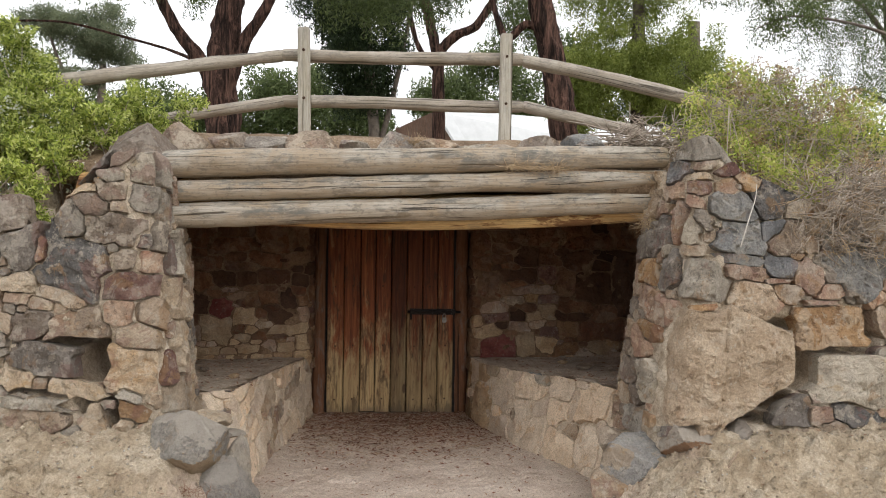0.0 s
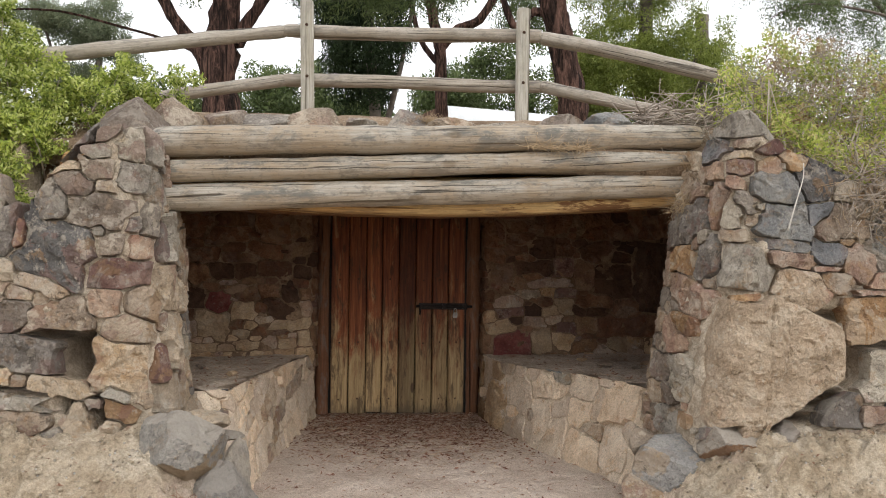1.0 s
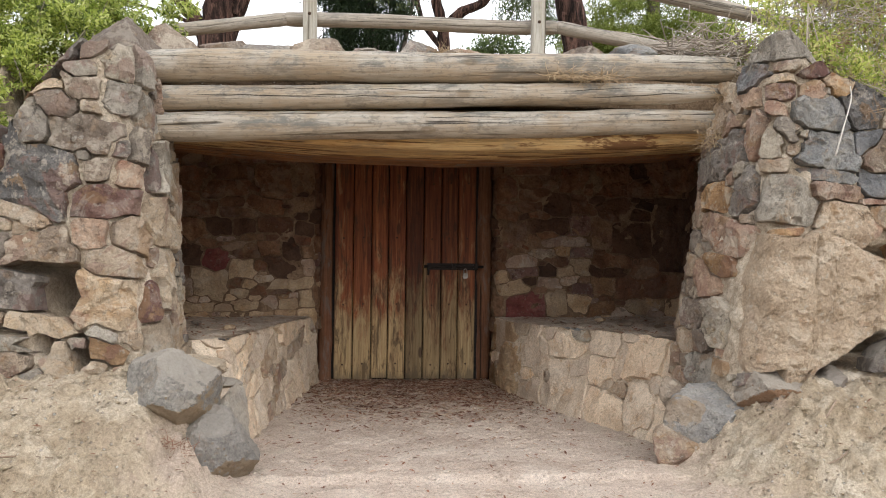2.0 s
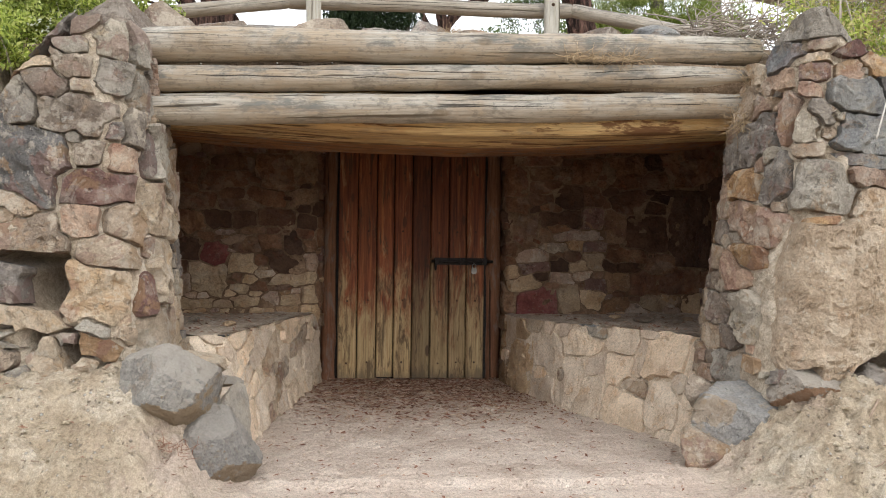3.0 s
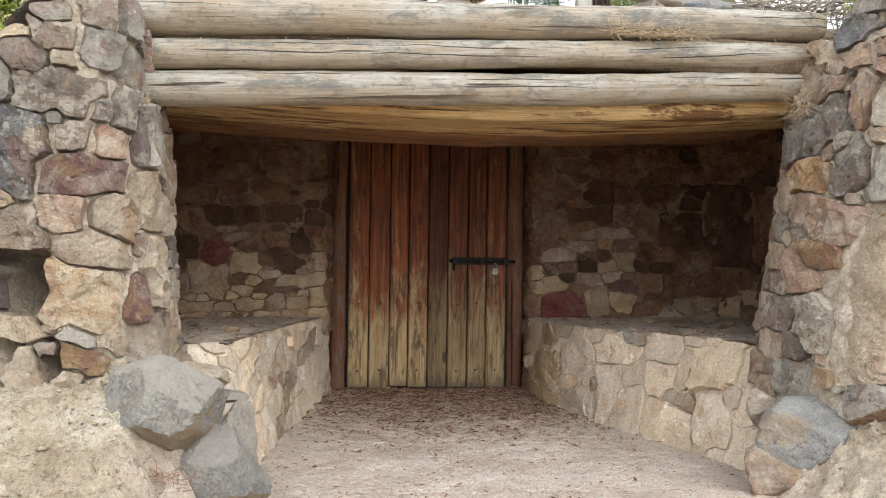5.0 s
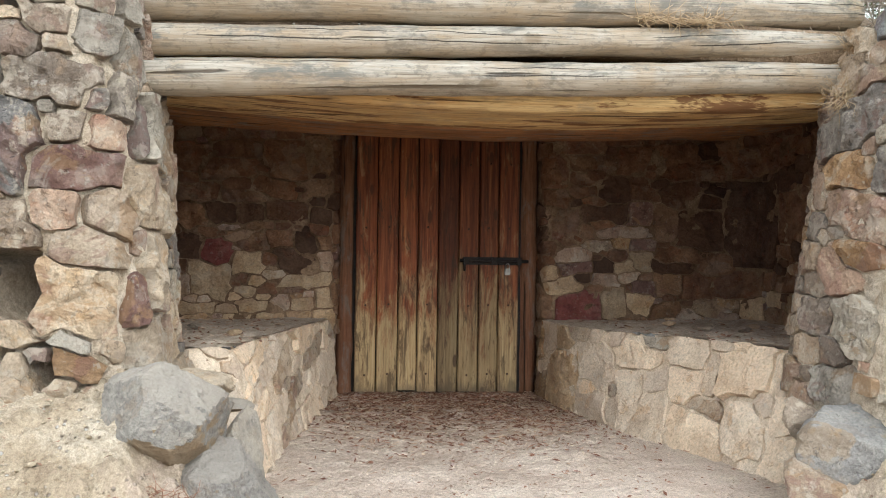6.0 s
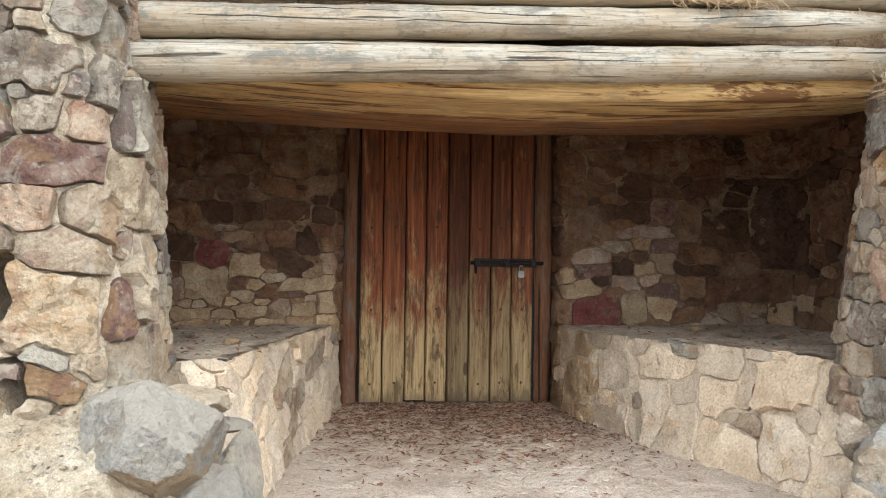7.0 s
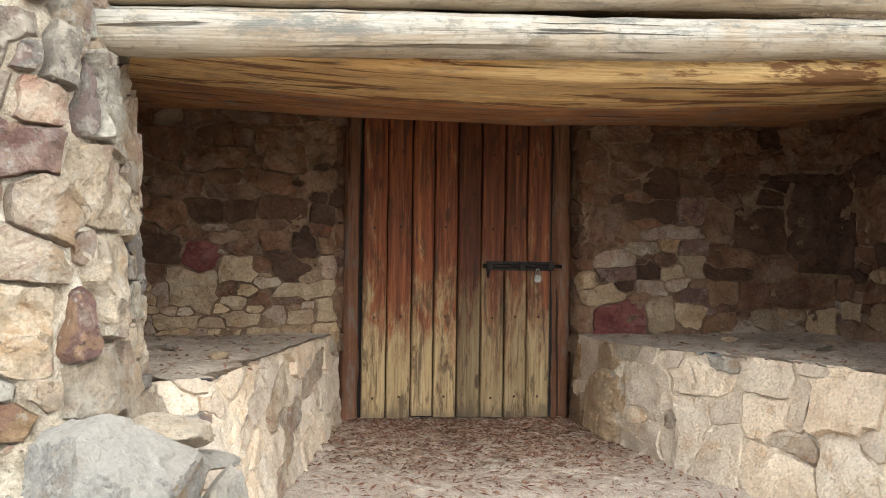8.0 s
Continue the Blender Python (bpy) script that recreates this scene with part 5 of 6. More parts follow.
# front three ochre; deeper logs take the brown with shade in its colour
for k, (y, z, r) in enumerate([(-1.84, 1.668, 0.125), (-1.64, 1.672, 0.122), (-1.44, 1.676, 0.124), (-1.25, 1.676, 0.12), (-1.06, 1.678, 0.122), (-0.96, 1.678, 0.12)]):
    log("roof_log", (-1.3, y - 0.06, z), (2.4, y + 0.2, z + 0.02), r, r, -0.1, LOG_WARM if k < 3 else LOG_DARK, "sheltered ochre log of the roof with hewn underside" if k < 3 else "orange-brown log of the roof with hewn underside, shade in its colour", 4.0 + k, roofing, flat=0.74)
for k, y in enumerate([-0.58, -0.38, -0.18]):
    log("roof_log", (-1.3, y, 1.70), (2.6, y, 1.74), 0.10, 0.10, 0.0, LOG_DARK, "brown sheltered log of the roof underside, shade in its colour", 12.0 + k, roofing)

# ---- door ----
def plank_mesh(w, h, d, seed, top_slant=0.0):
    """An upright board with eased edges, standing on z = 0."""
    rng = random.Random(seed)
    bm = bmesh.new()
    prof = [(-w / 2, 0), (-w / 2, -d + 0.008), (-w / 2 + 0.007, -d), (w / 2 - 0.007, -d), (w / 2, -d + 0.008), (w / 2, 0)]
    rows = []
    n = 14
    for i in range(n + 1):
        z = h * i / n
        jx, jy = 0.003 * noise.noise(Vector((z * 2, seed, 0))), 0.004 * noise.noise(Vector((z * 1.5, seed, 9)))
        zz = z + (rng.uniform(-0.008, 0.006) if i == 0 else 0)
        rows.append([bm.verts.new((x + jx, y + jy, zz)) for x, y in prof])
    m = len(prof)
    for i in range(n):
        for k in range(m):
            bm.faces.new((rows[i][k], rows[i][(k + 1) % m], rows[i + 1][(k + 1) % m], rows[i + 1][k]))
    bm.faces.new(rows[0][::-1])
    bm.faces.new(rows[-1])
    bmesh.ops.recalc_face_normals(bm, faces=bm.faces)
    return bm


def ball(bm, c, r, s=(1, 1, 1)):
    bmesh.ops.create_icosphere(bm, subdivisions=2, radius=r, matrix=Matrix.Translation(c) @ Matrix.Diagonal((*s, 1)))


def box(bm, c, size, bev=0.003):
    g = bmesh.ops.create_cube(bm, size=1.0, matrix=Matrix.Translation(c) @ Matrix.Diagonal((*size, 1)))
    es = list({e for v in g["verts"] for e in v.link_edges})
    bmesh.ops.bevel(bm, geom=es, offset=bev, segments=2, affect="EDGES")


door = tagged(new("door_1"), "closed plank door with red-brown stain worn bare below", "door", kind="structure")
edges = [0.0, 0.137, 0.272, 0.395, 0.525, 0.655, 0.787, 0.912, 1.045]
planks = []
for k in range(8):
    w = edges[k + 1] - edges[k] - 0.006
    ob = part("plank", plank_mesh(w, 1.66, 0.035, 20 + k), DOOR_WOOD, door, smooth=True, sharp=30)
    ob.location = ((edges[k] + edges[k + 1]) / 2, 0.012 * (k % 2) * 0.4, 0.005 + 0.004 * (k % 3))
    planks.append(ob)
for x in (0.07, 0.215, 0.46, 0.72, 0.85, 0.98):
    k = max(k for k in range(8) if edges[k] < x)
    for z in (0.12, 0.56, 1.05, 1.46):
        bm = bmesh.new()
        ball(bm, (0, 0, 0), 0.007, (1, 0.5, 1))
        ob = part("nail", bm, RUST, planks[k], smooth=True)
        ob.location = Vector((x + 0.004 * math.sin(z * 40), -0.036, z + 0.006 * math.sin(x * 60))) - planks[k].location
# black sheet behind the planks stands in for shade in their gaps
bm = bmesh.new()
box(bm, (0.53, 0.03, 0.85), (1.1, 0.03, 1.7))
part("backing", bm, IRON, door, "black panel that paints the shade in the gaps between boards")

JAMB_WOOD = wood_mat("dark_jamb_wood", (0.17, 0.08, 0.042), (0.115, 0.046, 0.022), (0.02, 0.012, 0.008), "Z", 1.5, 0.5)
for side, x, w, depth in (("left", -0.061, 0.116, 0.05), ("right", 1.112, 0.12, 0.045)):
    n = 24
    pts = [(0.006 * noise.noise(Vector((k * 0.25, x, 1))), 0.006 * noise.noise(Vector((k * 0.25, x, 5))), 1.72 * k / n) for k in range(n + 1)]
    v, f = tube(pts, [w / 2 + 0.004 * noise.noise(Vector((k * 0.3, x, 9))) for k in range(n + 1)], 16, 0.006, 5.0, True, x)
    jamb = pydata("door_jamb", v, f, JAMB_WOOD, sharp=50)
    jamb.location = (x, 0.045, -0.02)
    tagged(jamb, "split round post beside the plank door, dark with age", "door frame", kind="structure")

bolt = tagged(new("bolt"), "black iron slide bolt screwed to the door", "bolt")
bolt.location = (0.68, -0.03, 0.845)
bm = bmesh.new()
box(bm, (0.19, -0.010, 0.0), (0.38, 0.008, 0.05))
part("back_plate", bm, IRON, bolt)
v, f = tube([(-0.02 + 0.055 * i, -0.026, 0) for i in range(9)], [0.011] * 9, 10)
part_ob = pydata("bar", v, f, IRON, bolt)
for x in (0.02, 0.2, 0.36):
    bm = bmesh.new()
    box(bm, (x, -0.024, 0), (0.03, 0.034, 0.042))
    part("staple", bm, IRON, bolt)
v, f = tube([(0.01, -0.026, 0), (0.01, -0.032, -0.03), (0.01, -0.034, -0.065)], [0.009, 0.009, 0.007], 8)
pydata("handle", v, f, IRON, bolt)
padlock = tagged(new("padlock"), "small steel padlock hanging from the bolt", "padlock")
padlock.location = (0.965, -0.065, 0.79)
bm = bmesh.new()
box(bm, (0, 0, -0.012), (0.036, 0.018, 0.042), 0.005)
part("body", bm, STEEL, padlock)
v, f = tube([(0.012 * math.cos(a), 0, 0.022 + 0.018 * math.sin(a)) if 0 <= a <= math.pi else (0.012, 0, 0) for a in [math.pi * k / 10 for k in range(11)]], [0.0035] * 11, 8)
v2, f2 = tube([(-0.012, 0, 0.005), (-0.012, 0, 0.022)], [0.0035] * 2, 8)
v3, f3 = tube([(0.012, 0, 0.005), (0.012, 0, 0.022)], [0.0035] * 2, 8)
v, f = merge([(v, f), (v2, f2), (v3, f3)])
pydata("shackle", v, f, STEEL, padlock)

# ---- fence on the mound ----
fence = tagged(new("fence"), "round-rail timber fence with square grey posts", "fence")
for (x0, z0), (x1, z1) in (((-0.115, 1.9), (-0.135, 2.925)), ((1.315, 1.9), (1.32, 2.93))):
    bm = bmesh.new()
    box(bm, (0, 0, (z1 - z0) / 2), (0.085, 0.075, z1 - z0), 0.008)
    ob = part("post", bm, POST_WOOD, fence)
    ob.matrix_world = pose(x0, -0.92, z0, 0, math.degrees(math.atan((x1 - x0) / (z1 - z0))))
    for z in (2.42, 2.76):
        bm = bmesh.new()
        ball(bm, (0, 0, 0), 0.011, (1, 0.6, 1))
        nb_ = part("bolt_head", bm, RUST, ob, "rusty bolt head", smooth=True)
        nb_.location = (0, -0.04, z - z0)


def rail(a, b, r0, r1, seed, sag=0.0):
    ob = log("rail", a, b, r0, r1, sag, RAIL_WOOD, "", seed, around=16, wob=0.02)
    for key in ("category", "group", "label"):
        if key in ob:
            del ob[key]
    ob.parent = fence


rail((-0.29, -0.83, 2.74), (1.46, -0.83, 2.765), 0.045, 0.047, 31, 0.005)
rail((-0.29, -0.83, 2.42), (1.46, -0.83, 2.425), 0.044, 0.046, 32, 0.0)
rail((-1.98, -1.40, 2.345), (-0.285, -0.83, 2.735), 0.052, 0.042, 33, 0.0)
rail((-1.22, -1.15, 2.17), (-0.285, -0.83, 2.42), 0.040, 0.042, 34, 0.012)
rail((1.465, -0.83, 2.755), (2.85, -1.27, 2.36), 0.050, 0.048, 35, 0.01)
rail((1.465, -0.83, 2.425), (2.25, -1.10, 2.22), 0.043, 0.042, 36, 0.0)

# ---- loose rocks ----
HERO_CUT = [(0.42, -0.42, 0.8, 0.60), (-0.70, -0.70, 0.12, 0.60), (0.28, -0.9, 0.3, 0.68), (-0.05, -0.62, -0.78, 0.56), (0.93, -0.2, 0.05, 0.74), (-0.55, -0.1, 0.83, 0.74), (0.7, -0.4, -0.6, 0.66), (-0.97, -0.05, -0.2, 0.8), (0.05, 0.5, 0.86, 0.7)]
ROUND_CUT = [(0.1, -0.97, 0.05, 0.72), (-0.75, -0.62, 0.25, 0.74), (0.72, -0.66, 0.2, 0.76), (0.15, -0.55, 0.82, 0.72), (-0.45, -0.3, 0.84, 0.76), (0.85, -0.1, 0.5, 0.8), (-0.6, -0.6, -0.5, 0.78), (0.5, -0.65, -0.55, 0.78)]
WEDGE_CUT = [(0.75, -0.3, 0.6, 0.5), (-0.2, -0.9, 0.3, 0.6), (-0.8, -0.1, 0.5, 0.6), (0.6, -0.8, -0.1, 0.62)]
SLAB_CUT = [(0.05, -0.45, 0.89, 0.62), (-0.2, -0.72, -0.66, 0.5), (0.4, -0.7, -0.58, 0.54), (-0.9, -0.35, 0.25, 0.78), (0.92, -0.3, 0.2, 0.8), (0.3, -0.6, 0.74, 0.66)]
LEDGE_CUT = [(0.0, -0.45, 0.9, 0.6), (-0.75, -0.62, 0.2, 0.62), (0.45, -0.88, -0.1, 0.64), (0.9, -0.25, 0.35, 0.74), (-0.2, -0.8, -0.56, 0.66)]
boulder("boulder", (0.43, 0.40, 0.45), 3, STONE["h"], "large angular grey boulder at the pier foot", pose(-0.53, -2.60, 0.36, 0, 12, 0), 1, 0.09, group="boulders", faces=HERO_CUT)
boulder("boulder", (0.37, 0.34, 0.35), 8, STONE["h"], "grey angular boulder resting on the sand", pose(-0.372, -2.57, 0.125, 0, 0, 6), 1, 0.09, group="boulders", faces=ROUND_CUT)
boulder("boulder", (0.26, 0.32, 0.42), 21, STONE["h"], "grey stone wedged beside the bench end", pose(-0.335, -2.40, 0.15, 0, 8, 0), 3, 0.09, group="boulders", faces=WEDGE_CUT)
boulder("boulder", (0.42, 0.38, 0.33), 5, STONE["x"], "blue-grey and ochre boulder at the wall foot", pose(1.90, -2.36, 0.19, 0, -8, 10), 1, 0.09, group="boulders", faces=LEDGE_CUT)
boulder("boulder", (0.35, 0.32, 0.25), 6, STONE["q"], "brown-grey slab boulder with rust-orange underside", pose(2.13, -2.50, 0.335, 0, 4, -12), 1, 0.09, group="boulders", faces=SLAB_CUT)
boulder("boulder", (0.30, 0.28, 0.22), 7, STONE["t"], "half-buried tan rock in the floor edge", pose(1.735, -2.36, 0.06, 0, 5, 30), 4, group="boulders", faces=LEDGE_CUT)
boulder("boulder", (0.26, 0.22, 0.22), 9, STONE["q"], "small ochre rock half buried in the sandy bank", pose(2.36, -2.5, 0.36, 0, 0, 10), 3, group="boulders", faces=LEDGE_CUT)
boulder("boulder", (0.20, 0.2, 0.16), 19, STONE["e"], "broken grey-brown rock between the bench and the boulders", pose(1.80, -2.14, 0.27, 0, 20, 30), 4, group="boulders", faces=LEDGE_CUT)
boulder("boulder", (0.24, 0.2, 0.1), 23, STONE["b"], "buff flat rock set in the end of the bench", pose(-0.47, -2.22, 0.415, 0, 6, 20), 3, group="boulders", faces=SLAB_CUT)
boulder("boulder", (0.2, 0.18, 0.05), 27, STONE["h"], "thin grey slate jutting from the bench end", pose(-0.40, -2.2, 0.33, 0, 4, 10), 3, group="boulders", faces=SLAB_CUT)
for k, (x, y, w, tone) in enumerate(((1.98, -0.72, 0.10, "e"), (2.08, -0.60, 0.07, "t"), (2.16, -0.84, 0.08, "e"), (1.86, -0.5, 0.06, "i"), (2.28, -0.68, 0.07, "i"), (-0.55, -1.2, 0.07, "i"), (-0.8, -0.9, 0.06, "e"))):
    boulder("stone_flake", (w * 1.3, w, w * 0.45), 120 + k, STONE[tone], "loose flake of stone lying on the dusty bench", pose(x, y, 0.493, 4, 6, 50 * k), 5, group="stone flakes", category="stone", flat=0.6)
edge_rocks = "rocks along the mound edge"
PEAK = [(-0.62, -0.45, 0.62, 0.5), (0.8, -0.35, 0.5, 0.6), (0.1, -0.9, 0.25, 0.55), (0.1, 0.6, 0.7, 0.6), (-0.9, 0, 0.1, 0.8), (0.2, -0.7, -0.6, 0.6)]
boulder("edge_rock", (0.42, 0.36, 0.38), 33, STONE["e"], "pointed brown boulder on top of the pier", pose(-0.93, -2.02, 1.90, 0, 4, 0), 1, group=edge_rocks, faces=PEAK)
boulder("edge_rock", (0.30, 0.26, 0.24), 14, STONE["e"], "grey-brown rock behind the top log", pose(-0.78, -1.72, 2.0, 0, 10, 0), 9, group=edge_rocks)
for k, (x, w, h, tone) in enumerate([(-0.50, 0.26, 0.14, "e"), (-0.24, 0.34, 0.12, "g"), (0.02, 0.30, 0.15, "e"), (0.26, 0.2, 0.10, "w"), (0.48, 0.30, 0.16, "g"), (0.78, 0.26, 0.10, "e"), (1.02, 0.22, 0.08, "w"), (1.24, 0.22, 0.08, "t"), (1.44, 0.28, 0.15, "e"), (1.70, 0.30, 0.17, "s")]):
    boulder("edge_rock", (w * 1.2, 0.28, h * 1.35), 50 + k, STONE[tone], "flat rough stone set along the mound edge", pose(x, -1.60, 1.985, 0, 0, 12 * k), 6, group=edge_rocks, flat=0.6)
for x, y, w, tone in ((-1.12, -2.06, 0.2, "g"), (-1.32, -2.0, 0.24, "g")):
    boulder("edge_rock", (w, 0.24, w * 0.7), int(90 - 20 * x), STONE[tone], "grey rock half hidden under the bush", pose(x, y, ground_height(x, y) + 0.02, 0, 5, 40 * x), 5, group=edge_rocks, flat=0.6)

# ---- vegetation ----
def leaves(rng, centres, spread, count, length, width, droop=0.0):
    """Diamond leaves scattered round clump centres, as quads."""
    c = np.asarray(centres)
    pick = rng.integers(0, len(c), count)
    sp = np.asarray(spread)
    pos = c[pick] + np.clip(rng.normal(0, 1, (count, 3)), -1.5, 1.5) * sp
    d = rng.normal(0, 1, (count, 3))
    d[:, 2] -= droop
    d /= np.linalg.norm(d, axis=1, keepdims=True)
    s = np.cross(d, rng.normal(0, 1, (count, 3)))
    s /= np.linalg.norm(s, axis=1, keepdims=True)
    L = length * rng.uniform(0.6, 1.3, (count, 1))
    W = width * rng.uniform(0.6, 1.3, (count, 1))
    return np.stack([pos - d * L / 2, pos + s * W / 2, pos + d * L / 2, pos - s * W / 2], axis=1)


def blob(rng, centre, radii, n):
    p = rng.normal(0, 1, (n, 3))
    p /= np.linalg.norm(p, axis=1, keepdims=True)
    p *= rng.uniform(0.25, 1.0, (n, 1)) ** 0.5
    return np.asarray(centre) + p * np.asarray(radii)


def limb(points, r0, r1, around=10, seed=0.0, rough=0.02):
    """Smooth a few knots into a tapered limb."""
    pts = [Vector(p) for p in points]
    out = []
    n = len(pts)
    for i in range(n - 1):
        p0, p1, p2, p3 = pts[max(i - 1, 0)], pts[i], pts[i + 1], pts[min(i + 2, n - 1)]
        for k in range(6):
            t = k / 6
            out.append(0.5 * ((2 * p1) + (p2 - p0) * t + (2 * p0 - 5 * p1 + 4 * p2 - p3) * t * t + (3 * p1 - p0 - 3 * p2 + p3) * t ** 3))
    out.append(pts[-1])
    m = len(out)
    return tube(out, [r0 + (r1 - r0) * i / (m - 1) for i in range(m)], around, r0 * rough * 6, 7.0, True, seed)


def tree(label, limbs, crowns, bark, leaf, size, seed, droop=0.8, category="tree"):
    """Trunk and limbs as one tapered mesh, crown as many small leaves in clumps."""
    rng = np.random.default_rng(seed)
    base = limbs[0][0][0]
    root = tagged(new("tree"), label, category)
    root.location = base
    shift = Vector(base)
    v, f = merge([limb([Vector(p) - shift for p in pts], r0, r1, 16, seed + i, 0.045) for i, (pts, r0, r1) in enumerate(limbs)])
    pydata("trunk", v, f, bark, root)
    quads = []
    for centre, radii, clumps, count, spread in crowns:
        cs = blob(rng, np.asarray(centre) - np.asarray(base), radii, int(clumps * 1.3))
        quads.append(leaves(rng, cs, np.asarray(spread) * 0.85, int(count * 1.7), size[0] * 0.72, size[1] * 0.8, droop))
    soup("crown", np.concatenate(quads), leaf, root)
    return root


tree("tall ironbark tree with dark red-brown forked trunk",
     [([(-1.8, 5, 0.0), (-1.84, 5, 2.0), (-1.83, 5, 3.0), (-1.86, 5, 4.0), (-1.72, 5, 5.2), (-1.5, 5.1, 8)], 0.29, 0.16),
      ([(-1.95, 5, 3.6), (-2.15, 5, 4.0), (-2.5, 5, 4.45), (-3.0, 5, 5.4)], 0.12, 0.06),
      ([(-1.75, 5, 3.75), (-1.55, 5.0, 4.3), (-1.2, 5, 4.9), (-0.8, 5, 6)], 0.11, 0.05),
      ([(-2.9, 6, 4.4), (-2.4, 5.6, 4.15), (-2.0, 5.3, 3.85)], 0.02, 0.035),
      ([(-5.2, 6, 4.75), (-4.4, 6, 4.75), (-3.5, 6, 4.55), (-2.9, 6, 4.4)], 0.015, 0.02)],
     [((-2.2, 5, 8.5), (3, 2.5, 1.8), 60, 16000, (0.3, 0.3, 0.25)), ((-4.4, 5.6, 5.6), (1.2, 1.0, 0.45), 20, 3200, (0.16, 0.16, 0.14)), ((-2.5, 5, 5.1), (0.5, 0.6, 0.3), 8, 800, (0.12, 0.12, 0.16))],
     BARK_RED, LEAF_GUM, (0.11, 0.026), 1)
tree("dense dark-crowned conifer behind the fence",
     [([(0.3, 9, 0), (0.32, 9, 3), (0.1, 9, 6), (0.1, 9, 9)], 0.14, 0.05), ([(0.3, 9, 3.0), (0.7, 9, 4.6), (1.0, 9, 6.2)], 0.06, 0.03)],
     [((0.05, 9, 5.6), (0.85, 0.9, 1.7), 90, 30000, (0.16, 0.16, 0.2)), ((-0.3, 9, 6.4), (1.2, 1.0, 0.9), 50, 13000, (0.16, 0.16, 0.24))],
     BARK_GREY, LEAF_DARK, (0.13, 0.026), 2)
tree("leaning gum tree with dark furrowed trunk",
     [([(2.95, 4, 0), (2.93, 4, 2.0), (2.88, 4, 3.0), (2.72, 4, 3.9), (2.5, 4, 4.9), (2.2, 4, 7)], 0.235, 0.12),
      ([(2.66, 4, 4.35), (2.35, 4.05, 4.42), (2.08, 4.1, 4.25), (1.85, 4.1, 4.9)], 0.06, 0.04),
      ([(2.5, 4, 4.9), (3.0, 4, 5.8), (3.6, 4, 6.6)], 0.08, 0.04)],
     [((2.4, 4.5, 7.2), (2.6, 2.2, 1.2), 60, 14000, (0.3, 0.3, 0.3)), ((0.6, 5.5, 5.3), (1.3, 0.8, 0.5), 40, 6500, (0.12, 0.12, 0.28))],
     BARK_RED, LEAF_GUM, (0.12, 0.024), 3)
tree("crooked gum tree with spreading dark limbs",
     [([(1.75, 12, 0), (1.75, 12, 4), (1.72, 12, 5.6), (1.6, 12, 6.3), (1.3, 12, 7.6)], 0.16, 0.1),
      ([(1.7, 12, 5.9), (2.1, 12, 6.35), (2.6, 12, 6.6), (3.1, 12, 7.4)], 0.12, 0.08),
      ([(1.7, 12, 5.5), (1.2, 12, 6.2), (0.9, 12, 7.6)], 0.07, 0.05)],
     [((1.6, 12.4, 8.2), (2.2, 1.4, 1.0), 50, 11000, (0.3, 0.3, 0.35)), ((3.6, 12.5, 6.9), (0.8, 0.8, 0.6), 16, 2800, (0.22, 0.22, 0.3))],
     BARK_RED, LEAF_GUM, (0.16, 0.034), 4)
tree("bright green feathery young tree",
     [([(5.86, 10, 0), (5.86, 10, 3), (5.84, 10, 6), (5.8, 10, 9)], 0.18, 0.1), ([(7.1, 10.4, 0), (7.15, 10.4, 4), (7.2, 10.4, 6.4)], 0.16, 0.13)],
     [((5.2, 9.8, 5.2), (1.1, 0.9, 1.2), 60, 16000, (0.14, 0.14, 0.17)), ((6.6, 9.6, 5.1), (1.2, 0.9, 1.1), 50, 12000, (0.14, 0.14, 0.17)), ((4.4, 10, 4.6), (0.5, 0.6, 0.9), 30, 8000, (0.16, 0.16, 0.2)), ((5.6, 10, 7.2), (1.8, 1.0, 0.9), 50, 12000, (0.2, 0.2, 0.24))],
     BARK_GREY, LEAF_BRIGHT, (0.13, 0.028), 5)
tree("tall gum with thin hanging grey-green foliage",
     [([(13.2, 12, 0), (13.0, 12, 4), (12.7, 12, 8), (12.2, 12, 11)], 0.2, 0.1), ([(12.8, 12, 6.5), (11.8, 12, 7.6), (10.6, 12, 7.3)], 0.07, 0.02), ([(12.9, 12, 5.0), (12, 12, 5.4), (11.2, 12, 5.2)], 0.05, 0.015)],
     [((11.6, 12, 7.4), (1.7, 1.0, 0.6), 60, 9000, (0.16, 0.16, 0.3)), ((12.2, 12, 6.2), (1.5, 1.0, 1.0), 46, 7400, (0.16, 0.16, 0.3)), ((9.4, 12, 7.6), (1.0, 0.8, 0.3), 14, 700, (0.14, 0.14, 0.2)), ((11.9, 12, 5.0), (0.8, 0.8, 0.6), 20, 1500, (0.2, 0.2, 0.24))],
     BARK_GREY, LEAF_GUM, (0.11, 0.022), 6)
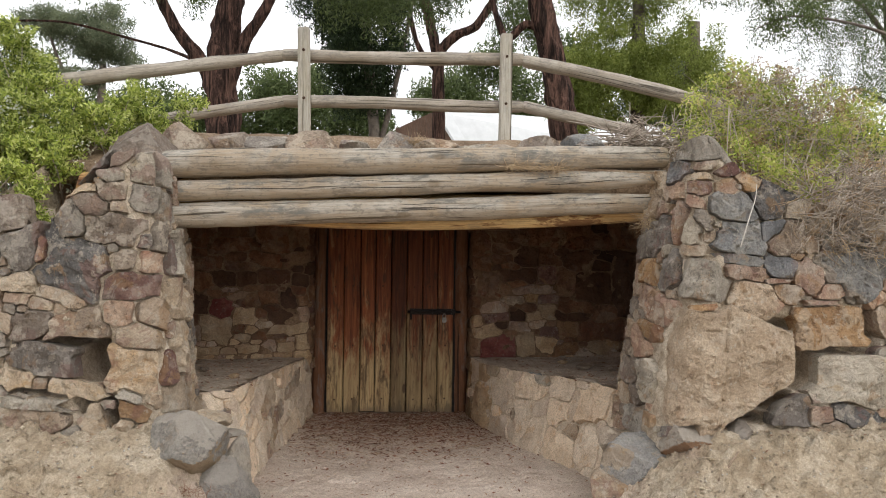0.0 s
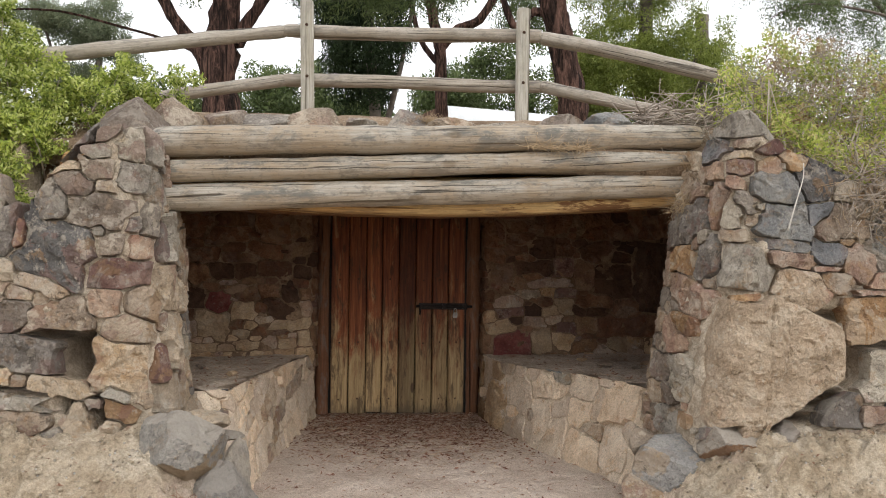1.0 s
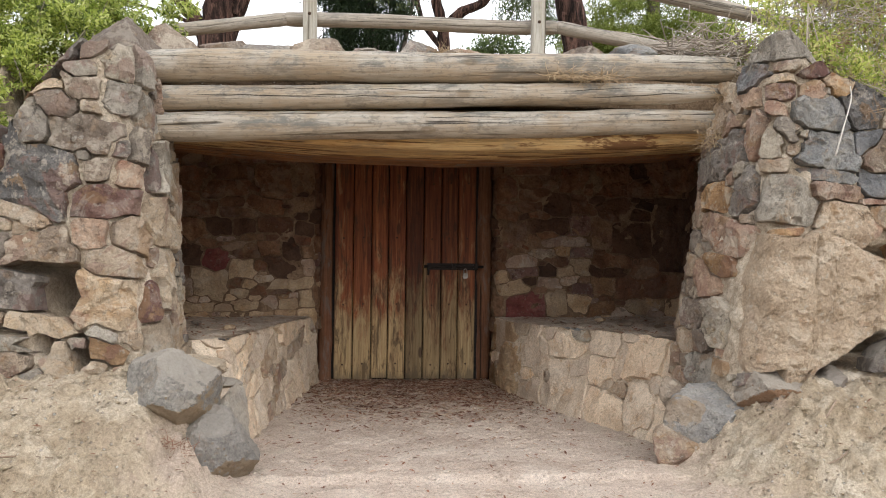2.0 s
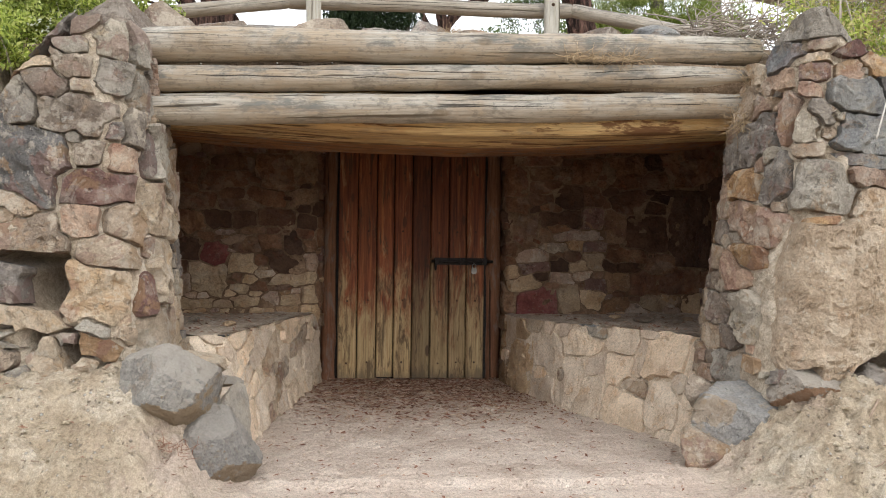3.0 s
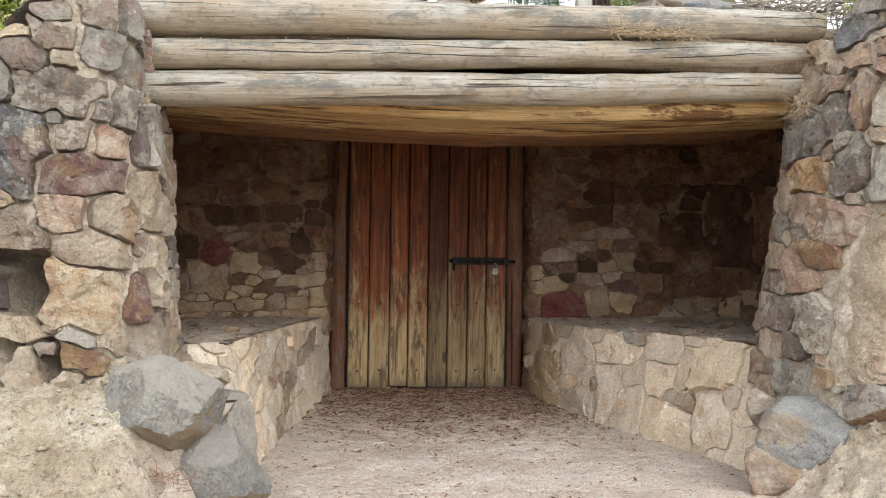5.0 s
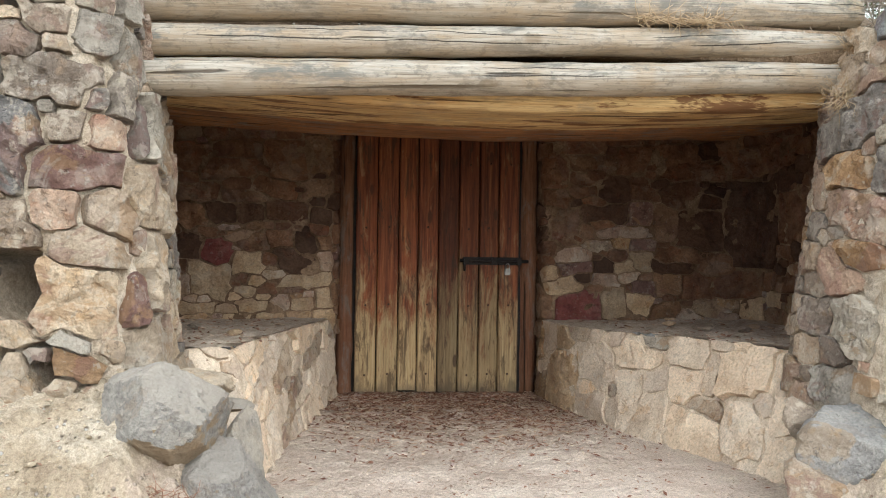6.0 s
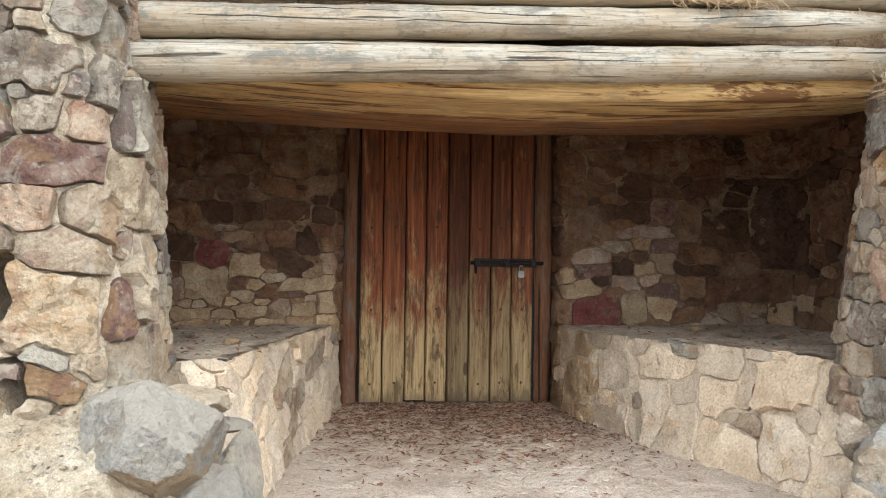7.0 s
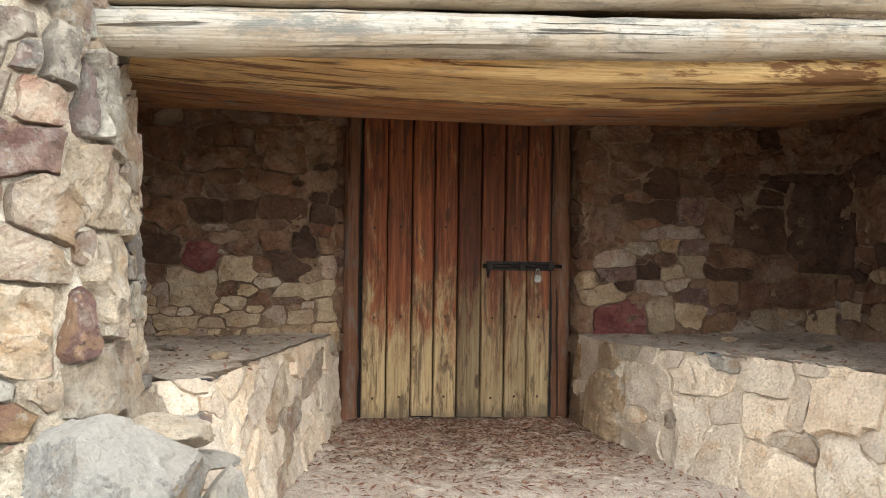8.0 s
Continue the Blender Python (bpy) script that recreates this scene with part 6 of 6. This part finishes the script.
tree("overhanging gum with dark drooping sprays of leaves",
     [([(9.2, 4.5, 0), (9.2, 4.5, 3), (9.0, 4.5, 5.2), (8.6, 4.4, 7.5)], 0.16, 0.08), ([(9.05, 4.5, 4.6), (7.8, 4.4, 5.2), (6.3, 4.3, 5.3), (5.3, 4.2, 5.2), (4.7, 4.2, 5.0)], 0.04, 0.01), ([(9.1, 4.5, 4.0), (7.6, 4.4, 4.6), (6.3, 4.3, 4.75), (5.7, 4.3, 4.55)], 0.03, 0.006)],
     [((5.5, 4.2, 5.15), (0.8, 0.4, 0.2), 16, 1400, (0.1, 0.1, 0.16)), ((6.1, 4.3, 4.7), (0.55, 0.4, 0.35), 16, 1500, (0.1, 0.1, 0.15)), ((7.6, 4.3, 7.2), (1.6, 1.2, 0.6), 30, 4000, (0.2, 0.2, 0.2))],
     BARK_GREY, LEAF_GUM, (0.1, 0.02), 16)
tree("distant round-crowned gum tree",
     [([(-7.3, 16, 0), (-7.3, 16, 4), (-7.2, 16, 6.3)], 0.16, 0.08), ([(-7.3, 16, 4.6), (-8.2, 16, 6.0), (-8.6, 16, 7)], 0.07, 0.03)],
     [((-7.1, 16, 6.85), (0.9, 0.9, 0.5), 40, 9000, (0.16, 0.16, 0.14)), ((-8.6, 16, 7.4), (0.9, 0.9, 0.4), 24, 4800, (0.16, 0.16, 0.14)), ((-7.8, 16, 5.9), (0.7, 0.7, 0.3), 20, 3200, (0.14, 0.14, 0.12)), ((-7.9, 16, 7.15), (1.0, 0.8, 0.45), 26, 4200, (0.15, 0.15, 0.12)), ((-7.0, 16, 7.6), (0.6, 0.7, 0.3), 14, 1800, (0.14, 0.14, 0.12)), ((-6.5, 16, 6.3), (0.5, 0.5, 0.3), 10, 1300, (0.13, 0.13, 0.12))],
     BARK_GREY, LEAF_HAZE, (0.13, 0.03), 7)

rngw = np.random.default_rng(40)
belt = []
for x, y, z, rx_, rz_ in [(-4.6, 25, 6.6, 1.5, 1.5), (-2.6, 24, 6.8, 1.6, 1.3), (-0.6, 26, 6.2, 1.6, 1.4), (-6.4, 25, 5.8, 1.4, 1.4), (2.9, 26, 7.4, 1.4, 1.2), (5.0, 25, 7.6, 1.9, 1.6), (8.0, 25, 7.6, 2.2, 2.6), (11, 24, 7.4, 2.4, 2.4), (15, 24, 6.0, 2.4, 2.0), (18.6, 24, 5.4, 2.6, 1.8), (-9, 26, 6.2, 2.6, 1.6), (-14, 26, 7.0, 3, 2.4), (22, 24, 4.8, 2.4, 1.6), (-18, 26, 7.0, 3, 2.4)]:
    for dz in (0, -2.5):
        cs = blob(rngw, (x, y, z + dz), (rx_, 1.2, rz_), 46)
        belt.append(leaves(rngw, cs, (0.3, 0.3, 0.3), 8000, 0.2, 0.07, 0.5))
haze = []
for x, y, z, rx_, rz_ in [(12.2, 22, 7.6, 1.2, 0.9), (13.6, 22, 6.7, 1.5, 1.1), (10.6, 22, 7.2, 1.2, 1.2), (15.5, 22, 5.6, 1.6, 1.0), (12.0, 22, 5.6, 2.2, 1.3)]:
    cs = blob(rngw, (x, y, z), (rx_, 0.8, rz_), 40)
    haze.append(leaves(rngw, cs, (0.26, 0.26, 0.24), 6500, 0.13, 0.045, 0.5))
tagged(soup("woods", np.concatenate(haze), LEAF_HAZE), "pale grey-green trees beyond the bush", "woods", kind="stuff")
tagged(soup("woods", np.concatenate(belt), LEAF_GUM), "distant belt of grey-green bushland trees", "woods", kind="stuff")


def shrub(label, base, stems, blobs, count, leaf, size, spread, seed, twigs=0, twig_blobs=()):
    """Many thin stems from the ground, leaves in clumps along their ends."""
    rng = np.random.default_rng(seed)
    root = tagged(new("bush"), label, "bush")
    root.location = base
    b = np.asarray(base)
    cs = np.concatenate([blob(rng, np.asarray(c) - b, r, n) for c, r, n in blobs])
    chunks = []
    for k in range(stems):
        tip = cs[rng.integers(0, len(cs))]
        foot = np.array([tip[0] * rng.uniform(0.3, 0.8) + rng.normal(0, 0.06), tip[1] * 0.5 + rng.normal(0, 0.06), min(-0.02, tip[2] - 0.2)])
        mid_ = (tip + foot) / 2 + rng.normal(0, 0.06, 3)
        chunks.append(tube([Vector(foot), Vector(mid_), Vector(tip)], [0.007, 0.005, 0.0025], 5))
    for k in range(twigs):
        tb = twig_blobs[rng.integers(0, len(twig_blobs))]
        p = blob(rng, np.asarray(tb[0]) - b, tb[1], 1)[0]
        d = rng.normal(0, 1, 3) * np.array([1, 0.6, 0.55])
        d *= rng.uniform(0.08, 0.22) / np.linalg.norm(d)
        q = p + d * 0.5 + rng.normal(0, 0.015, 3)
        chunks.append(tube([Vector(p), Vector(q), Vector(p + d)], [0.0022, 0.0018, 0.001], 4))
    v, f = merge(chunks)
    pydata("stem_tangle", v, f, TWIG, root)["kind"] = "stuff"
    soup("foliage", leaves(rng, cs, spread, count, size[0], size[1], 0.1), leaf, root)
    return root


left_bush = shrub("leafy green bush with small white flowers on the bank", (-1.7, -1.65, 1.62), 60,
      [((-1.95, -1.55, 2.44), (0.36, 0.35, 0.32), 150), ((-1.75, -1.7, 2.10), (0.52, 0.3, 0.28), 170), ((-1.25, -1.55, 2.10), (0.34, 0.25, 0.16), 60), ((-1.65, -1.9, 1.86), (0.4, 0.2, 0.17), 90), ((-2.5, -1.4, 2.3), (0.5, 0.5, 0.5), 110), ((-1.62, -2.15, 1.66), (0.24, 0.12, 0.16), 34), ((-1.05, -1.42, 2.22), (0.34, 0.2, 0.17), 34), ((-1.5, -2.22, 1.5), (0.14, 0.06, 0.1), 10)],
      56000, LEAF_BUSH, (0.034, 0.012), (0.03, 0.03, 0.022), 8)
rngf = np.random.default_rng(9)
soup("flower", leaves(rngf, blob(rngf, (-0.0, -0.25, 0.28), (0.45, 0.2, 0.36), 40), (0.02, 0.02, 0.02), 500, 0.02, 0.016), FLOWER, left_bush, "tiny white blossoms")["kind"] = "stuff"
shrub("straggly yellow-green bush with bare dry twigs", (2.9, -1.75, 1.5), 170,
      [((2.75, -1.65, 2.36), (0.36, 0.3, 0.26), 80), ((3.1, -1.8, 2.15), (0.46, 0.3, 0.32), 110), ((2.6, -1.9, 1.98), (0.28, 0.2, 0.18), 40), ((3.45, -1.7, 2.15), (0.42, 0.3, 0.3), 90), ((2.9, -2.0, 1.85), (0.3, 0.2, 0.18), 26), ((2.5, -2.28, 1.86), (0.18, 0.08, 0.16), 16), ((2.35, -2.0, 2.15), (0.22, 0.15, 0.16), 14), ((2.75, -2.3, 1.8), (0.3, 0.08, 0.16), 18)],
      16000, LEAF_YEL, (0.032, 0.011), (0.03, 0.03, 0.03), 10, 1700, [((2.9, -1.8, 2.1), (0.6, 0.3, 0.45)), ((3.4, -1.9, 1.75), (0.5, 0.25, 0.3))])
right_bush = bpy.data.objects["bush.001"]
rngd = np.random.default_rng(61)
dry_at = np.concatenate([blob(rngd, c, r, n) for c, r, n in [((0.0, 0.1, 0.85), (0.3, 0.25, 0.3), 40), ((0.3, 0.0, 0.7), (0.4, 0.25, 0.3), 40), ((-0.2, -0.2, 0.4), (0.3, 0.15, 0.2), 24), ((0.35, -0.3, 0.25), (0.5, 0.15, 0.25), 40)]])
soup("withered_leaf", leaves(rngd, dry_at, (0.035, 0.035, 0.035), 7500, 0.024, 0.011), LEAF_DRY, right_bush, "dry brown leaves and seed heads")["kind"] = "stuff"

rngt = np.random.default_rng(60)
def twig_heap(label, centre, radii, count, length, thick, material, flatten=0.35):
    chunks = []
    for _ in range(count):
        p = blob(rngt, (0, 0, 0), radii, 1)[0]
        d = rngt.normal(0, 1, 3) * np.array([1, 0.7, flatten])
        d *= rngt.uniform(0.5, 1.2) * length / np.linalg.norm(d)
        m_ = p + d * 0.5 + rngt.normal(0, 0.1, 3) * length
        chunks.append(tube([Vector(p), Vector(m_), Vector(p + d)], [thick, thick * 0.85, thick * 0.5], 4))
    v, f = merge(chunks)
    ob = pydata("twigs", v, f, material)
    ob.location = centre
    return tagged(ob, label, "twigs", kind="stuff")


twig_heap("tangle of bare grey twigs on the mound edge", (2.15, -1.66, 2.09), (0.38, 0.14, 0.07), 240, 0.24, 0.004, TWIG)
twig_heap("dry brown brush hanging over the right wall", (3.2, -2.36, 1.60), (0.55, 0.10, 0.25), 900, 0.2, 0.003, TWIG, 0.9)
twig_heap("straw and dead stems caught in the brush", (3.1, -2.38, 1.56), (0.5, 0.08, 0.24), 400, 0.12, 0.002, GRASS_DRY, 0.9)
twig_heap("dry grass lodged between two logs", (1.36, -1.94, 1.86), (0.24, 0.02, 0.012), 150, 0.08, 0.0018, GRASS_DRY, 0.5)
twig_heap("small tuft of dry grass on the mound edge", (0.66, -1.6, 2.03), (0.08, 0.06, 0.03), 160, 0.07, 0.0015, GRASS_DRY, 0.8)
twig_heap("wisps of dry grass where the log meets the wall", (2.02, -1.98, 1.56), (0.05, 0.05, 0.05), 70, 0.11, 0.0014, GRASS_DRY, 0.9)
twig_heap("wisps of dry grass on the end of the middle log", (2.12, -1.92, 1.76), (0.05, 0.04, 0.04), 50, 0.1, 0.0014, GRASS_DRY, 0.9)
twig_heap("dead needles and bark below the boulder", (-0.50, -2.78, 0.17), (0.12, 0.05, 0.05), 160, 0.05, 0.0013, plain_mat("rusty_needles", (0.16, 0.07, 0.04), (0.36, 0.2, 0.13), 20, 0.9), 0.5)

v, f = limb([(2.32, -2.60, 1.40), (2.37, -2.58, 1.54), (2.43, -2.53, 1.66), (2.47, -2.46, 1.74)], 0.0036, 0.002, 6)
tagged(pydata("stick", v, f, plain_mat("bleached_stick", (0.45, 0.4, 0.34), (0.62, 0.58, 0.52), 20)), "pale bleached stick leaning on the rubble wall", "stick")

BARK_CHIP = plain_mat("brown_bark_stick", (0.16, 0.11, 0.075), (0.33, 0.25, 0.18), 20, 0.9)
for knots, r in (([(2.12, -2.82), (2.2, -2.77), (2.3, -2.68)], 0.006), ([(2.05, -2.95), (2.16, -2.93), (2.24, -2.88)], 0.004), ([(-1.05, -2.95), (-0.96, -2.92), (-0.86, -2.93)], 0.0045), ([(-1.3, -2.85), (-1.22, -2.9), (-1.12, -2.9)], 0.0035)):
    v, f = limb([(x, y, ground_height(*knots[0]) + (ground_height(*knots[-1]) - ground_height(*knots[0])) * k / 2 + r) for k, (x, y) in enumerate(knots)], r, r * 0.6, 6)
    tagged(pydata("stick", v, f, BARK_CHIP), "short brown stick lying on the sandy bank", "stick", "fallen sticks")

# ---- house beyond the mound ----
house = tagged(new("house"), "timber house with pale metal roof beyond the mound", "house")
house.location = (2.73, 18, 0)
bm = bmesh.new()
for q in ([(0, 0, 0), (8, 1.8, 0), (8, 1.8, 4.5), (0, 0, 4.5)], [(0, 0, 0), (0, 0, 4.55), (-0.62, 0.4, 5.7), (-1.7, 1.3, 5.3), (-1.85, 1.4, 0)], [(8, 1.8, 0), (6, 5.0, 0), (6, 5.0, 4.5), (7.4, 3.3, 5.7), (8, 1.8, 4.5)], [(6, 5, 0), (-1.85, 1.4, 0), (-1.85, 1.4, 5.3), (6, 5, 4.5)]):
    bm.faces.new([bm.verts.new(p) for p in q])
WOOD_WALL = wood_mat("house_boards", (0.16, 0.10, 0.07), (0.12, 0.07, 0.05), (0.03, 0.02, 0.015), "Z", 1.0, 0.2)
part("wall", bm, WOOD_WALL, house)
ROOF = plain_mat("pale_metal_roof", (0.62, 0.63, 0.63), (0.75, 0.76, 0.76), 3, 0.4, 0.0, 0.1)
bm = bmesh.new()
g = [bm.verts.new(p) for p in [(0.06, -0.12, 4.5), (8.3, 1.7, 4.6), (7.6, 3.4, 5.85), (-0.66, 0.36, 5.78)]]
g2 = [bm.verts.new((v.co.x, v.co.y, v.co.z - 0.12)) for v in g]
bm.faces.new(g)
bm.faces.new(g2[::-1])
for k in range(4):
    bm.faces.new((g[(k + 1) % 4], g[k], g2[k], g2[(k + 1) % 4]))
part("roof", bm, ROOF, house)

# ---- fallen leaves and grit ----
def scatter(name, count, place, size, material, label, seed, lift=0.008):
    rng = np.random.default_rng(seed)
    pos = np.array([place(rng) for _ in range(count)])
    a = rng.uniform(0, 2 * np.pi, count)
    d = np.stack([np.cos(a), np.sin(a), rng.normal(0, 0.16, count)], 1)
    s = np.stack([-np.sin(a), np.cos(a), rng.normal(0, 0.25, count)], 1)
    L = size[0] * rng.uniform(0.4, 1.4, (count, 1))
    W = size[1] * rng.uniform(0.5, 1.4, (count, 1))
    pos[:, 2] += lift
    q = np.stack([pos - d * L / 2, pos + s * W / 2 + [0, 0, 0.003], pos + d * L / 2, pos - s * W / 2], 1)
    return tagged(soup(name, q, material), label, "fallen leaves", kind="stuff")


def on_floor(rng):
    while True:
        y = -0.02 - abs(rng.normal(0, 0.62))
        x = rng.uniform(-0.35, 1.75)
        if -2.6 < y and rng.uniform() < 0.25 + 0.75 * smooth01(0.95, 0.35, abs(x - 0.6)):
            return x, y, ground_height(x, y)


scatter("leaf_litter", 9000, on_floor, (0.042, 0.010), LITTER, "reddish-brown fallen gum leaves and bark chips", 70)


def on_front(rng):
    x, y = rng.uniform(-1.6, 3.2), rng.uniform(-3.4, -1.8)
    return x, y, ground_height(x, y)


scatter("leaf_litter", 1500, on_front, (0.03, 0.006), LITTER, "scattered dry leaves and bark on the sand", 71)


def on_left_bench(rng):
    return rng.uniform(-1.1, -0.3), rng.uniform(-1.7, -0.35), 0.485


def on_right_bench(rng):
    y = rng.uniform(-1.6, -0.15)
    return rng.uniform(1.35 - 0.35 * min(0, y + 0.4), 2.45), y, 0.485


scatter("leaf_litter", 260, on_left_bench, (0.035, 0.011), LITTER, "dead leaves on the dusty bench", 72)
scatter("leaf_litter", 300, on_right_bench, (0.035, 0.011), LITTER, "dead leaves on the dusty bench", 73)


def grit(label, count, place, size, material, seed):
    """Loose pebbles and clods: small uneven eight-sided lumps in one mesh."""
    rng = np.random.default_rng(seed)
    octa = np.array([(1, 0, 0), (0, 1, 0), (-1, 0, 0), (0, -1, 0), (0, 0, 1), (0, 0, -1)], float)
    tri = [(0, 1, 4), (1, 2, 4), (2, 3, 4), (3, 0, 4), (1, 0, 5), (2, 1, 5), (3, 2, 5), (0, 3, 5)]
    verts, faces = [], []
    for k in range(count):
        p = np.array(place(rng))
        r = size[0] + (size[1] - size[0]) * rng.uniform() ** 3
        a = rng.uniform(0, 6.28)
        rot = np.array([(math.cos(a), -math.sin(a), 0), (math.sin(a), math.cos(a), 0), (0, 0, 1)])
        v = (octa * rng.uniform(0.7, 1.2, (6, 1)) * r * np.array([1, 1, 0.55])) @ rot.T + p + [0, 0, r * 0.1]
        o = len(verts)
        verts += [tuple(q) for q in v]
        faces += [tuple(o + i for i in t) for t in tri]
    return tagged(pydata("grit", verts, faces, material), label, "gravel", kind="stuff")


def on_bank(rng):
    while True:
        x, y = rng.uniform(-2.0, 3.3), rng.uniform(-3.5, -2.3)
        if x < -0.55 or x > 1.75:
            return x, y, ground_height(x, y)


GRIT = plain_mat("loose_grit", (0.27, 0.21, 0.145), (0.48, 0.41, 0.32), 30, 0.9)
grit("loose pebbles and clods on the sandy bank", 9000, on_bank, (0.0015, 0.008), GRIT, 81)
CLOD = earth_mat("earth_clod", (0.38, 0.3, 0.2), (0.5, 0.415, 0.3), (0.62, 0.54, 0.42), 14.0, False, 0.8)
grit("crumbled clods of pale earth on the bank", 500, on_bank, (0.008, 0.024), CLOD, 83)
grit("grit on the dusty floor", 1500, on_front, (0.002, 0.007), GRIT, 82)
